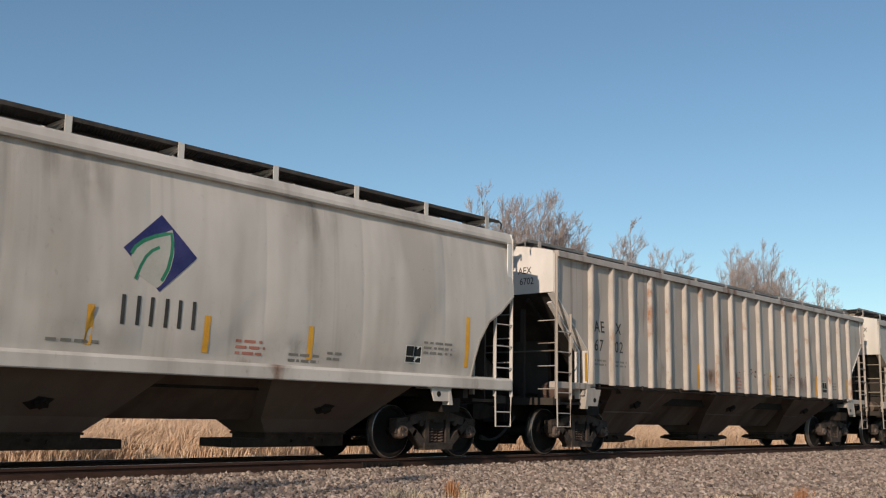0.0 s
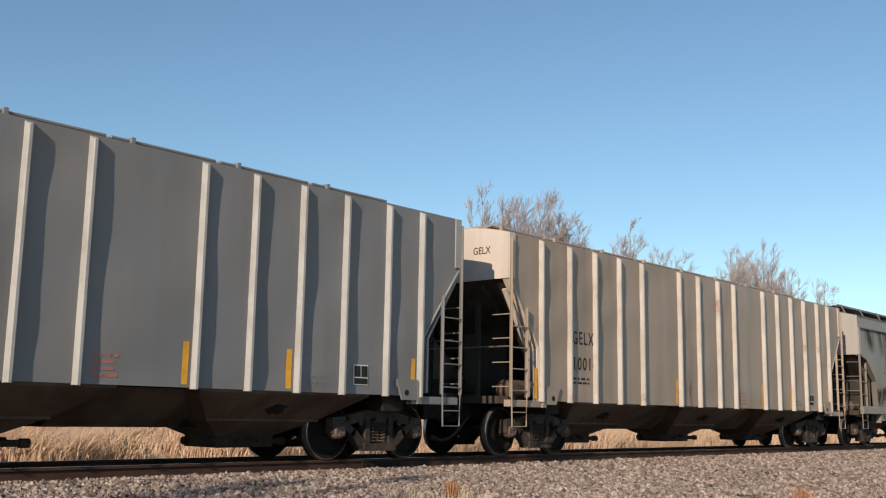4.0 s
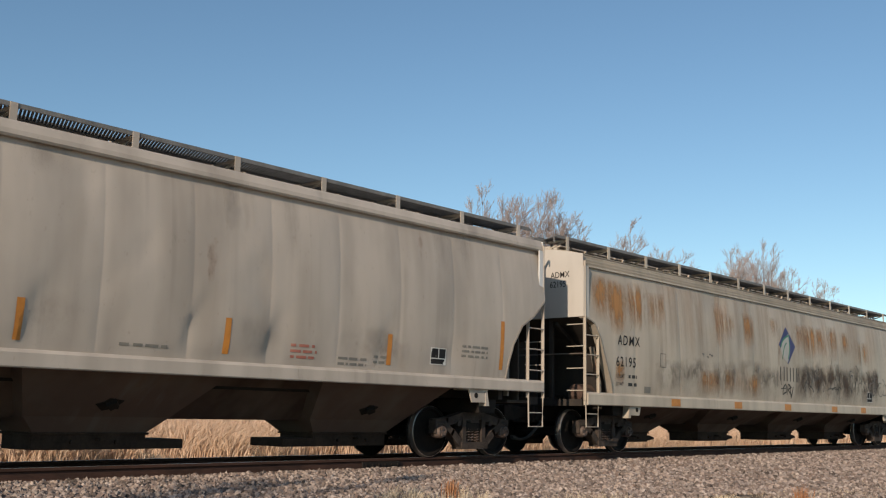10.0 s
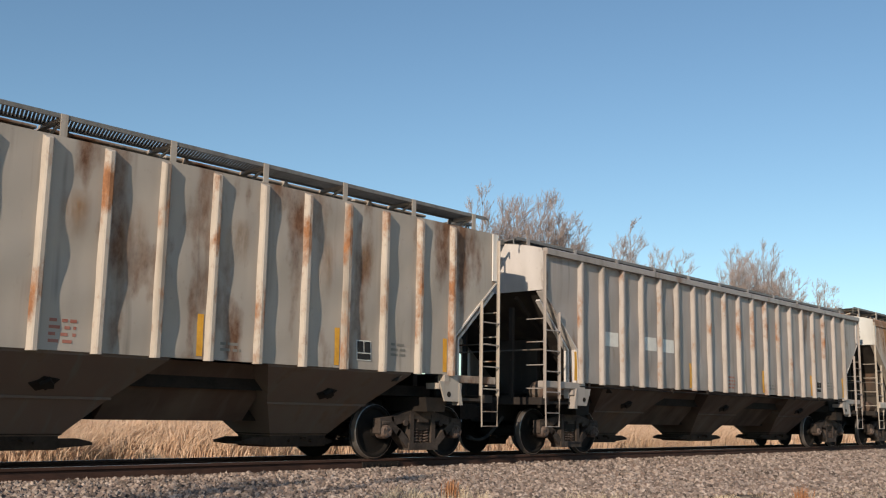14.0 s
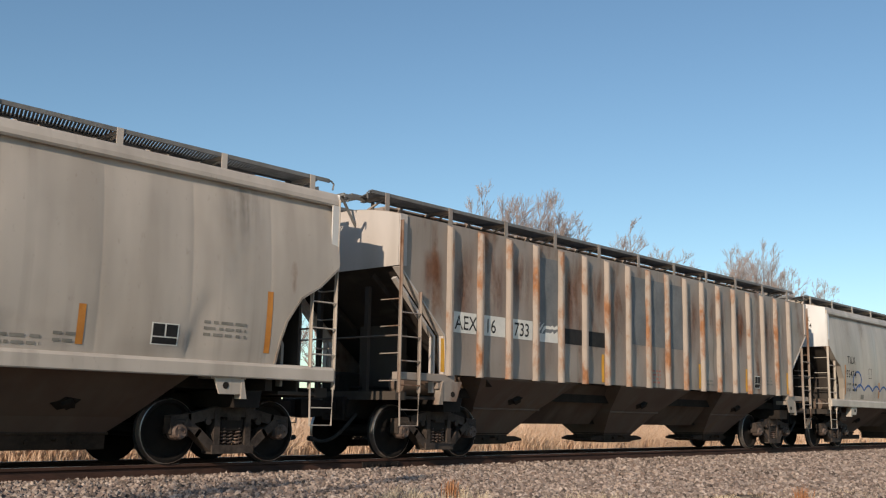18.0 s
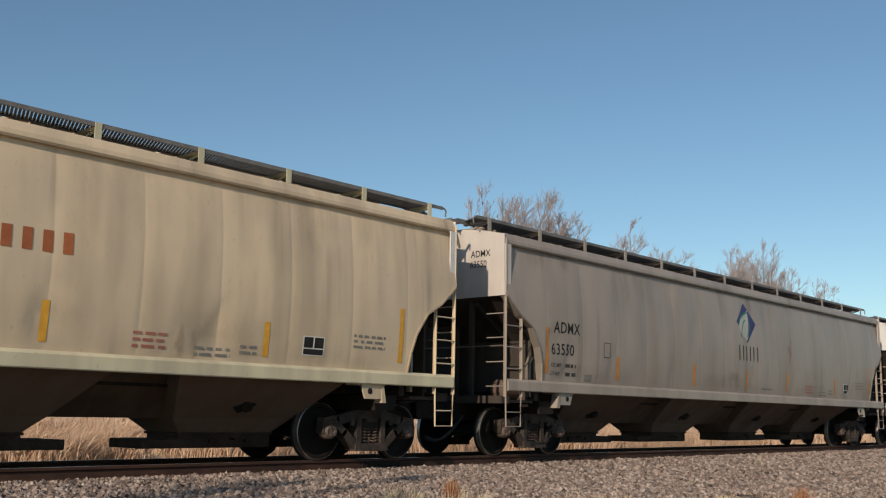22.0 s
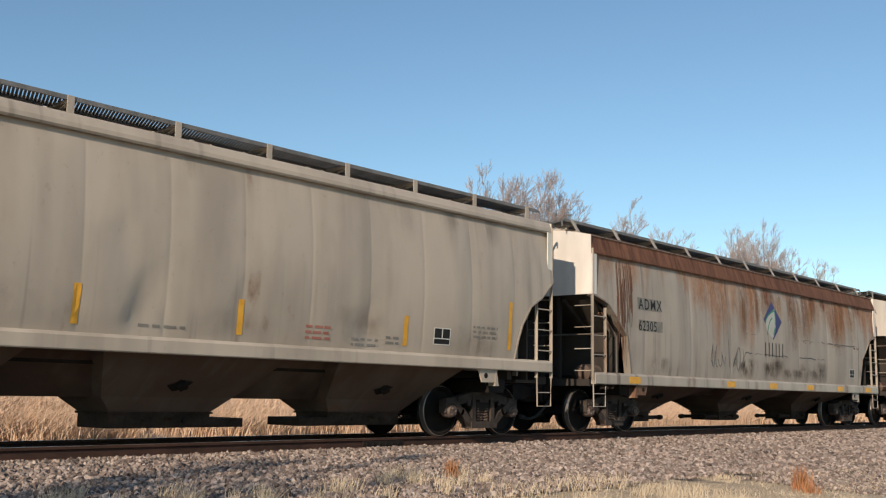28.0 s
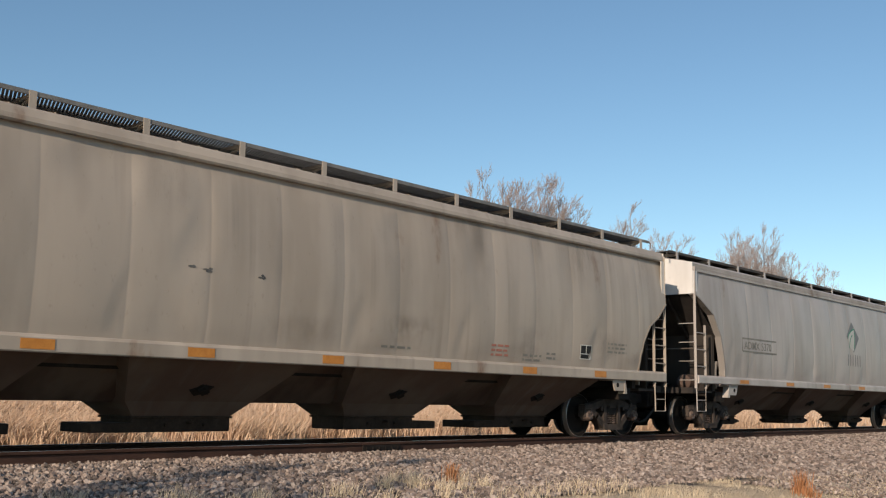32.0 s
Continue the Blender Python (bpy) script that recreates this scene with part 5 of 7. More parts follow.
            for i in range(n):
                part("walkway_bracket", shared(("bracket", *tag, way), bracket(K, way), M_PAINT), car, colour=(*[min(0.7, c * 1.05) for c in rgb], rust * 0.5), at=pose(0.15 + (L - 0.3) * i / (n - 1), 0, 0))
    part("roof", shared(("roof", kind), roof(K), M_PAINT, True), car, colour=(*[c * 0.9 for c in rgb], rust))
    part("hatch_cover", shared(("hatch_trough", *tag), hatch_trough(K), M_PAINT), car, "long roof hatch covers", colour=col)
    for end in (0, 1):
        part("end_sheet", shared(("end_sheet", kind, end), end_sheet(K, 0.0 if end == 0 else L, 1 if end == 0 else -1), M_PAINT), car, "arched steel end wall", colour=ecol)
        part("slope_sheet", shared(("slope_sheet", kind, end), slope_sheet(K, end), M_INNER), car, colour=shade_col)
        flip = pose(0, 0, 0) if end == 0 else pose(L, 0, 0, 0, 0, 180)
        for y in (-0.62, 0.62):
            part("end_post", shared("end_post", end_post, M_INNER), car, colour=shade_col, at=flip @ pose(0.16, y, 0))
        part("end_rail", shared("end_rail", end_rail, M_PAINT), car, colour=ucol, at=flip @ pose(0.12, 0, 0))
        part("end_deck", shared("end_deck", end_deck, M_INNER), car, "grimy steel end deck with shade in its dark colour", shade_col, flip)
        part("shear_plate", shared(("shear_plate", kind), shear_plate(K), M_INNER), car, colour=shade_col, at=flip)
        part("cross_plate", shared(("cross_plate", kind), cross_plate(K), M_INNER), car, colour=shade_col, at=flip)
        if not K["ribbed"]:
            part("baffle_plate", shared(("baffle", kind), baffle(K), M_INNER), car, colour=shade_col, at=flip)
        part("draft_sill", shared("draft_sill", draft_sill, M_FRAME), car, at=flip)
        part("air_reservoir", shared("reservoir", reservoir, M_HOPPER, True), car, "grimy steel brake air reservoir in a shade-darkened tone", ucol, flip)
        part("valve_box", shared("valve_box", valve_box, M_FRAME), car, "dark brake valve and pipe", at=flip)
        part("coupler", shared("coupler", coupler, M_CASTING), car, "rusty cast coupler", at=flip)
        part("air_hose", shared("air_hose", air_hose, M_RUBBER), car, "black hanging brake hose", at=flip)
        build_truck(car, number, 1.52 if end == 0 else L - 1.52)
        if board:
            part("end_walkway", shared(("end_walkway", *tag), end_walkway(K), M_GRATE), car, "galvanised grating over the roof's end", at=flip)["kind"] = "stuff"
            for y in (-0.43, 0.43):
                part("walkway_brace", shared(("walkway_brace", *tag), walkway_brace(K), M_GRATE), car, at=flip @ pose(0, y, 0))
    part("brake_wheel", shared("brake_wheel", brake_wheel, M_CASTING), car, "spoked hand brake wheel", at=pose(L + 0.10, 0.75, 2.35))
    n = K["bays"]
    pitch = K["pitch"]
    for i in range(n):
        bay = part("hopper_bay", shared(("hopper_bay", kind), hopper_bay(K), M_HOPPER), car, "grimy sloping discharge bay, darkened for underside shade", ucol, pose(L / 2 + pitch * (i + 0.5 - n / 2), 0, 0))
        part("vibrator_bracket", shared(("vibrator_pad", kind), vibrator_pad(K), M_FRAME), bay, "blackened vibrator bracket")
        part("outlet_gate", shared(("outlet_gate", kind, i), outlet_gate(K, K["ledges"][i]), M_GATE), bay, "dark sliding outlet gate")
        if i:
            # The saddle's colour holds the shade found between the bays.
            part("saddle_sheet", shared(("saddle", kind), saddle(K), M_HOPPER), car, "grimy plates between two bays, shade in their colour", shade_col, pose(L / 2 + pitch * (i - n / 2), 0, 0))
    if kind == "RC":
        for way in (-1, 1):
            part("train_line", shared(("train_line", way), train_line(K, way), M_CASTING), car, "thin clipped pipe under the side")
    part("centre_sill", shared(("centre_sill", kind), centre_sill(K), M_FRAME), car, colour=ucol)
    # ladders: the corner stile runs up to the eave, the inner one is short
    yl = 1.56
    lcol = (*[min(0.8, c * 1.0) for c in rgb], rust * 0.8 + 0.08)
    low = 1.10
    for way in (-1, 1):
        for end in (0, 1):
            x0, x1 = (0.02, 0.50) if end == 0 else (L - 0.50, L - 0.02)
            near, corner = (x1, x0) if end == 0 else (x0, x1)
            top = K["cut"][0][1] + 0.75 if K["ribbed"] else K["zt"] + 0.1
            part("stile", shared(("stile", "corner", kind), stile(low, top), M_PAINT), car, colour=lcol, at=pose(corner, way * (yl if way > 0 else yl), 0) if way > 0 else pose(corner, -yl, 0))
            part("stile", shared(("stile", "short", K["ribbed"]), stile(low, 2.80 if K["ribbed"] else 2.62), M_PAINT), car, colour=lcol, at=pose(near, way * yl, 0))
            for z in (1.22, 1.62, 2.02, 2.42):
                part("rung", shared("rung", rung(0.48), M_PAINT), car, colour=lcol, at=pose(x0, way * (yl + 0.012), z))
            part("stirrup", shared("stirrup", stirrup(0.46), M_PAINT), car, "hanging steel foot step", lcol, pose(x0 + 0.01, way * yl, 0))
        for z in (1.30, 1.75, 2.20, 2.65):
            for end in (0, 1):
                part("grab_iron", shared("end_rung", end_rung(0.42), M_PAINT), car, colour=lcol,
                     at=(pose(0.02, way * 1.33 - 0.21, z) if end == 0 else pose(L - 0.02, way * 1.33 + 0.21, z, 0, 0, 180)))
    return car, K, seed


def marks(car, K, seed, code, number, x=1.48, z=2.39, h=0.22, mat=M_BLACK, spread=1.0, end=True, drop=0.43, words=True):
    letters(car, K, seed, code, x, z, h, mat, 0.92, spread * 1.10)
    letters(car, K, seed, number, x - 0.08, z - drop, h, mat, 0.92, spread * 1.12)
    if words:
        for k, t in enumerate(("LD LMT", "LT WT")):
            letters(car, K, seed, t, x - 0.06, z - drop - 0.24 - 0.17 * k, 0.075, M_CHAR, 0.95)
        data_lines(car, K, seed, x + 0.45, z - drop - 0.24, 2, 0.34, M_CHAR, 0.17, 0.07)
    decal(car, "data_box", ribbon(K, seed, [(x + 1.75, z - 0.40), (x + 1.98, z - 0.40), (x + 1.98, z - 0.10), (x + 1.75, z - 0.10), (x + 1.75, z - 0.40)], 0.018), M_CHAR)
    decal(car, "data_plate", patch(K, seed, x + 1.10, x + 1.36, K["zb"] + 0.06, K["zb"] + 0.20, 0.012), M_FADED, "small grey data plate")
    if end:
        top = K["zt"]
        letters(car, K, seed, code, -0.72, top - 0.22, 0.13, mat, 0.9, 1.0, True)
        letters(car, K, seed, number, -0.70, top - 0.42, 0.13, mat, 0.9, 1.0, True)


def finish_round(car, K, seed, mat=None, xs=None, panel=None):
    L = K["L"]
    if xs is None:
        xs = (1.27, 3.79, 7.15, 9.93, 12.43, 15.78, 18.55) if K["bays"] == 4 else (1.20, 4.07, 7.06, 10.03, 13.25, 16.15)
    for x in xs:
        tall = x < 1.3 or x > L - 1.9
        stripe(car, K, seed, x - 0.05, K["zb"] + (0.17 if tall else 0.12), K["zb"] + (1.06 if tall else 0.62), 0.10, mat)
    cots(car, K, seed, panel or L - 3.47 + (0.2 if K["bays"] == 3 else 0), K["zb"] + 0.18, 0.42, 0.29)
    data_lines(car, K, seed, L - 2.45, K["zb"] + 0.52, 3, 0.70)
    data_lines(car, K, seed, L - 5.35, K["zb"] + 0.16, 2, 0.6)
    data_lines(car, K, seed, L - 6.3, K["zb"] + 0.30, 3, 0.5, M_RED)
    data_lines(car, K, seed, L - 9.1, K["zb"] + 0.14, 1, 0.7)
    data_lines(car, K, seed, L - 4.6, K["zb"] + 0.22, 2, 0.3)
    drips(car, K, seed, 9, int(L * 10) + int(car.name[-3:] if car.name[-3:].isdigit() else 0), 0.26)
    splash(car, K, seed, 9, int(L * 7) + int(car.name[-3:] if car.name[-3:].isdigit() else 0), 0.20)


def finish_ribbed(car, K, seed, mat=None):
    L = K["L"]
    ribs = rib_places(K)
    for i in (0, len(ribs) // 3, len(ribs) * 2 // 3 - 1, len(ribs) - 4, len(ribs) - 1):
        stripe(car, K, seed, ribs[i] - 0.20, K["zb"] + 0.04, K["zb"] + 0.62, 0.10, mat)
    cots(car, K, seed, (ribs[-4] + ribs[-3]) / 2 - 0.15 if K["name"] != "U" else ribs[-3] + 0.25, K["zb"] + 0.14, 0.32, 0.32)
    data_lines(car, K, seed, ribs[-3] + 0.20, K["zb"] + 0.42, 3, 0.36)
    data_lines(car, K, seed, ribs[8] + 0.20, K["zb"] + 0.35, 4, 0.36, M_RED)
    data_lines(car, K, seed, ribs[11] + 0.20, K["zb"] + 0.22, 2, 0.36)


def ribbed_marks(car, K, seed, code, number, z=2.30, h=0.26, first=1, mat=M_BLACK, drop=0.46):
    """Marks split over the flats between ribs."""
    ribs = rib_places(K)
    half = (len(code) + 1) // 2
    for i in range((len(number) + 1) // 2):
        u = ribs[first + i] + 0.16
        a, b = (code[:half], code[half:], "")[min(i, 2)], number[2 * i:2 * i + 2]
        if a:
            letters(car, K, seed, a, u, z, h, mat, 0.9, 1.15)
        letters(car, K, seed, b, u, z - drop, h, mat, 0.9, 1.15)
        data_lines(car, K, seed, u, z - drop - 0.22, 2, 0.45)
    letters(car, K, seed, code, -0.62, K["zt"] - 0.38, 0.14, mat, 0.9, 1.0, True)
    letters(car, K, seed, number, -0.66, K["zt"] - 0.60, 0.14, mat, 0.9, 1.0, True)


def flat_marks(car, K, seed, code, number, i, z, h):
    """Marks on one flat between two ribs."""
    u = rib_places(K)[i] + 0.13
    letters(car, K, seed, code, u, z, h, M_BLACK, 0.72, 1.25)
    letters(car, K, seed, number, u, z - 0.52, h, M_BLACK, 0.78, 1.25)
    data_lines(car, K, seed, u, z - 0.72, 2, 0.6, M_BLACK)
    letters(car, K, seed, code, -0.62, K["zt"] - 0.38, 0.14, M_BLACK, 0.9, 1.0, True)


FRONT = (-2.49, 16.41, 34.65, 55.98, 74.16, 91.99, 109.83, 127.72, 149.05, 170.39, 191.73, 210.63, 231.59, 249.82, 268.05, 286.29, 304.52, 322.69,
         340.87, 359.77, 378.00, 396.91, 418.24, 439.58, 460.92, 479.15, 500.49, 518.72, 536.95, 558.29, 576.18, 597.52, 618.86, 640.19)
CARS = []


def car(number, kind, rgb, rust, label, board=4.50, wash=False, solid=False, eave=None, ribs=None, ends=None):
    c = build_car(number, kind, rgb, rust, label, board, wash, solid, eave, ribs, ends)
    CARS.append((number, c[0], KINDS[kind]["L"]))
    return c


def build_train():
    # car 0: pale grey, wide panels
    c = car(0, "A0", (0.69, 0.713, 0.69), 0.03, "pale grey curved-side covered hopper car, clean paint", solid=True)
    leaf_logo(*c, 9.89, 2.80, 1.0)
    finish_round(*c, xs=(6.3, 8.95, 10.68, 12.55, 16.15), panel=14.59)
    # car 1: grey ribbed, scuffed
    c = car(1, "RC", (0.44, 0.43, 0.41), 0.18, "grey ribbed covered hopper car with scuffed paint", 4.26)
    ribbed_marks(*c, "AEX", "6702", 2.52, 0.24, 0, M_CHAR, 0.39)
    stain(*c, [(x, 0.4, 1.5, 2.0, 0.75) for x in (6.5, 8.1, 9.7, 11.3, 12.0, 13.4)], M_UMBER, "rust breaking through near the sill")
    flecks(*c, 8.0, 13.0, 1.95, 40, 101)
    finish_ribbed(*c)
    # car 2
    c = car(2, "A4", (0.392, 0.376, 0.326), 0.08, "beige-grey curved-side covered hopper car with a leaf emblem")
    marks(*c, "ADMX", "63640")
    leaf_logo(*c, 9.98, 3.24)
    finish_round(*c, M_ORANGE)
    flecks(*c, 4.5, 6.6, 2.40, 34, 102)
    flecks(*c, 12.4, 16.0, 2.42, 9, 103, M_SPRAY)
    # car 3: cream with blue writing
    c = car(3, "D3", (0.461, 0.409, 0.329), 0.04, "cream covered hopper car with blue spray writing", solid=True)
    marks(*c, "CITX", "700427", 2.06, 2.69, 0.22, spread=1.12)
    finish_round(*c, xs=(), panel=12.5)
    for x, w in ((1.28, 0.9), (4.67, 0.85), (6.95, 0.6), (9.17, 0.45), (11.4, 0.45), (14.15, 0.95)):
        sill_stripe(c[0], c[1], x, w)
    letters(*c, "DO NOT HAMMER ON CAR", 6.52, 2.53, 0.11, M_RED, 0.93, 1.12)
    scrawl(*c, 8.30, 9.65, 1.66, 2.02, M_BLUE, 6, 0.05, 4)
    decal(c[0], "graffiti", slices(c[1], c[2], 1.66, 1.94, lambda f: 9.94 - 0.13 * math.sqrt(max(0, 1 - (2 * f - 1) ** 2)), lambda f: 9.94 + 0.13 * math.sqrt(max(0, 1 - (2 * f - 1) ** 2)), 0.012, 10), M_BLUE, "blue spray-painted dot")
    letters(*c, "i", 10.28, 1.66, 0.34, M_BLUE, 0.9)
    letters(*c, "AM", 10.62, 1.62, 0.30, M_BLUE, 0.75)
    letters(*c, "ART", 11.35, 1.63, 0.38, M_BLUE, 0.85)
    letters(*c, "D.C.", 13.78, 1.60, 0.20, M_BLUE, 0.72)
    letters(*c, "3", 14.80, 1.64, 0.46, M_BLUE, 0.7)
    # car 4: blue-grey ribbed
    c = car(4, "U", (0.155, 0.185, 0.215), 0.02, "blue-grey ribbed covered hopper car, fairly new", 0)
    flat_marks(*c, "UELX", "6012", 1, 2.22, 0.26)
    finish_ribbed(*c)
    # car 5: brown-grey ribbed
    c = car(5, "U", (0.36, 0.30, 0.24), 0.10, "brown-grey ribbed covered hopper car, dusty", 0)
    flat_marks(*c, "GELX", "10014", 1, 2.22, 0.26)
    finish_ribbed(*c)
    # car 6: smoke-stained with a faded wordmark
    c = car(6, "F", (0.205, 0.201, 0.18), 0.14, "sooty grey covered hopper car with a faded dark wordmark", 4.46)
    car6, K, seed = c
    marks(*c, "FLOX", "79244", 4.6, 2.55, 0.40, M_FADED, 1.1, False)
    for x, w, z, h in ((12.38, 0.26, 2.44, 0.86), (12.64, 0.78, 3.12, 0.18), (12.64, 1.0, 2.44, 0.17), (13.64, 0.27, 2.44, 0.88), (14.20, 0.27, 2.60, 0.52), (14.80, 0.26, 2.42, 0.89)):
        decal(car6, "wordmark_bar", patch(K, seed, x, x + w, z, z + h, 0.014), M_CHAR, "plain black bar of a wordmark")
    stain(*c, [(9.0 + 0.95 * k, 0.52, 2.95 + 0.14 * (k % 3), K["zt"] - 0.01, 0.75) for k in range(9)], M_SMUT, "broad sooty band under the roof edge", 0.006)
    stain(*c, [(15.30, 0.10, 2.1, 3.05, 1.0), (15.48, 0.09, 2.3, 3.1, 0.95)], M_UMBER, "brown rust runs")
    drips(*c, 16, 6, 1.35, 0.9)
    splash(*c, 22, 6, 1.45)
    flecks(*c, 10.5, 14.4, 2.05, 40, 104, M_SPRAY)
    for x in (3.6, 6.0, 8.4, 10.9, 13.2, 15.0):
        sill_stripe(car6, K, x, 0.6)
    bubble(*c, 5.4, 8.0, 1.45, 2.05, M_CHAR, 4, 0.04, 5)
    cots(car6, K, seed, 14.24, 1.43, 0.50, 0.31)
    smear(*c, 9.2, 13.6, 1.50, 1.95, M_SPRAY, 60, 0.05, 26)
    smear(*c, 3.0, 8.6, 1.45, 1.85, M_SPRAY, 40, 0.05, 27)
    creases(*c, 2.36, ((2.0, 4.8), (6.2, 9.0), (10.2, 12.0)), 6)
    # car 7
    c = car(7, "A4", (0.39, 0.375, 0.33), 0.12, "beige-grey curved-side covered hopper car with graffiti")
    marks(*c, "ADMX", "63674")
    leaf_logo(*c, 9.94, 3.28)
    finish_round(*c, M_ORANGE)
    tag(*c, 12.95, 14.65, 1.52, 2.05, M_CHAR, 5, 0.030, 7)
    bubble(*c, 17.2, 18.15, 1.58, 1.84, M_SPRAY, 3, 0.025, 8)
    bubble(*c, 8.12, 9.5, 1.62, 2.22, M_CHAR, 2, 0.035, 18)
    tag(*c, 6.3, 7.75, 1.55, 1.95, M_CHAR, 4, 0.028, 19)
    tag(*c, 4.2, 5.6, 1.55, 2.0, M_SPRAY, 3, 0.02, 20)
    flecks(*c, 14.0, 14.6, 2.42, 10, 105)
    flecks(*c, 15.4, 15.9, 2.45, 8, 106)
    flecks(*c, 5.3, 7.0, 2.35, 10, 107)
    # car 8: yellowish
    c = car(8, "A4", (0.82, 0.744, 0.529), 0.06, "yellowish cream curved-side covered hopper car with graffiti")
    marks(*c, "TILX", "642031")
    finish_round(*c)
    sunburst(*c)
    stain(*c, [(5.0, 0.5, 2.2, 3.95, 1.6), (5.7, 0.45, 2.4, 3.95, 1.6), (4.5, 0.35, 2.9, 3.95, 1.2)], M_SOOT, "broad dark stains from the roof edge")
    bubble(*c, 3.2, 6.1, 1.62, 1.95, M_SPRAY, 6, 0.022, 11)
    letters(*c, "reapers", 11.06, 1.60, 0.22, M_CHAR, 0.95)
    scrawl(*c, 11.26, 12.1, 1.84, 1.98, M_SPRAY, 5, 0.018, 12)
    letters(*c, "The", 12.30, 1.66, 0.20, M_SPRAY, 0.95)
    letters(*c, "East", 13.52, 1.72, 0.30, M_CHAR, 0.95)
    letters(*c, "Decatur. Ill", 14.50, 1.62, 0.27, M_CHAR, 0.98)
    scrawl(*c, 14.0, 16.3, 1.96, 2.12, M_CHAR, 12, 0.024, 15)
    tag(*c, 13.5, 14.3, 1.45, 1.66, M_CHAR, 4, 0.028, 14)
    bubble(*c, 7.3, 10.3, 1.66, 2.0, M_SPRAY, 6, 0.026, 13)
    flecks(*c, 13.9, 16.0, 2.30, 10, 108, M_SPRAY)
    # car 9
    c = car(9, "A4", (0.691, 0.691, 0.643), 0.05, "light grey curved-side covered hopper car with a leaf emblem")
    marks(*c, "ADMX", "64135")
    leaf_logo(*c, 9.94, 3.25)
    finish_round(*c, M_ORANGE)
    # car 10
    c = car(10, "A3", (0.526, 0.51, 0.454), 0.04, "grey-beige curved-side covered hopper car, plain sides")
    marks(*c, "TILX", "55684", 1.40, 2.54)
    finish_round(*c, M_ORANGE)
    # car 11: rust-streaked, scrawled along the bottom
    c = car(11, "F4", (0.545, 0.52, 0.43), 0.08, "rust-streaked covered hopper car, smeared with graffiti", 4.50)
    marks(*c, "ADMX", "62195", 1.22, 2.30, 0.21, spread=1.12, drop=0.46)
    leaf_logo(*c, 9.88, 2.81)
    for x in (3.42, 6.56, 9.55, 12.85, 15.21):
        sill_stripe(c[0], c[1], x, 0.40, M_ORANGE)
    sill_stripe(c[0], c[1], 17.95, 0.7)
    stain(*c, [(0.7, 0.5, 2.7, 3.75, 1.5), (1.3, 0.5, 2.5, 3.7, 1.6), (2.1, 0.5, 2.6, 3.75, 1.6), (2.9, 0.4, 2.7, 3.6, 1.2), (6.0, 0.4, 2.5, 3.65, 1.5), (6.5, 0.3, 2.7, 3.4, 1.0), (7.5, 0.45, 2.6, 3.5, 1.2),
               (9.2, 0.4, 2.9, 3.55, 0.9), (10.8, 0.5, 2.6, 3.5, 1.2), (11.5, 0.5, 2.5, 3.5, 1.4), (12.4, 0.5, 2.6, 3.5, 1.4), (13.2, 0.5, 2.5, 3.6, 1.4), (14.2, 0.4, 2.7, 3.5, 1.1), (15.6, 0.6, 2.5, 3.3, 1.1),
               (1.4, 0.3, 1.4, 2.0, 1.3), (5.3, 0.6, 1.3, 1.95, 1.2), (6.4, 0.7, 1.3, 2.0, 1.3), (7.6, 0.6, 1.3, 1.95, 1.2)], M_OCHRE, "orange rust washed down the side")
    stain(*c, [(3.4 + 1.3 * k, 0.75, 1.9, 3.8, 0.30) for k in range(12)], M_OCHRE, "thin yellowish rust film", 0.0045)
    stain(*c, [(3.4, 0.7, 1.3, 2.1, 0.8), (4.6, 0.8, 1.3, 2.2, 0.9), (6.2, 0.8, 1.3, 2.2, 0.85), (7.6, 0.8, 1.3, 2.3, 0.9), (8.8, 0.8, 1.3, 2.2, 0.8)] +
          [(10.7 + 0.55 * i, 0.42, 1.30, 2.35 + 0.08 * (i % 3), 1.2) for i in range(12)], M_SMUT, "smeared sooty graffiti", 0.005)
    smear(*c, 10.7, 16.6, 1.55, 2.20, M_CHAR, 60, 0.035, 23)
    bubble(*c, 16.2, 17.6, 1.6, 2.1, M_SPRAY, 4, 0.03, 24)
    tag(*c, 9.5, 10.1, 1.45, 1.75, M_CHAR, 2, 0.04, 25)
    scrawl(*c, 8.0, 9.4, 1.7, 2.1, M_SPRAY, 4, 0.025, 26)
    flecks(*c, 4.85, 5.5, 2.30, 9, 109, M_SPRAY)
    cots(*c, 15.88, 1.38, 0.46, 0.32)
    # cars 12 to 15: ribbed, weathered
    c = car(12, "RC", (0.36, 0.355, 0.345), 0.14, "weathered grey ribbed covered hopper car with a top chord", 4.26)
    ribbed_marks(*c, "AEX", "6690", 2.0, 0.28, mat=M_FADED)
    finish_ribbed(*c)
    c = car(13, "R", (0.50, 0.485, 0.43), 0.26, "light grey ribbed covered hopper car with rust runs")
    ribbed_marks(*c, "ADMX", "52477", 2.50, 0.26)
    stain(*c, [(0.85, 0.40, 2.5, 3.7, 0.95), (16.0, 0.4, 2.6, 3.5, 0.8)] + [(1.28 + 0.839 * k + 0.45, 0.26, 2.2 + 0.3 * (k % 4), 3.75, 0.55 + 0.10 * (k % 3)) for k in (2, 5, 7, 9, 10, 11, 12, 14, 15)], M_OCHRE, "orange rust on the flats")
    scrawl(*c, 10.6, 12.2, 1.52, 1.66, M_SPRAY, 5, 0.02, 131)
    finish_ribbed(*c)
    c = car(14, "R", (0.456, 0.446, 0.400), 0.36, "light grey ribbed covered hopper car with rusty ribs")
    ribbed_marks(*c, "ADMX", "7265", 2.47, 0.26)
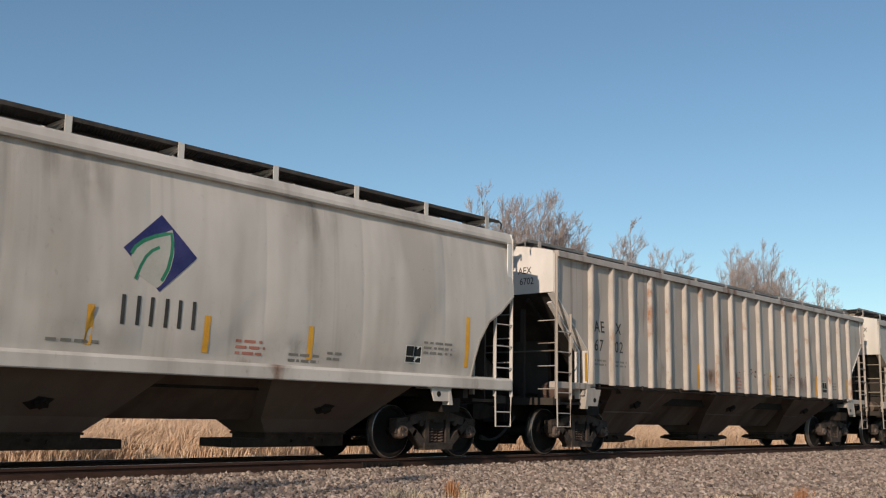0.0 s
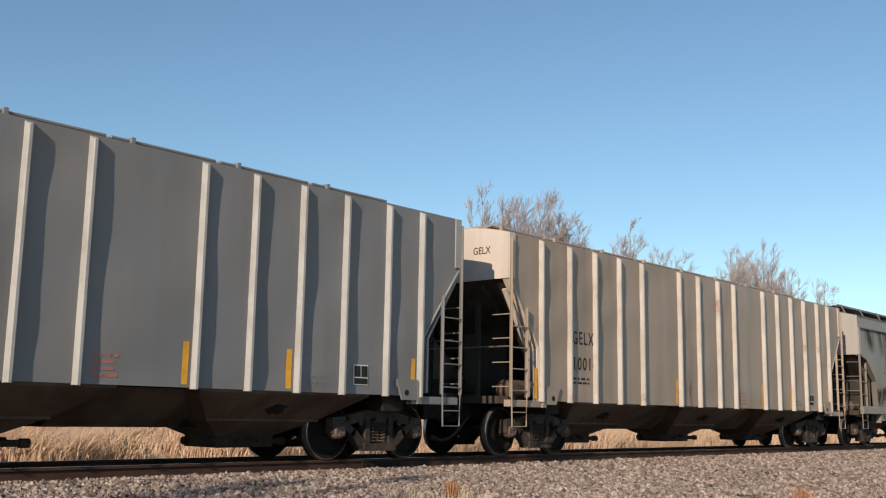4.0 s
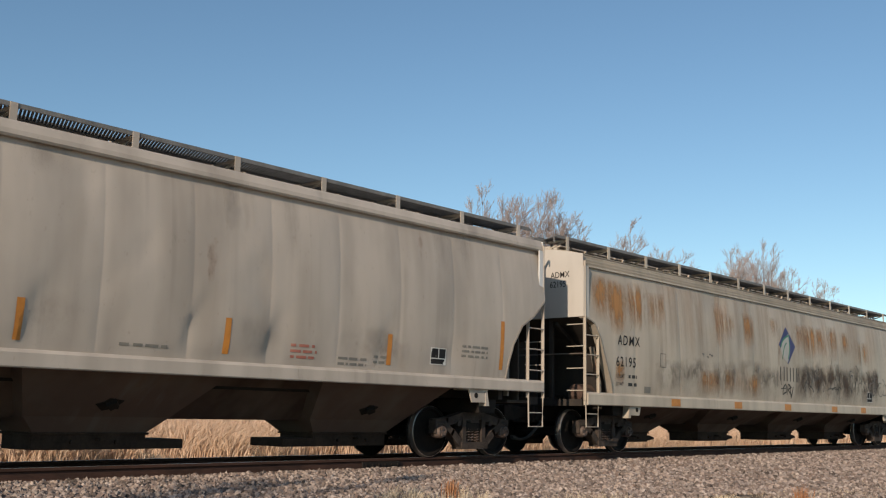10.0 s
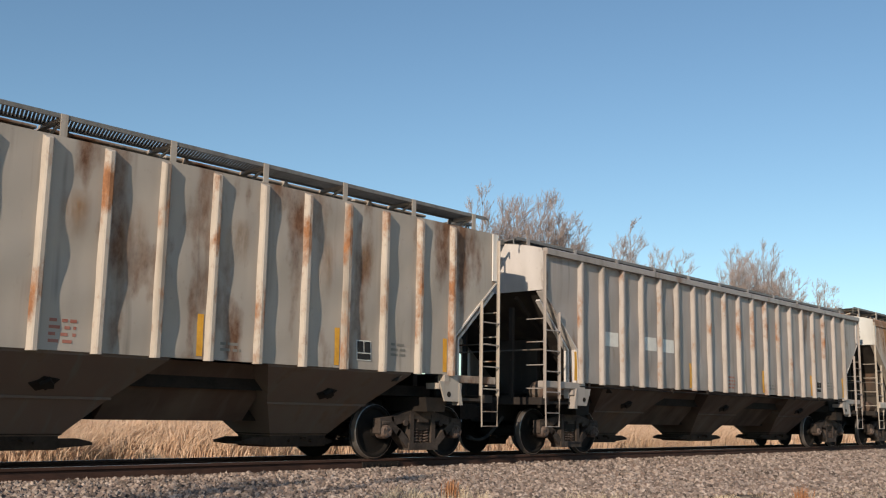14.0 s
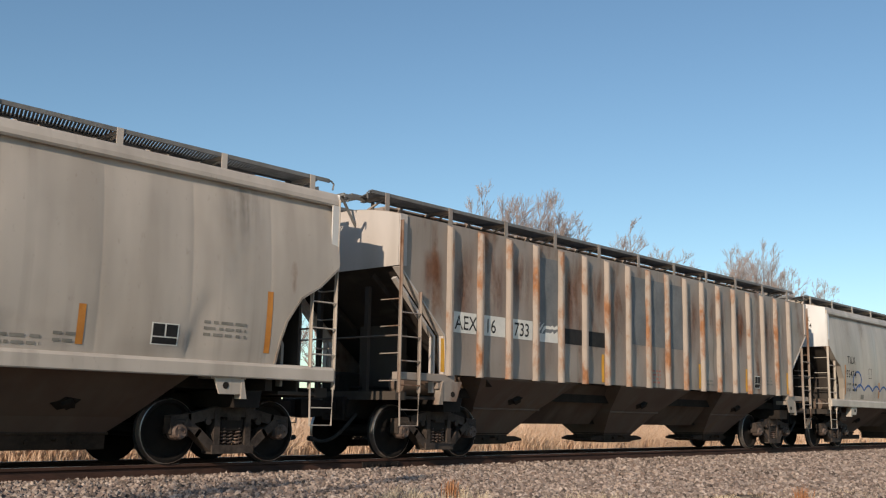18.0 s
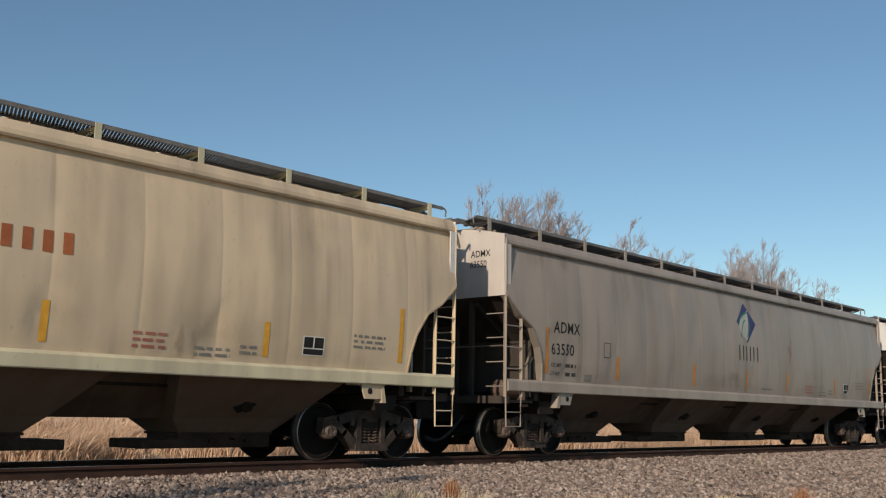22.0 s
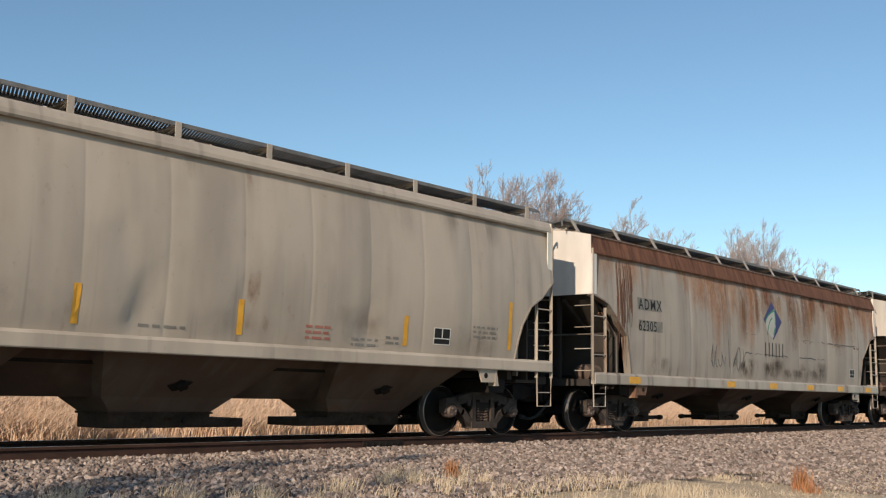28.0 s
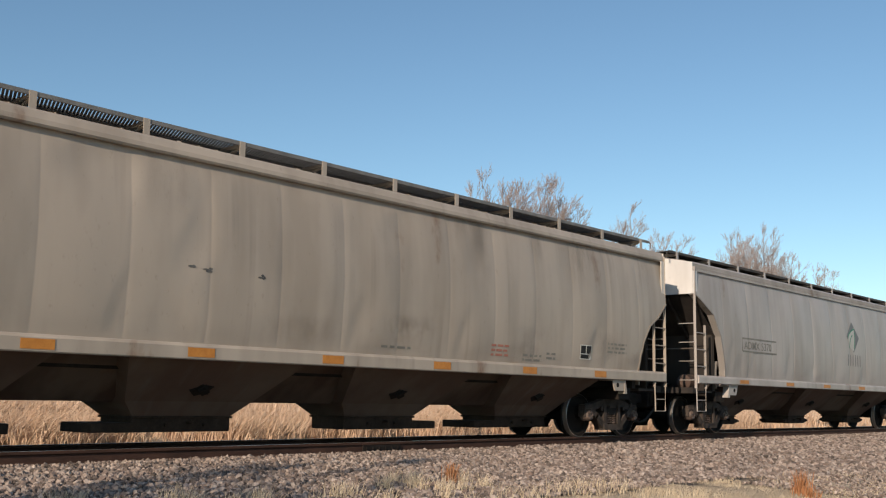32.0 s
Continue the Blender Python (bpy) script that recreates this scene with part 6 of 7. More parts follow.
    stain(*c, [(0.80, 0.40, 2.4, 3.6, 0.95)] + [(1.28 + 0.839 * k + 0.42, 0.24, 2.1 + 0.35 * (k % 3), 3.5, 0.50 + 0.1 * (k % 3)) for k in (2, 4, 6, 8, 9, 11, 13, 14)], M_OCHRE, "orange rust on the flats")
    finish_ribbed(*c)
    c = car(15, "RC", (0.36, 0.355, 0.345), 0.2, "dull grey ribbed covered hopper car with white number patches", 4.26)
    c15, K, seed = c
    for i in (1, 3, 4):
        decal(c15, "number_patch", patch(K, seed, rib_places(K)[i] + 0.12, rib_places(K)[i + 1] - 0.12, 2.25, 2.55, 0.012), M_WHITE, "white painted number patch")
    finish_ribbed(*c)
    # car 16: rust-washed upper half
    c = car(16, "C3", (0.52, 0.50, 0.43), 0.26, "grey covered hopper car washed with orange rust above", 4.50, True)
    marks(*c, "CEFX", "13625", 1.62, 2.50, 0.30)
    letters(*c, "LD LMT 224400 LB", 1.55, 1.78, 0.09, M_BLACK, 0.9)
    letters(*c, "LT WT 61600 LB", 1.58, 1.60, 0.09, M_BLACK, 0.9)
    for x, w in ((1.55, 0.85), (4.6, 0.55), (6.3, 0.5), (9.45, 0.62), (11.26, 0.42), (13.95, 0.9)):
        sill_stripe(c[0], c[1], x, w, M_ORANGE)
    decal(c[0], "graffiti_ground", patch(c[1], c[2], 14.95, 16.58, 3.32, 3.84, 0.012), M_SPRAY, "black spray-painted panel")
    tag(*c, 15.1, 16.4, 3.42, 3.74, M_WHITE, 4, 0.06, 31)
    bubble(*c, 14.78, 15.4, 1.55, 1.92, M_TEAL, 3, 0.03, 32)
    scrawl(*c, 3.0, 3.3, 1.85, 2.05, M_FADED, 1, 0.02, 33)
    cots(*c, 13.25, 1.60, 0.40, 0.29)
    stain(*c, [(0.9 + 1.42 * k, 0.85, 2.65 - 0.2 * (k % 3), 3.90, 1.35 + 0.2 * (k % 2)) for k in range(11)], M_OCHRE, "orange rust wash under the roof edge")
    creases(*c, 2.72, ((11.5, 12.45), (12.8, 13.9), (14.1, 14.9)), 9)
    data_lines(*c, 14.1, 1.85, 3, 0.6)
    # car 17
    c = car(17, "C3", (0.184, 0.158, 0.133), 0.18, "brown-grey covered hopper car with a dark diamond emblem", solid=True)
    marks(*c, "ADMX", "52180", 1.71, 2.39, 0.22, M_BLACK)
    car17, K, seed = c
    decal(car17, "emblem_edge", slices(K, seed, 2.08, 3.55, lambda f: 7.80 - 0.60 * (1 - abs(2 * f - 1)), lambda f: 7.80 + 0.60 * (1 - abs(2 * f - 1)), 0.010), M_WHITE)
    decal(car17, "emblem", slices(K, seed, 2.14, 3.49, lambda f: 7.80 - 0.55 * (1 - abs(2 * f - 1)), lambda f: 7.80 + 0.55 * (1 - abs(2 * f - 1)), 0.014), M_BLACK, "black diamond emblem edged in white")
    for dx, dz in ((0, 0.17), (0, -0.17), (-0.15, 0), (0.15, 0)):
        decal(car17, "emblem_petal", slices(K, seed, 2.70 + dz, 2.92 + dz, lambda f, d=dx: 7.80 + d - 0.10 * (1 - abs(2 * f - 1)), lambda f, d=dx: 7.80 + d + 0.10 * (1 - abs(2 * f - 1)), 0.018), M_WHITE)
    for i in range(6):
        u = 8.70 + (i // 2) * 0.54 + (i % 2) * 0.26
        decal(car17, "wordmark_bar", patch(K, seed, u, u + 0.07, 2.60, 2.97, 0.012), M_PALE, "faded plain bar of a wordmark")
    finish_round(*c, xs=(1.02, 3.0, 4.8, 13.08, 15.62), panel=13.28)
    flecks(*c, 13.0, 13.7, 2.45, 12, 110)
    flecks(*c, 14.1, 15.4, 2.44, 26, 111)
    flecks(*c, 4.0, 6.0, 2.40, 20, 112)
    stain(*c, [(1.0 + 1.1 * k, 0.45, 1.5 + 0.3 * (k % 3), 3.9, 0.55) for k in range(14)], M_UMBER, "brown weather streaks")
    # car 18
    c = car(18, "A3", (0.532, 0.522, 0.475), 0.03, "off-white curved-side covered hopper car, plain sides")
    marks(*c, "TILX", "55444", 1.40, 2.54)
    finish_round(*c, M_ORANGE)
    # car 19: brown-streaked ribbed, number on white and dark patches
    c = car(19, "R", (0.30, 0.275, 0.245), 0.33, "brown-streaked ribbed covered hopper car with dark paint patches")
    car19, K, seed = c
    ribs = rib_places(K)
    for i, t in ((0, "AEX"), (1, "16"), (2, "733"), (3, "")):
        decal(car19, "number_patch", patch(K, seed, ribs[i] + 0.09, ribs[i + 1] - 0.09, 2.19, 2.56, 0.010), M_WHITE, "white painted number patch")
        if t:
            letters(*c, t, ribs[i] + 0.16, 2.25, 0.25, M_BLACK, 0.9)
    for i in (4, 5):
        decal(car19, "dark_patch", patch(K, seed, ribs[i] + 0.09, ribs[i + 1] - 0.09, 2.20, 2.51, 0.010), M_BLACK, "dark painted patch")
    for i in (7, 8, 9, 3):
        decal(car19, "grey_patch", patch(K, seed, ribs[i] + 0.09, ribs[i + 1] - 0.09, 2.35, 3.85, 0.010), M_GREYPATCH, "blue-grey painted-over patch")
    stain(*c, [(0.85, 0.35, 2.6, 3.6, 0.8)] + [(1.28 + 0.839 * k + 0.42, 0.38, 1.5 + 0.5 * (k % 3), 3.9, 0.62 + 0.1 * (k % 3)) for k in range(17)], M_UMBER, "brown rust streaks on the flats")
    finish_ribbed(*c)
    # car 20: long blue wave
    c = car(20, "A3", (0.54, 0.53, 0.47), 0.03, "off-white curved-side covered hopper car with a long blue wave")
    marks(*c, "TILX", "55474", 1.40, 2.54)
    finish_round(*c, M_ORANGE)
    pts = []
    for i in range(200):
        f = i / 199
        if f < 0.12:
            a = f / 0.12 * 5.6
            pts.append((2.20 + 0.32 * math.cos(a - 1.2) * (1 - 0.5 * f), 2.10 + 0.28 * math.sin(a - 1.2) - 1.2 * f))
        else:
            u = (f - 0.12) / 0.88
            pts.append((2.05 + u * 9.4, 1.74 + 0.17 * abs(math.sin(u * 42)) * (1 - 0.3 * u) + 0.03 * u))
    decal(c[0], "graffiti", ribbon(c[1], c[2], pts, 0.06), M_BLUE, "long wavy blue spray line")
    tag(*c, 11.7, 14.2, 1.75, 2.15, M_BLUE, 7, 0.04, 41)
    # car 21
    c = car(21, "A4", (0.66, 0.65, 0.58), 0.05, "off-white curved-side covered hopper car with black scrawls")
    marks(*c, "TILX", "649838")
    finish_round(*c)
    tag(*c, 2.92, 3.65, 1.70, 2.02, M_FADED, 4, 0.035, 211)
    tag(*c, 4.0, 5.2, 1.62, 2.18, M_BLACK, 5, 0.042, 212)
    tag(*c, 7.38, 7.80, 1.66, 1.88, M_BLACK, 3, 0.030, 213)
    bubble(*c, 7.9, 10.5, 1.50, 2.20, M_CHAR, 5, 0.032, 214)
    bubble(*c, 10.6, 11.3, 1.66, 1.95, M_FADED, 3, 0.025, 215)
    bubble(*c, 11.5, 12.7, 1.56, 2.05, M_CHAR, 2, 0.035, 216)
    tag(*c, 13.0, 13.8, 1.6, 2.0, M_FADED, 3, 0.03, 217)
    tag(*c, 17.1, 17.85, 1.80, 2.30, M_BLACK, 4, 0.032, 218)
    stain(*c, [(16.4, 0.5, 2.5, 3.95, 1.3), (15.7, 0.35, 2.9, 3.95, 1.1)], M_SOOT, "dark drip stains from the roof edge")
    flecks(*c, 3.7, 5.2, 2.32, 16, 219, M_SPRAY)
    # car 22: yellowish
    c = car(22, "A4", (0.82, 0.713, 0.494), 0.05, "yellowish cream curved-side covered hopper car with an amber ring emblem")
    marks(*c, "TILX", "641678")
    sunburst(*c)
    finish_round(*c)
    # car 23
    c = car(23, "A4", (0.357, 0.336, 0.293), 0.06, "grey-brown curved-side covered hopper car with a leaf emblem")
    marks(*c, "ADMX", "63550")
    leaf_logo(*c, 9.98, 3.24)
    finish_round(*c, M_ORANGE)
    # car 24: heavily rusted
    c = car(24, "R", (0.734, 0.714, 0.632), 0.34, "pale ribbed covered hopper car with heavy brown rust", 4.36, ribs=(0.62, 0.55, 0.46, 0.52))
    K, ribs = c[1], rib_places(c[1])
    for i in (1, 2):
        decal(c[0], "number_patch", patch(K, c[2], ribs[i] + 0.09, ribs[i + 1] - 0.09, 2.05, 2.98, 0.012), M_PALE, "pale painted number patch")
    ribbed_marks(*c, "AEX", "16717", 2.62, 0.24, drop=0.40)
    stain(*c, [(0.7, 0.5, 2.5, 3.9, 1.2)] + [(ribs[k] + 0.44, 0.44, 2.2 + 0.22 * (k % 4), 3.82 - 0.10 * (k % 2), 1.9 + 0.2 * (k % 3)) for k in range(len(ribs) - 1)], M_UMBER, "dark rust over the flats")
    finish_ribbed(*c)
    # car 25
    c = car(25, "A4", (0.484, 0.474, 0.419), 0.14, "grey curved-side covered hopper car with dark drip stains")
    marks(*c, "TILX", "650255")
    letters(*c, "DO NOT HAMMER", 9.25, 2.17, 0.085, M_CHAR, 0.85, 1.12)
    bubble(*c, 2.9, 3.6, 1.62, 2.15, M_FADED, 2, 0.025, 51)
    stain(*c, [(x, w * 1.3, z, 3.95, 1.1) for x, w, z in ((5.6, 0.3, 2.9), (8.8, 0.4, 2.7), (11.0, 0.35, 2.6), (13.6, 0.3, 2.3), (14.3, 0.4, 2.4), (15.2, 0.3, 2.6), (16.0, 0.3, 2.7))], M_SOOT, "dark drip stains from the roof edge")
    finish_round(*c)
    # car 26
    c = car(26, "RC", (0.442, 0.425, 0.399), 0.16, "pale grey ribbed covered hopper car with rusty rib edges", 4.36)
    ribbed_marks(*c, "SANW", "827062", 2.60, 0.26, drop=0.60)
    finish_ribbed(*c)
    # car 27: beige at the end, brown with rust from the third flat on
    c = car(27, "RC", (0.34, 0.29, 0.21), 0.34, "rust-brown ribbed covered hopper car with patched numbers", 4.30, ribs=(0.28, 0.20, 0.135, 0.42), ends=(0.42, 0.29, 0.18))
    c27, K, seed = c
    ribs = rib_places(K)
    for i, z0, z1 in ((0, 2.33, 3.18), (1, 2.33, 3.12), (2, 2.02, 3.05), (2, 1.46, 1.95), (3, 2.0, 3.05)):
        decal(c27, "grey_patch", patch(K, seed, ribs[i] + 0.10, ribs[i + 1] - 0.10, z0, z1, 0.016), M_GREYPATCH, "blue-grey painted-over patch")
    for text, i, du, z, h in (("IN", 0, 0.30, 2.63, 0.24), ("TX", 1, 0.20, 2.63, 0.24), ("472", 0, 0.16, 2.31, 0.24), ("162", 1, 0.12, 2.31, 0.24)):
        letters(*c, text, ribs[i] + du, z, h, M_BLACK, 0.95, 1.15)
    for i in (0, 1):
        data_lines(*c, ribs[i] + 0.18, 2.02, 5, 0.42, M_FADED, 0.10, 0.055)
    decal(c27, "number_patch", lambda bm: box(bm, -0.0185, -0.014, -1.27, -0.56, 3.33, 3.84), M_WHITE, "white painted number patch on the end")
    letters(*c, "INTX", -0.70, 3.63, 0.14, M_BLACK, 0.9, 1.0, True)
    letters(*c, "472162", -0.64, 3.40, 0.14, M_BLACK, 0.85, 1.0, True)
    stain(*c, [(ribs[k] + 0.4, 0.46, 1.46, 3.9, 2.2 - 0.5 * (k % 4 == 1) - 0.7 * (k > 13)) for k in range(2, 18)], M_UMBER, "dark rust over the flats")
    stain(*c, [(ribs[k] + 0.4, 0.40, 3.2 - 0.3 * (k % 3), 3.93, 1.6) for k in range(0, 18)] + [(ribs[k] + 0.4, 0.45, 1.46, 3.6, 1.2 + 0.3 * (k % 3)) for k in range(4, 14)], M_SMUT, "dark grime over the rust", 0.005)
    stain(*c, [(0.7, 0.5, 3.3, 3.9, 1.3), (ribs[0] + 0.4, 0.4, 1.46, 2.0, 1.4), (ribs[1] + 0.4, 0.4, 1.46, 1.9, 1.2)], M_UMBER, "brown rust along the edges", 0.005)
    finish_ribbed(*c)
    # car 28
    c = car(28, "A4", (0.50, 0.47, 0.39), 0.08, "beige curved-side covered hopper car with graffiti")
    marks(*c, "TILX", "642044")
    scrawl(*c, 3.6, 7.2, 1.6, 2.2, M_SPRAY, 6, 0.04, 61)
    finish_round(*c)
    # car 29: rusted eave and dents
    c = car(29, "F", (0.44, 0.42, 0.36), 0.30, "dented off-white covered hopper car with a rusted roof edge", 4.46, True, eave=(0.10, 0.042, 0.026))
    car29, K, seed = c
    decal(car29, "grey_patch", patch(K, seed, 1.75, 2.75, 2.68, 2.95, 0.008), M_FADED)
    decal(car29, "grey_patch", patch(K, seed, 1.80, 2.80, 2.22, 2.46, 0.008), M_FADED)
    letters(*c, "ADMX", 1.80, 2.70, 0.24, M_BLACK, 0.9, 1.2)
    letters(*c, "62305", 1.80, 2.23, 0.22, M_BLACK, 0.9, 1.1)
    rust_run(*c, 1.15, 0.22, 1.45, 3.68, 1)
    rust_run(*c, 1.48, 0.10, 2.2, 3.70, 2)
    leaf_logo(*c, 8.70, 2.88)
    creases(*c, 2.45, ((6.9, 7.6), (10.3, 11.4), (12.0, 14.6)), 7)
    creases(*c, 1.95, ((7.0, 9.6), (10.4, 12.2)), 8)
    stain(*c, [(7.0 + 0.75 * k, 0.28 + 0.1 * (k % 3), 2.0 + 0.45 * (k % 4), 3.72, 1.0) for k in range(12)], M_UMBER, "dark rust runs from the roof edge")
    stain(*c, [(6.8 + 1.1 * k, 0.5, 2.1 + 0.3 * (k % 3), 3.6, 0.6) for k in range(8)], M_OCHRE, "orange rust wash", 0.0045)
    splash(*c, 10, 29, 0.9)
    flecks(*c, 10.0, 15.0, 2.42, 30, 113)
    for x in (1.35, 5.9, 8.36, 10.81, 13.07, 15.40):
        sill_stripe(car29, K, x, 0.45)
    scrawl(*c, 5.1, 7.0, 1.45, 2.15, M_SPRAY, 5, 0.035, 71)
    cots(*c, 14.15, 1.48, 0.40, 0.26)
    # car 30
    c = car(30, "A4", (0.307, 0.284, 0.233), 0.06, "beige-brown curved-side covered hopper car with a leaf emblem")
    marks(*c, "ADMX", "63305")
    leaf_logo(*c, 9.98, 3.24)
    finish_round(*c, M_ORANGE)
    bubble(*c, 13.8, 14.5, 1.55, 2.0, M_BLUE, 2, 0.03, 81)
    tag(*c, 14.9, 15.3, 1.6, 2.05, M_BLUE, 2, 0.022, 82)
    flecks(*c, 13.2, 13.9, 2.1, 9, 114, M_SPRAY)
    # car 31
    c = car(31, "A4", (0.594, 0.583, 0.529), 0.10, "off-white curved-side covered hopper car with warning words")
    marks(*c, "TILX", "650215")
    letters(*c, "DO NOT HAMMER ON CAR", 9.24, 2.13, 0.085, M_BLACK, 0.82, 1.12)
    stain(*c, [(14.10, 0.12, 1.45, 3.9, 1.7), (14.28, 0.08, 1.5, 3.7, 1.4)], M_UMBER, "brown rust run down a weld")
    finish_round(*c)
    # car 32
    c = car(32, "A4", (0.432, 0.405, 0.347), 0.05, "beige-grey curved-side covered hopper car with sill reflectors")
    marks(*c, "CITX", "702061", 1.47, 2.42)
    flecks(*c, 7.1, 7.5, 2.45, 8, 115, M_SPRAY)
    flecks(*c, 8.25, 8.4, 2.46, 4, 116, M_SPRAY)
    finish_round(*c, xs=())
    for x in (2.0, 4.87, 7.18, 9.57, 12.07, 14.55, 16.96):
        sill_stripe(c[0], c[1], x, 0.43, M_ORANGE)
    # car 33
    c = car(33, "D3", (0.45, 0.45, 0.441), 0.04, "grey covered hopper car with a faded dark emblem", 4.40, solid=True)
    decal(c[0], "number_patch", ribbon(c[1], c[2], [(2.4, 2.09), (4.45, 2.09), (4.45, 2.42), (2.4, 2.42), (2.4, 2.09)], 0.04), M_FADED)
    letters(*c, "ADMX 5370", 2.5, 2.15, 0.20, M_FADED, 1.1)
    leaf_logo(*c, 10.1, 2.87, 0.92, True)
    for x in (2.2, 5.0, 7.6, 10.4, 13.2):
        sill_stripe(c[0], c[1], x, 0.5, M_ORANGE)


def sunburst(car, K, seed, x=7.80, z=2.87):
    """An amber ring emblem beside two rows of plain bars."""
    for r0, r1, mat in ((0.44, 0.27, M_GOLD), (0.25, 0.21, M_PALE)):
        pts = [(x + (r0 + r1) / 2 * math.cos(a * math.tau / 30), z + (r0 + r1) / 2 * math.sin(a * math.tau / 30)) for a in range(31)]
        decal(car, "emblem", ribbon(K, seed, pts, (r0 - r1) * 1.15, 0.012), mat, "amber double ring emblem")
    decal(car, "emblem_core", slices(K, seed, z - 0.13, z + 0.13, lambda f: x - 0.13 * math.sqrt(max(0, 1 - (2 * f - 1) ** 2)), lambda f: x + 0.13 * math.sqrt(max(0, 1 - (2 * f - 1) ** 2)), 0.014, 8), M_RUSTRED)
    for i in range(13):
        u = 8.50 + i * 0.37 if i < 7 else 11.28 + (i - 7) * 0.26
        h = (0.44 if i in (0, 4) else 0.31) if i < 7 else 0.27
        w = 0.20 if i < 7 else 0.13
        decal(car, "wordmark_bar", patch(K, seed, u, u + w, 2.61, 2.61 + h, 0.012), M_BRICK, "plain amber bar of a wordmark")


build_train()


# ---- trees, grass and stones ----
def bare_tree(name, x, y, h, seed, label, wide=2.4, lean=0.12, leaders=8, trunk=0.45, least=0.0075, fine=1.0):
    """A trunk that fans out into upright leaders, each feathered with branches and wind-combed twigs."""
    rr = random.Random(seed)
    tree = tagged(new(name), label, "tree")
    tree.matrix_basis = pose(x, y, ground_z(y) - 0.15)
    wood, twig = ([], []), ([], [])

    def limb(target, a, b, ra, rb, n):
        vs, fs = target
        d = (b - a).normalized()
        u = Vector((0, 0, 1)) if abs(d.z) < 0.9 else Vector((1, 0, 0))
        s = d.cross(u).normalized()
        u = s.cross(d)
        k = len(vs)
        for p, r in ((a, ra), (b, rb)):
            for i in range(n):
                t = i * math.tau / n
                vs.append(p + (s * math.cos(t) + u * math.sin(t)) * r)
        for i in range(n):
            fs.append((k + i, k + (i + 1) % n, k + n + (i + 1) % n, k + n + i))

    def turned(d, angle, spin):
        side = d.orthogonal().normalized()
        side.rotate(Matrix.Rotation(spin, 3, d))
        return (d * math.cos(angle) + side * math.sin(angle)).normalized()

    def shoot(p, d, length, r, depth):
        steps = 4 if depth == 1 else 3 if depth == 2 else 2
        for i in range(steps):
            d = (d + Vector((rr.uniform(-0.14, 0.14) + lean * 0.9, rr.uniform(-0.14, 0.14), 0.10))).normalized()
            q = p + d * (length / steps)
            limb(twig, p, q, max(r, least), max(r * 0.8, least * 0.8), 3)
            p, r = q, r * 0.8
            if depth < 3 and (i > 0 or depth == 2):
                for _ in range(2 if rr.random() < fine else 1):
                    shoot(p, turned(d, rr.uniform(0.30, 0.62), rr.uniform(0, math.tau)), length * rr.uniform(0.32, 0.55), r * 0.6, depth + 1)

    foot = Vector((0, 0, h * trunk))
    limb(wood, Vector((0, 0, 0)), foot, h * 0.017, h * 0.013, 7)
    for i in range(leaders):
        a = math.tau * (i * 0.382 + rr.uniform(-0.04, 0.04))
        out = math.sqrt((i + 0.3) / leaders)
        tip = Vector((wide * out * math.cos(a) + lean * 2.0, wide * out * math.sin(a), h * (1.0 - 0.36 * out * out - rr.uniform(0, 0.08))))
        bow = foot + Vector((tip.x * 0.42, tip.y * 0.42, (tip.z - foot.z) * 0.34))
        n = 9
        pts = [foot * (1 - f) ** 2 + bow * (2 * f * (1 - f)) + tip * f * f + Vector((rr.uniform(-0.07, 0.07), rr.uniform(-0.07, 0.07), 0)) * min(1.0, 3 * f) for f in (k / n for k in range(n + 1))]
        for k in range(n):
            ra, rb = (max(least * 1.3, h * 0.0075 * (1 - 0.93 * f / n)) for f in (k, k + 1))
            limb(wood, pts[k], pts[k + 1], ra, rb, 4)
            if k > 1:
                d = (pts[k + 1] - pts[k]).normalized()
                for _ in range(2 if k % 2 else 3):
                    shoot(pts[k + 1], turned(d, rr.uniform(0.35, 0.80), rr.uniform(0, math.tau)), h * (0.05 + 0.085 * (1 - k / n)) * rr.uniform(0.7, 1.3), h * 0.0016, 1)
        shoot(tip, (pts[-1] - pts[-2]).normalized(), h * 0.06, h * 0.0012, 1)
    for (vs, fs), nm, mat in ((wood, "trunk", M_BARK), (twig, "crown", M_TWIG)):
        me = bpy.data.meshes.new(nm)
        me.from_pydata(vs, [], fs)
        me.materials.append(mat)
        part(nm, me, tree, "grey-brown bare twigs" if nm == "crown" else "")
    return tree


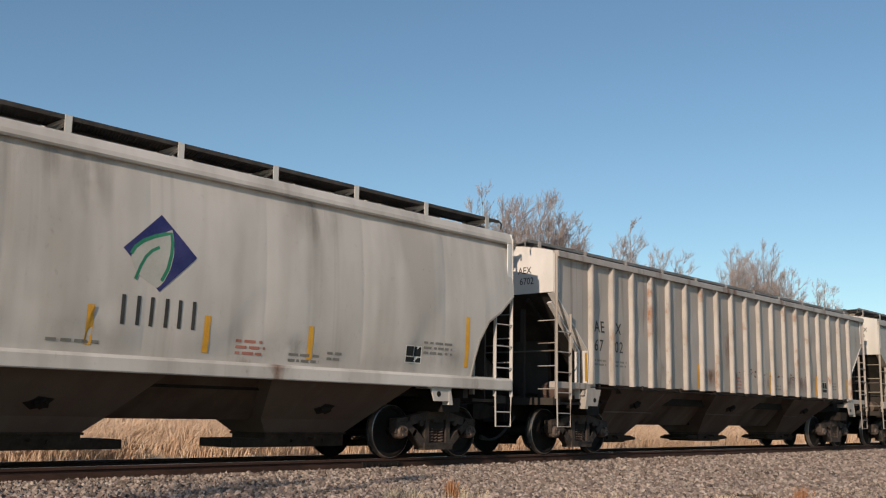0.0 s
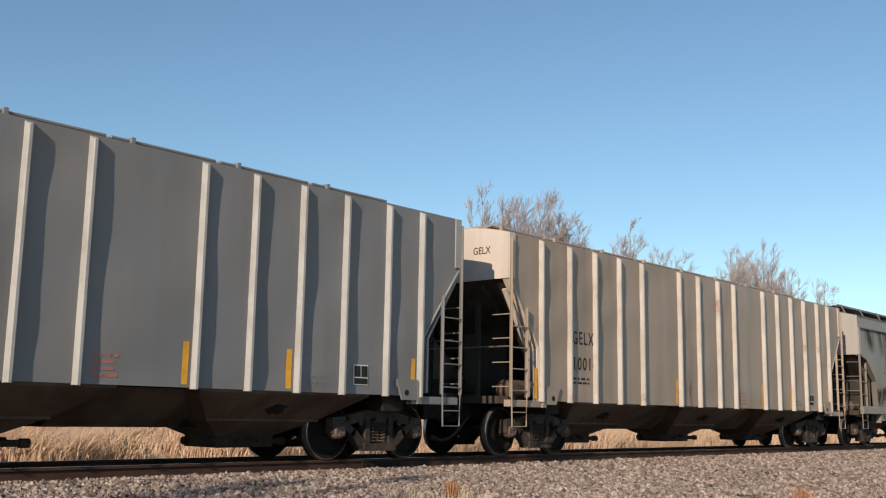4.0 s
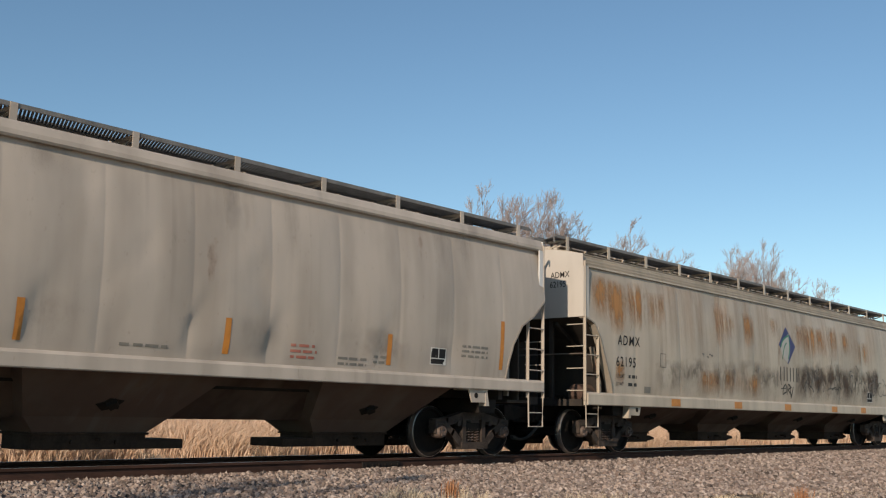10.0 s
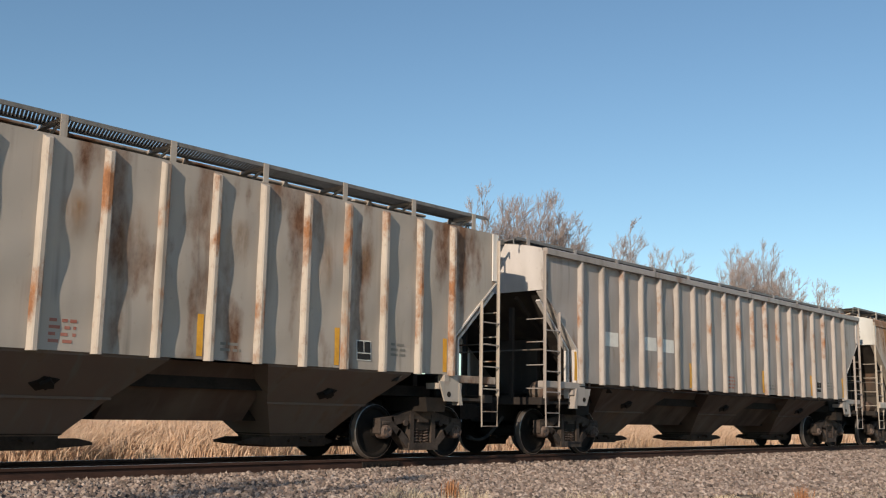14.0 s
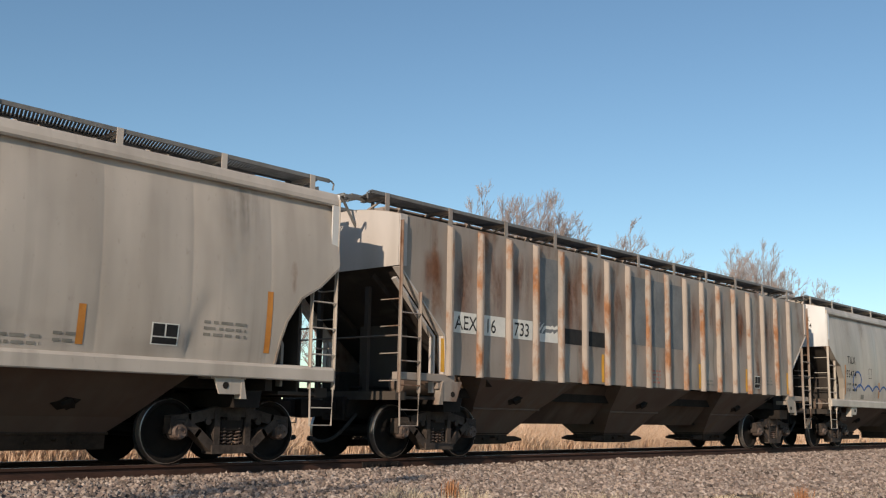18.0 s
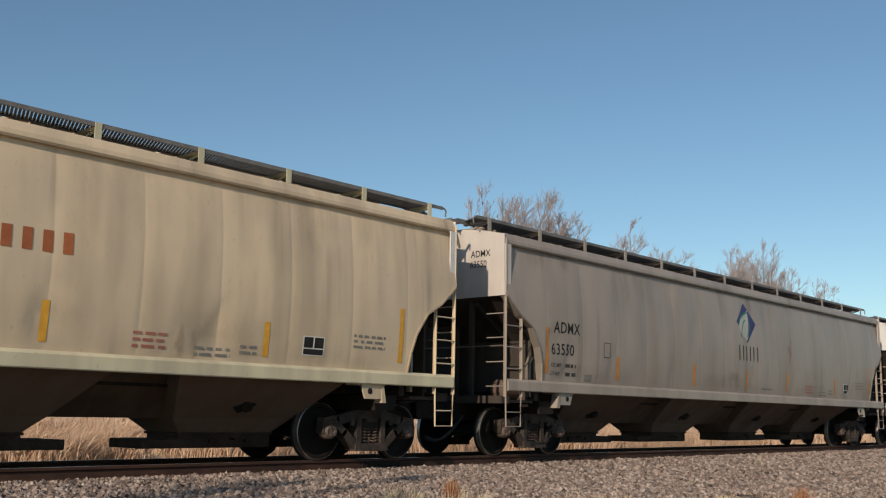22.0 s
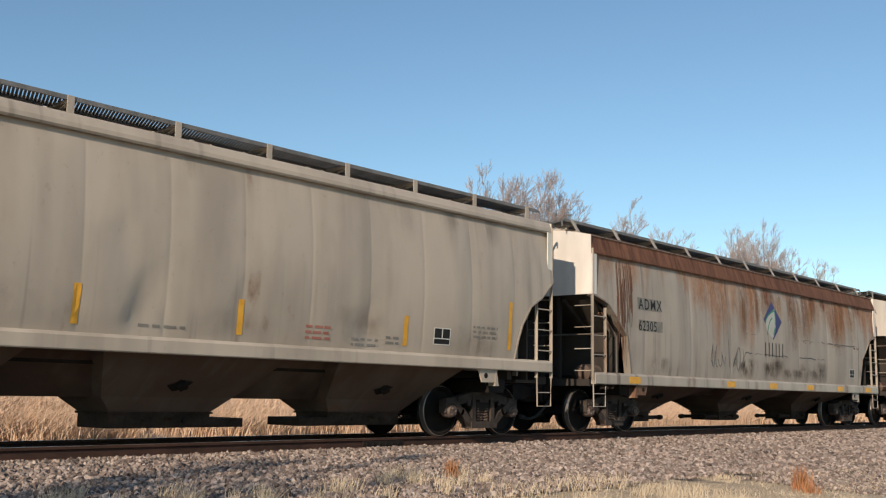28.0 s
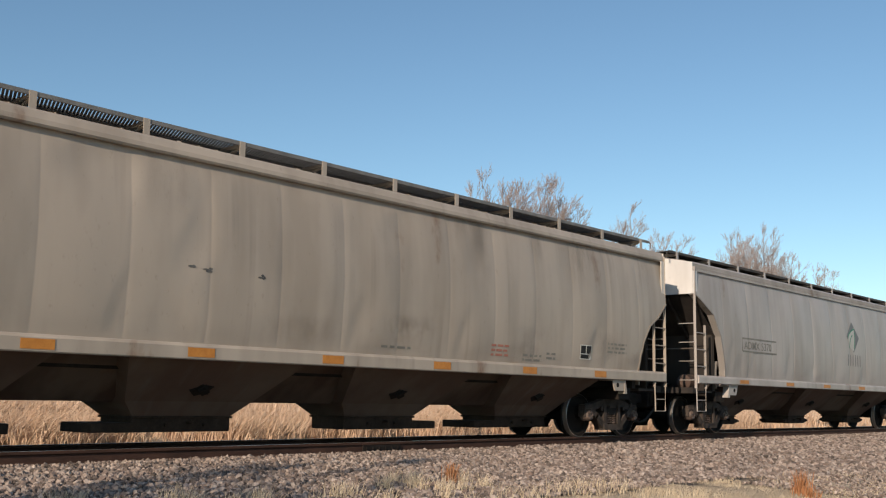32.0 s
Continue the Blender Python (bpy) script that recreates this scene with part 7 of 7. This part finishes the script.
def spruce(x, y, h, seed):
    rr = random.Random(seed)
    tree = tagged(new("spruce"), "dark green pointed spruce in the distance", "tree")
    tree.matrix_basis = pose(x, y, ground_z(y))
    part("trunk", shared(("spruce_trunk", seed), lambda bm: tube(bm, [(0, 0, -0.2), (0, 0, h)], [h * 0.02, 0.01], 6), M_BARK), tree)
    vs, fs = [], []
    for i in range(1500):
        f = rr.random() ** 0.7
        z = h * (0.06 + 0.94 * f)
        r = h * 0.24 * (1.02 - f) * (0.55 + 0.45 * rr.random()) * (0.8 + 0.3 * math.sin(f * 40))
        a = rr.uniform(0, math.tau)
        c = Vector((r * math.cos(a), r * math.sin(a), z - r * 0.35))
        o = Vector((math.cos(a), math.sin(a), -0.4)) * (0.06 * h * (1.1 - f) + 0.08)
        s = Vector((-math.sin(a), math.cos(a), 0)) * (0.02 * h * (1.1 - f) + 0.03)
        k = len(vs)
        vs += [c - o * 0.4 + s, c - o * 0.4 - s, c + o, c + Vector((0, 0, 0.05 * h * 0.4))]
        fs += [(k, k + 1, k + 2), (k, k + 2, k + 3), (k + 1, k + 3, k + 2), (k, k + 3, k + 1)]
    me = bpy.data.meshes.new("crown")
    me.from_pydata(vs, [], fs)
    me.materials.append(M_NEEDLE)
    part("crown", me, tree, "dark green needles")


def on_line(px_slope, y):
    return px_slope * (y + 13.266)


TREES = ((44.7, 22, 13.3, 1, 1.25, 0.05), (43.3, 23, 13.0, 15, 0.9, -0.02), (46.2, 23, 13.2, 16, 1.0, 0.06), (50.9, 24, 15.2, 2, 1.2, 0.08), (49.4, 25, 13.9, 17, 1.0, 0.03), (53.0, 24, 13.6, 3, 1.2, 0.12), (67.0, 28, 15.5, 4, 1.0, 0.10), (69.0, 30, 14.9, 18, 1.0, 0.12),
         (74.9, 30, 15.0, 6, 1.2, 0.12), (78.8, 30, 14.7, 7, 1.2, 0.12), (83.6, 27, 15.6, 8, 1.5, 0.05), (87.0, 28, 16.2, 19, 1.3, 0.05), (91.0, 28, 17.2, 9, 1.8, 0.06), (95.5, 29, 16.0, 20, 1.2, 0.10), (99.6, 29, 15.8, 10, 1.5, 0.12), (110.6, 30, 15.8, 11, 1.9, 0.12))


def build_trees():
    tall = "tall bare deciduous tree with fine windswept twigs"
    # the clumps that rise above the train
    for x, y, top, seed, wide, lean in TREES:
        bare_tree("bare_tree", x, y, top - ground_z(y), seed, tall, wide * 1.35, lean, 13 if wide > 1 else 8)
    # lower trees seen between the cars
    for i, x in enumerate((9, 13.5, 17, 21.5, 26, 30, 35)):
        bare_tree("bare_tree", x + 3, 27 + (i % 3) * 3, 6.8 + (i % 2), 30 + i, "small bare tree behind the track", 2.0, 0.05, 7, 0.2, 0.008, 0.5)
    for i, slope in enumerate((0.46, 0.52, 0.58, 0.65, 0.72, 0.80, 0.90, 1.02)):
        y = 15 + (i * 3) % 7
        bare_tree("bare_tree", on_line(slope, y), y, 6.2 + (i % 3) * 0.7, 60 + i, "small bare tree behind the track", 1.8, 0.05, 7, 0.2, 0.007, 0.5)
    # stands beside the camera; its shadow lies on the ballast
    bare_tree("bare_tree", -10.5, -8.8, 9.4, 50, "bare roadside tree that shades the ballast", 2.2, 0.03, 8, 0.4, 0.022, 0.3)
    for slope, y, h, seed in ((0.600, 70, 7.5, 1), (0.633, 70, 8.6, 2), (0.575, 74, 6.5, 3), (0.66, 73, 6.0, 4)):
        spruce(on_line(slope, y), y, h, seed)


build_trees()


def blades(name, count, place, height, width, mat, label, seed, bend=0.5, wind=0.35):
    """Many single grass blades, each a bent tapered strip."""
    rg = np.random.default_rng(seed)
    xy = place(rg, count)
    h = height * rg.uniform(0.45, 1.15, count)
    a = rg.uniform(0, math.tau, count)
    lean = h * bend * rg.uniform(0.1, 1.0, count)
    dx, dy = np.cos(a) * lean + wind * h * rg.uniform(0.2, 1.0, count), np.sin(a) * lean
    b = rg.uniform(0, math.pi, count)
    wx, wy = np.cos(b) * width, np.sin(b) * width
    z0 = np.array([ground_z(v) for v in xy[:, 1]]) - 0.02
    verts = np.zeros((count, 7, 3))
    for k, (f, w) in enumerate(((0.0, 1.0), (0.4, 0.8), (0.75, 0.5))):
        for s, j in ((-1, 0), (1, 1)):
            verts[:, 2 * k + j, 0] = xy[:, 0] + dx * f * f + wx * w * s
            verts[:, 2 * k + j, 1] = xy[:, 1] + dy * f * f + wy * w * s
            verts[:, 2 * k + j, 2] = z0 + h * f * (1 - 0.12 * f)
    verts[:, 6, 0], verts[:, 6, 1], verts[:, 6, 2] = xy[:, 0] + dx, xy[:, 1] + dy, z0 + h * 0.85
    base = np.arange(count)[:, None] * 7
    quads = np.concatenate([base + np.array([0, 1, 3, 2]), base + np.array([2, 3, 5, 4])]).tolist()
    tris = (base + np.array([4, 5, 6])).tolist()
    return loose(name, verts.reshape(-1, 3).tolist(), quads + tris, mat, label, "grass")


def clumped(x0, x1, y0, y1, cell, spread):
    """Places in clumps over a strip."""
    def place(rg, n):
        k = max(8, int((x1 - x0) * (y1 - y0) / cell))
        c = np.stack([rg.uniform(x0, x1, k), rg.uniform(y0, y1, k)], 1)
        return c[rg.integers(0, k, n)] + rg.normal(0, spread, (n, 2))
    return place


blades("tall_grass", 60000, clumped(-2, 40, 5.1, 9.5, 0.8, 0.26), 0.85, 0.010, M_GRASS, "tall dry golden grass beside the track", 1, 0.9, 0.55)
blades("tall_grass", 42000, clumped(36, 110, 5.2, 11, 0.9, 0.35), 0.90, 0.022, M_GRASS, "tall dry golden grass beside the track", 2, 0.8, 0.5)
blades("tall_grass", 16000, clumped(-2, 50, 9, 18, 1.0, 0.4), 0.95, 0.016, M_GRASS, "tall dry golden grass beside the track", 3, 0.8, 0.5)
blades("verge_grass", 6500, clumped(12, 24, -8.5, -5.4, 0.3, 0.14), 0.09, 0.004, M_STRAW, "flattened dry straw on the verge", 6, 1.2, 0.5)
blades("verge_grass", 7000, clumped(0, 12.5, -9.5, -5.2, 0.22, 0.10), 0.26, 0.0032, M_STRAW, "short dry straw-coloured verge grass", 4, 0.8, 0.2)
blades("verge_grass", 2200, clumped(3.0, 10.5, -5.2, -3.8, 0.35, 0.06), 0.28, 0.0035, M_STRAW, "loose dry straw tufts on the ballast edge", 5, 0.6, 0.3)


def weed(x, y, h, seed):
    w = blades("russet_weed", 130, lambda rg, n: np.stack([x + rg.normal(0, 0.06, n), y + rg.normal(0, 0.06, n)], 1), h, 0.006, M_WEED, "russet dry weed growing in the ballast", seed, 0.35, 0.1)
    tagged(w, category="weed", kind="object")


weed(14.7, -7.1, 0.42, 11)
weed(10.4, -4.1, 0.34, 12)
weed(14.2, -7.4, 0.22, 13)


def stones(name, count, x0, x1, y0, y1, size, seed, fade=0.0):
    """Angular ballast stones lying on the bed."""
    rg = np.random.default_rng(seed)
    base = np.array([(1, 0, 0), (-1, 0, 0), (0, 1, 0), (0, -1, 0), (0, 0, 1), (0, 0, -1), (.7, .7, .5), (-.7, .6, .55), (.6, -.7, .5), (-.6, -.65, .5)])
    tri = [(4, 6, 7), (4, 8, 6), (4, 9, 8), (4, 7, 9), (0, 6, 8), (2, 7, 6), (1, 9, 7), (3, 8, 9), (0, 2, 6), (2, 1, 7), (1, 3, 9), (3, 0, 8), (5, 2, 0), (5, 1, 2), (5, 3, 1), (5, 0, 3)]
    n = len(base)
    x = rg.uniform(x0, x1, count)
    y = y1 - (y1 - y0) * rg.random(count) ** (1 + fade)
    s = size * rg.uniform(0.45, 1.25, count)
    v = base[None] * (1 + rg.uniform(-0.28, 0.28, (count, n, 3)))
    v = v * (s[:, None, None] * rg.uniform(0.55, 1.0, (count, 1, 3)))
    ang = rg.uniform(0, math.tau, (count, 2))
    c, d = np.cos(ang[:, :1]), np.sin(ang[:, :1])
    vx, vy = v[..., 0] * c - v[..., 1] * d, v[..., 0] * d + v[..., 1] * c
    c, d = np.cos(ang[:, 1:] * 0.25), np.sin(ang[:, 1:] * 0.25)
    vx, vz = vx * c - v[..., 2] * d, vx * d + v[..., 2] * c
    z = np.array([ground_z(q) for q in y])
    pts = np.stack([vx + x[:, None], vy + y[:, None], vz + (z + s * rg.uniform(0.1, 0.8, count))[:, None]], 2)
    faces = (np.arange(count)[:, None, None] * n + np.array(tri)[None]).reshape(-1, 3).tolist()
    loose(name, pts.reshape(-1, 3).tolist(), faces, M_STONE, "brown and grey crushed ballast stones", "ballast")


stones("ballast_stones", 44000, 3.5, 16, -5.6, -0.86, 0.043, 1, 0.25)
stones("ballast_stones", 36000, 16, 40, -6.2, -0.86, 0.050, 2, 0.25)
stones("gravel_stones", 9000, 15, 26, -9.0, -6.0, 0.028, 4)
stones("ballast_stones", 9000, 3.5, 40, -0.66, 2.2, 0.036, 3)


# ---- what moves ----
TRAVEL = ((0, 0.07), (1, 19.44), (2, 38.71), (3, 57.91), (3.5, 67.44), (5.5, 106.14), (6, 115.90), (7, 135.19), (8, 154.61), (9, 173.72), (10, 193.30), (11, 212.51),
          (12, 231.68), (13, 251.12), (13.5, 260.70), (15.5, 299.25), (16, 309.07), (17, 328.39), (18, 347.84), (19, 367.28), (20, 386.19), (21, 405.52), (22, 424.86),
          (23, 444.19), (24, 463.55), (25, 482.78), (26, 502.18), (28.5, 550.40), (29, 560.12), (30, 579.43), (31, 598.78), (32, 618.20))


def travelled(t):
    return float(np.interp(t, [a for a, _ in TRAVEL], [b for _, b in TRAVEL]))


def motions():
    """The train rolls by at an even pace; its wheels turn while they are near."""
    times = sorted({t for t, _ in TRAVEL} | {4.5, 14.5, 26.75, 27.5})
    length = {}
    for number, ob, L in CARS:
        length[number] = L
        walk(ob, [(t, pose(FRONT[number] - travelled(t), 0, 0)) for t in times])
    for ob, number, dx in WHEELS:
        first = max(0.0, (FRONT[number] - 44.0) / 19.314)
        last = min(32.0, (FRONT[number] + length[number] - 1.0) / 19.314)
        a, b = math.ceil(first * FPS), math.floor(last * FPS)
        if b - a < 2:
            continue
        frames = sorted({0, *range(a, b + 1), 960})
        walk(ob, [(f / FPS, pose(dx, 0, 0.457, 0, -math.degrees(travelled(min(max(f, a), b) / FPS) / 0.457) % 360.0, 0)) for f in frames])


motions()
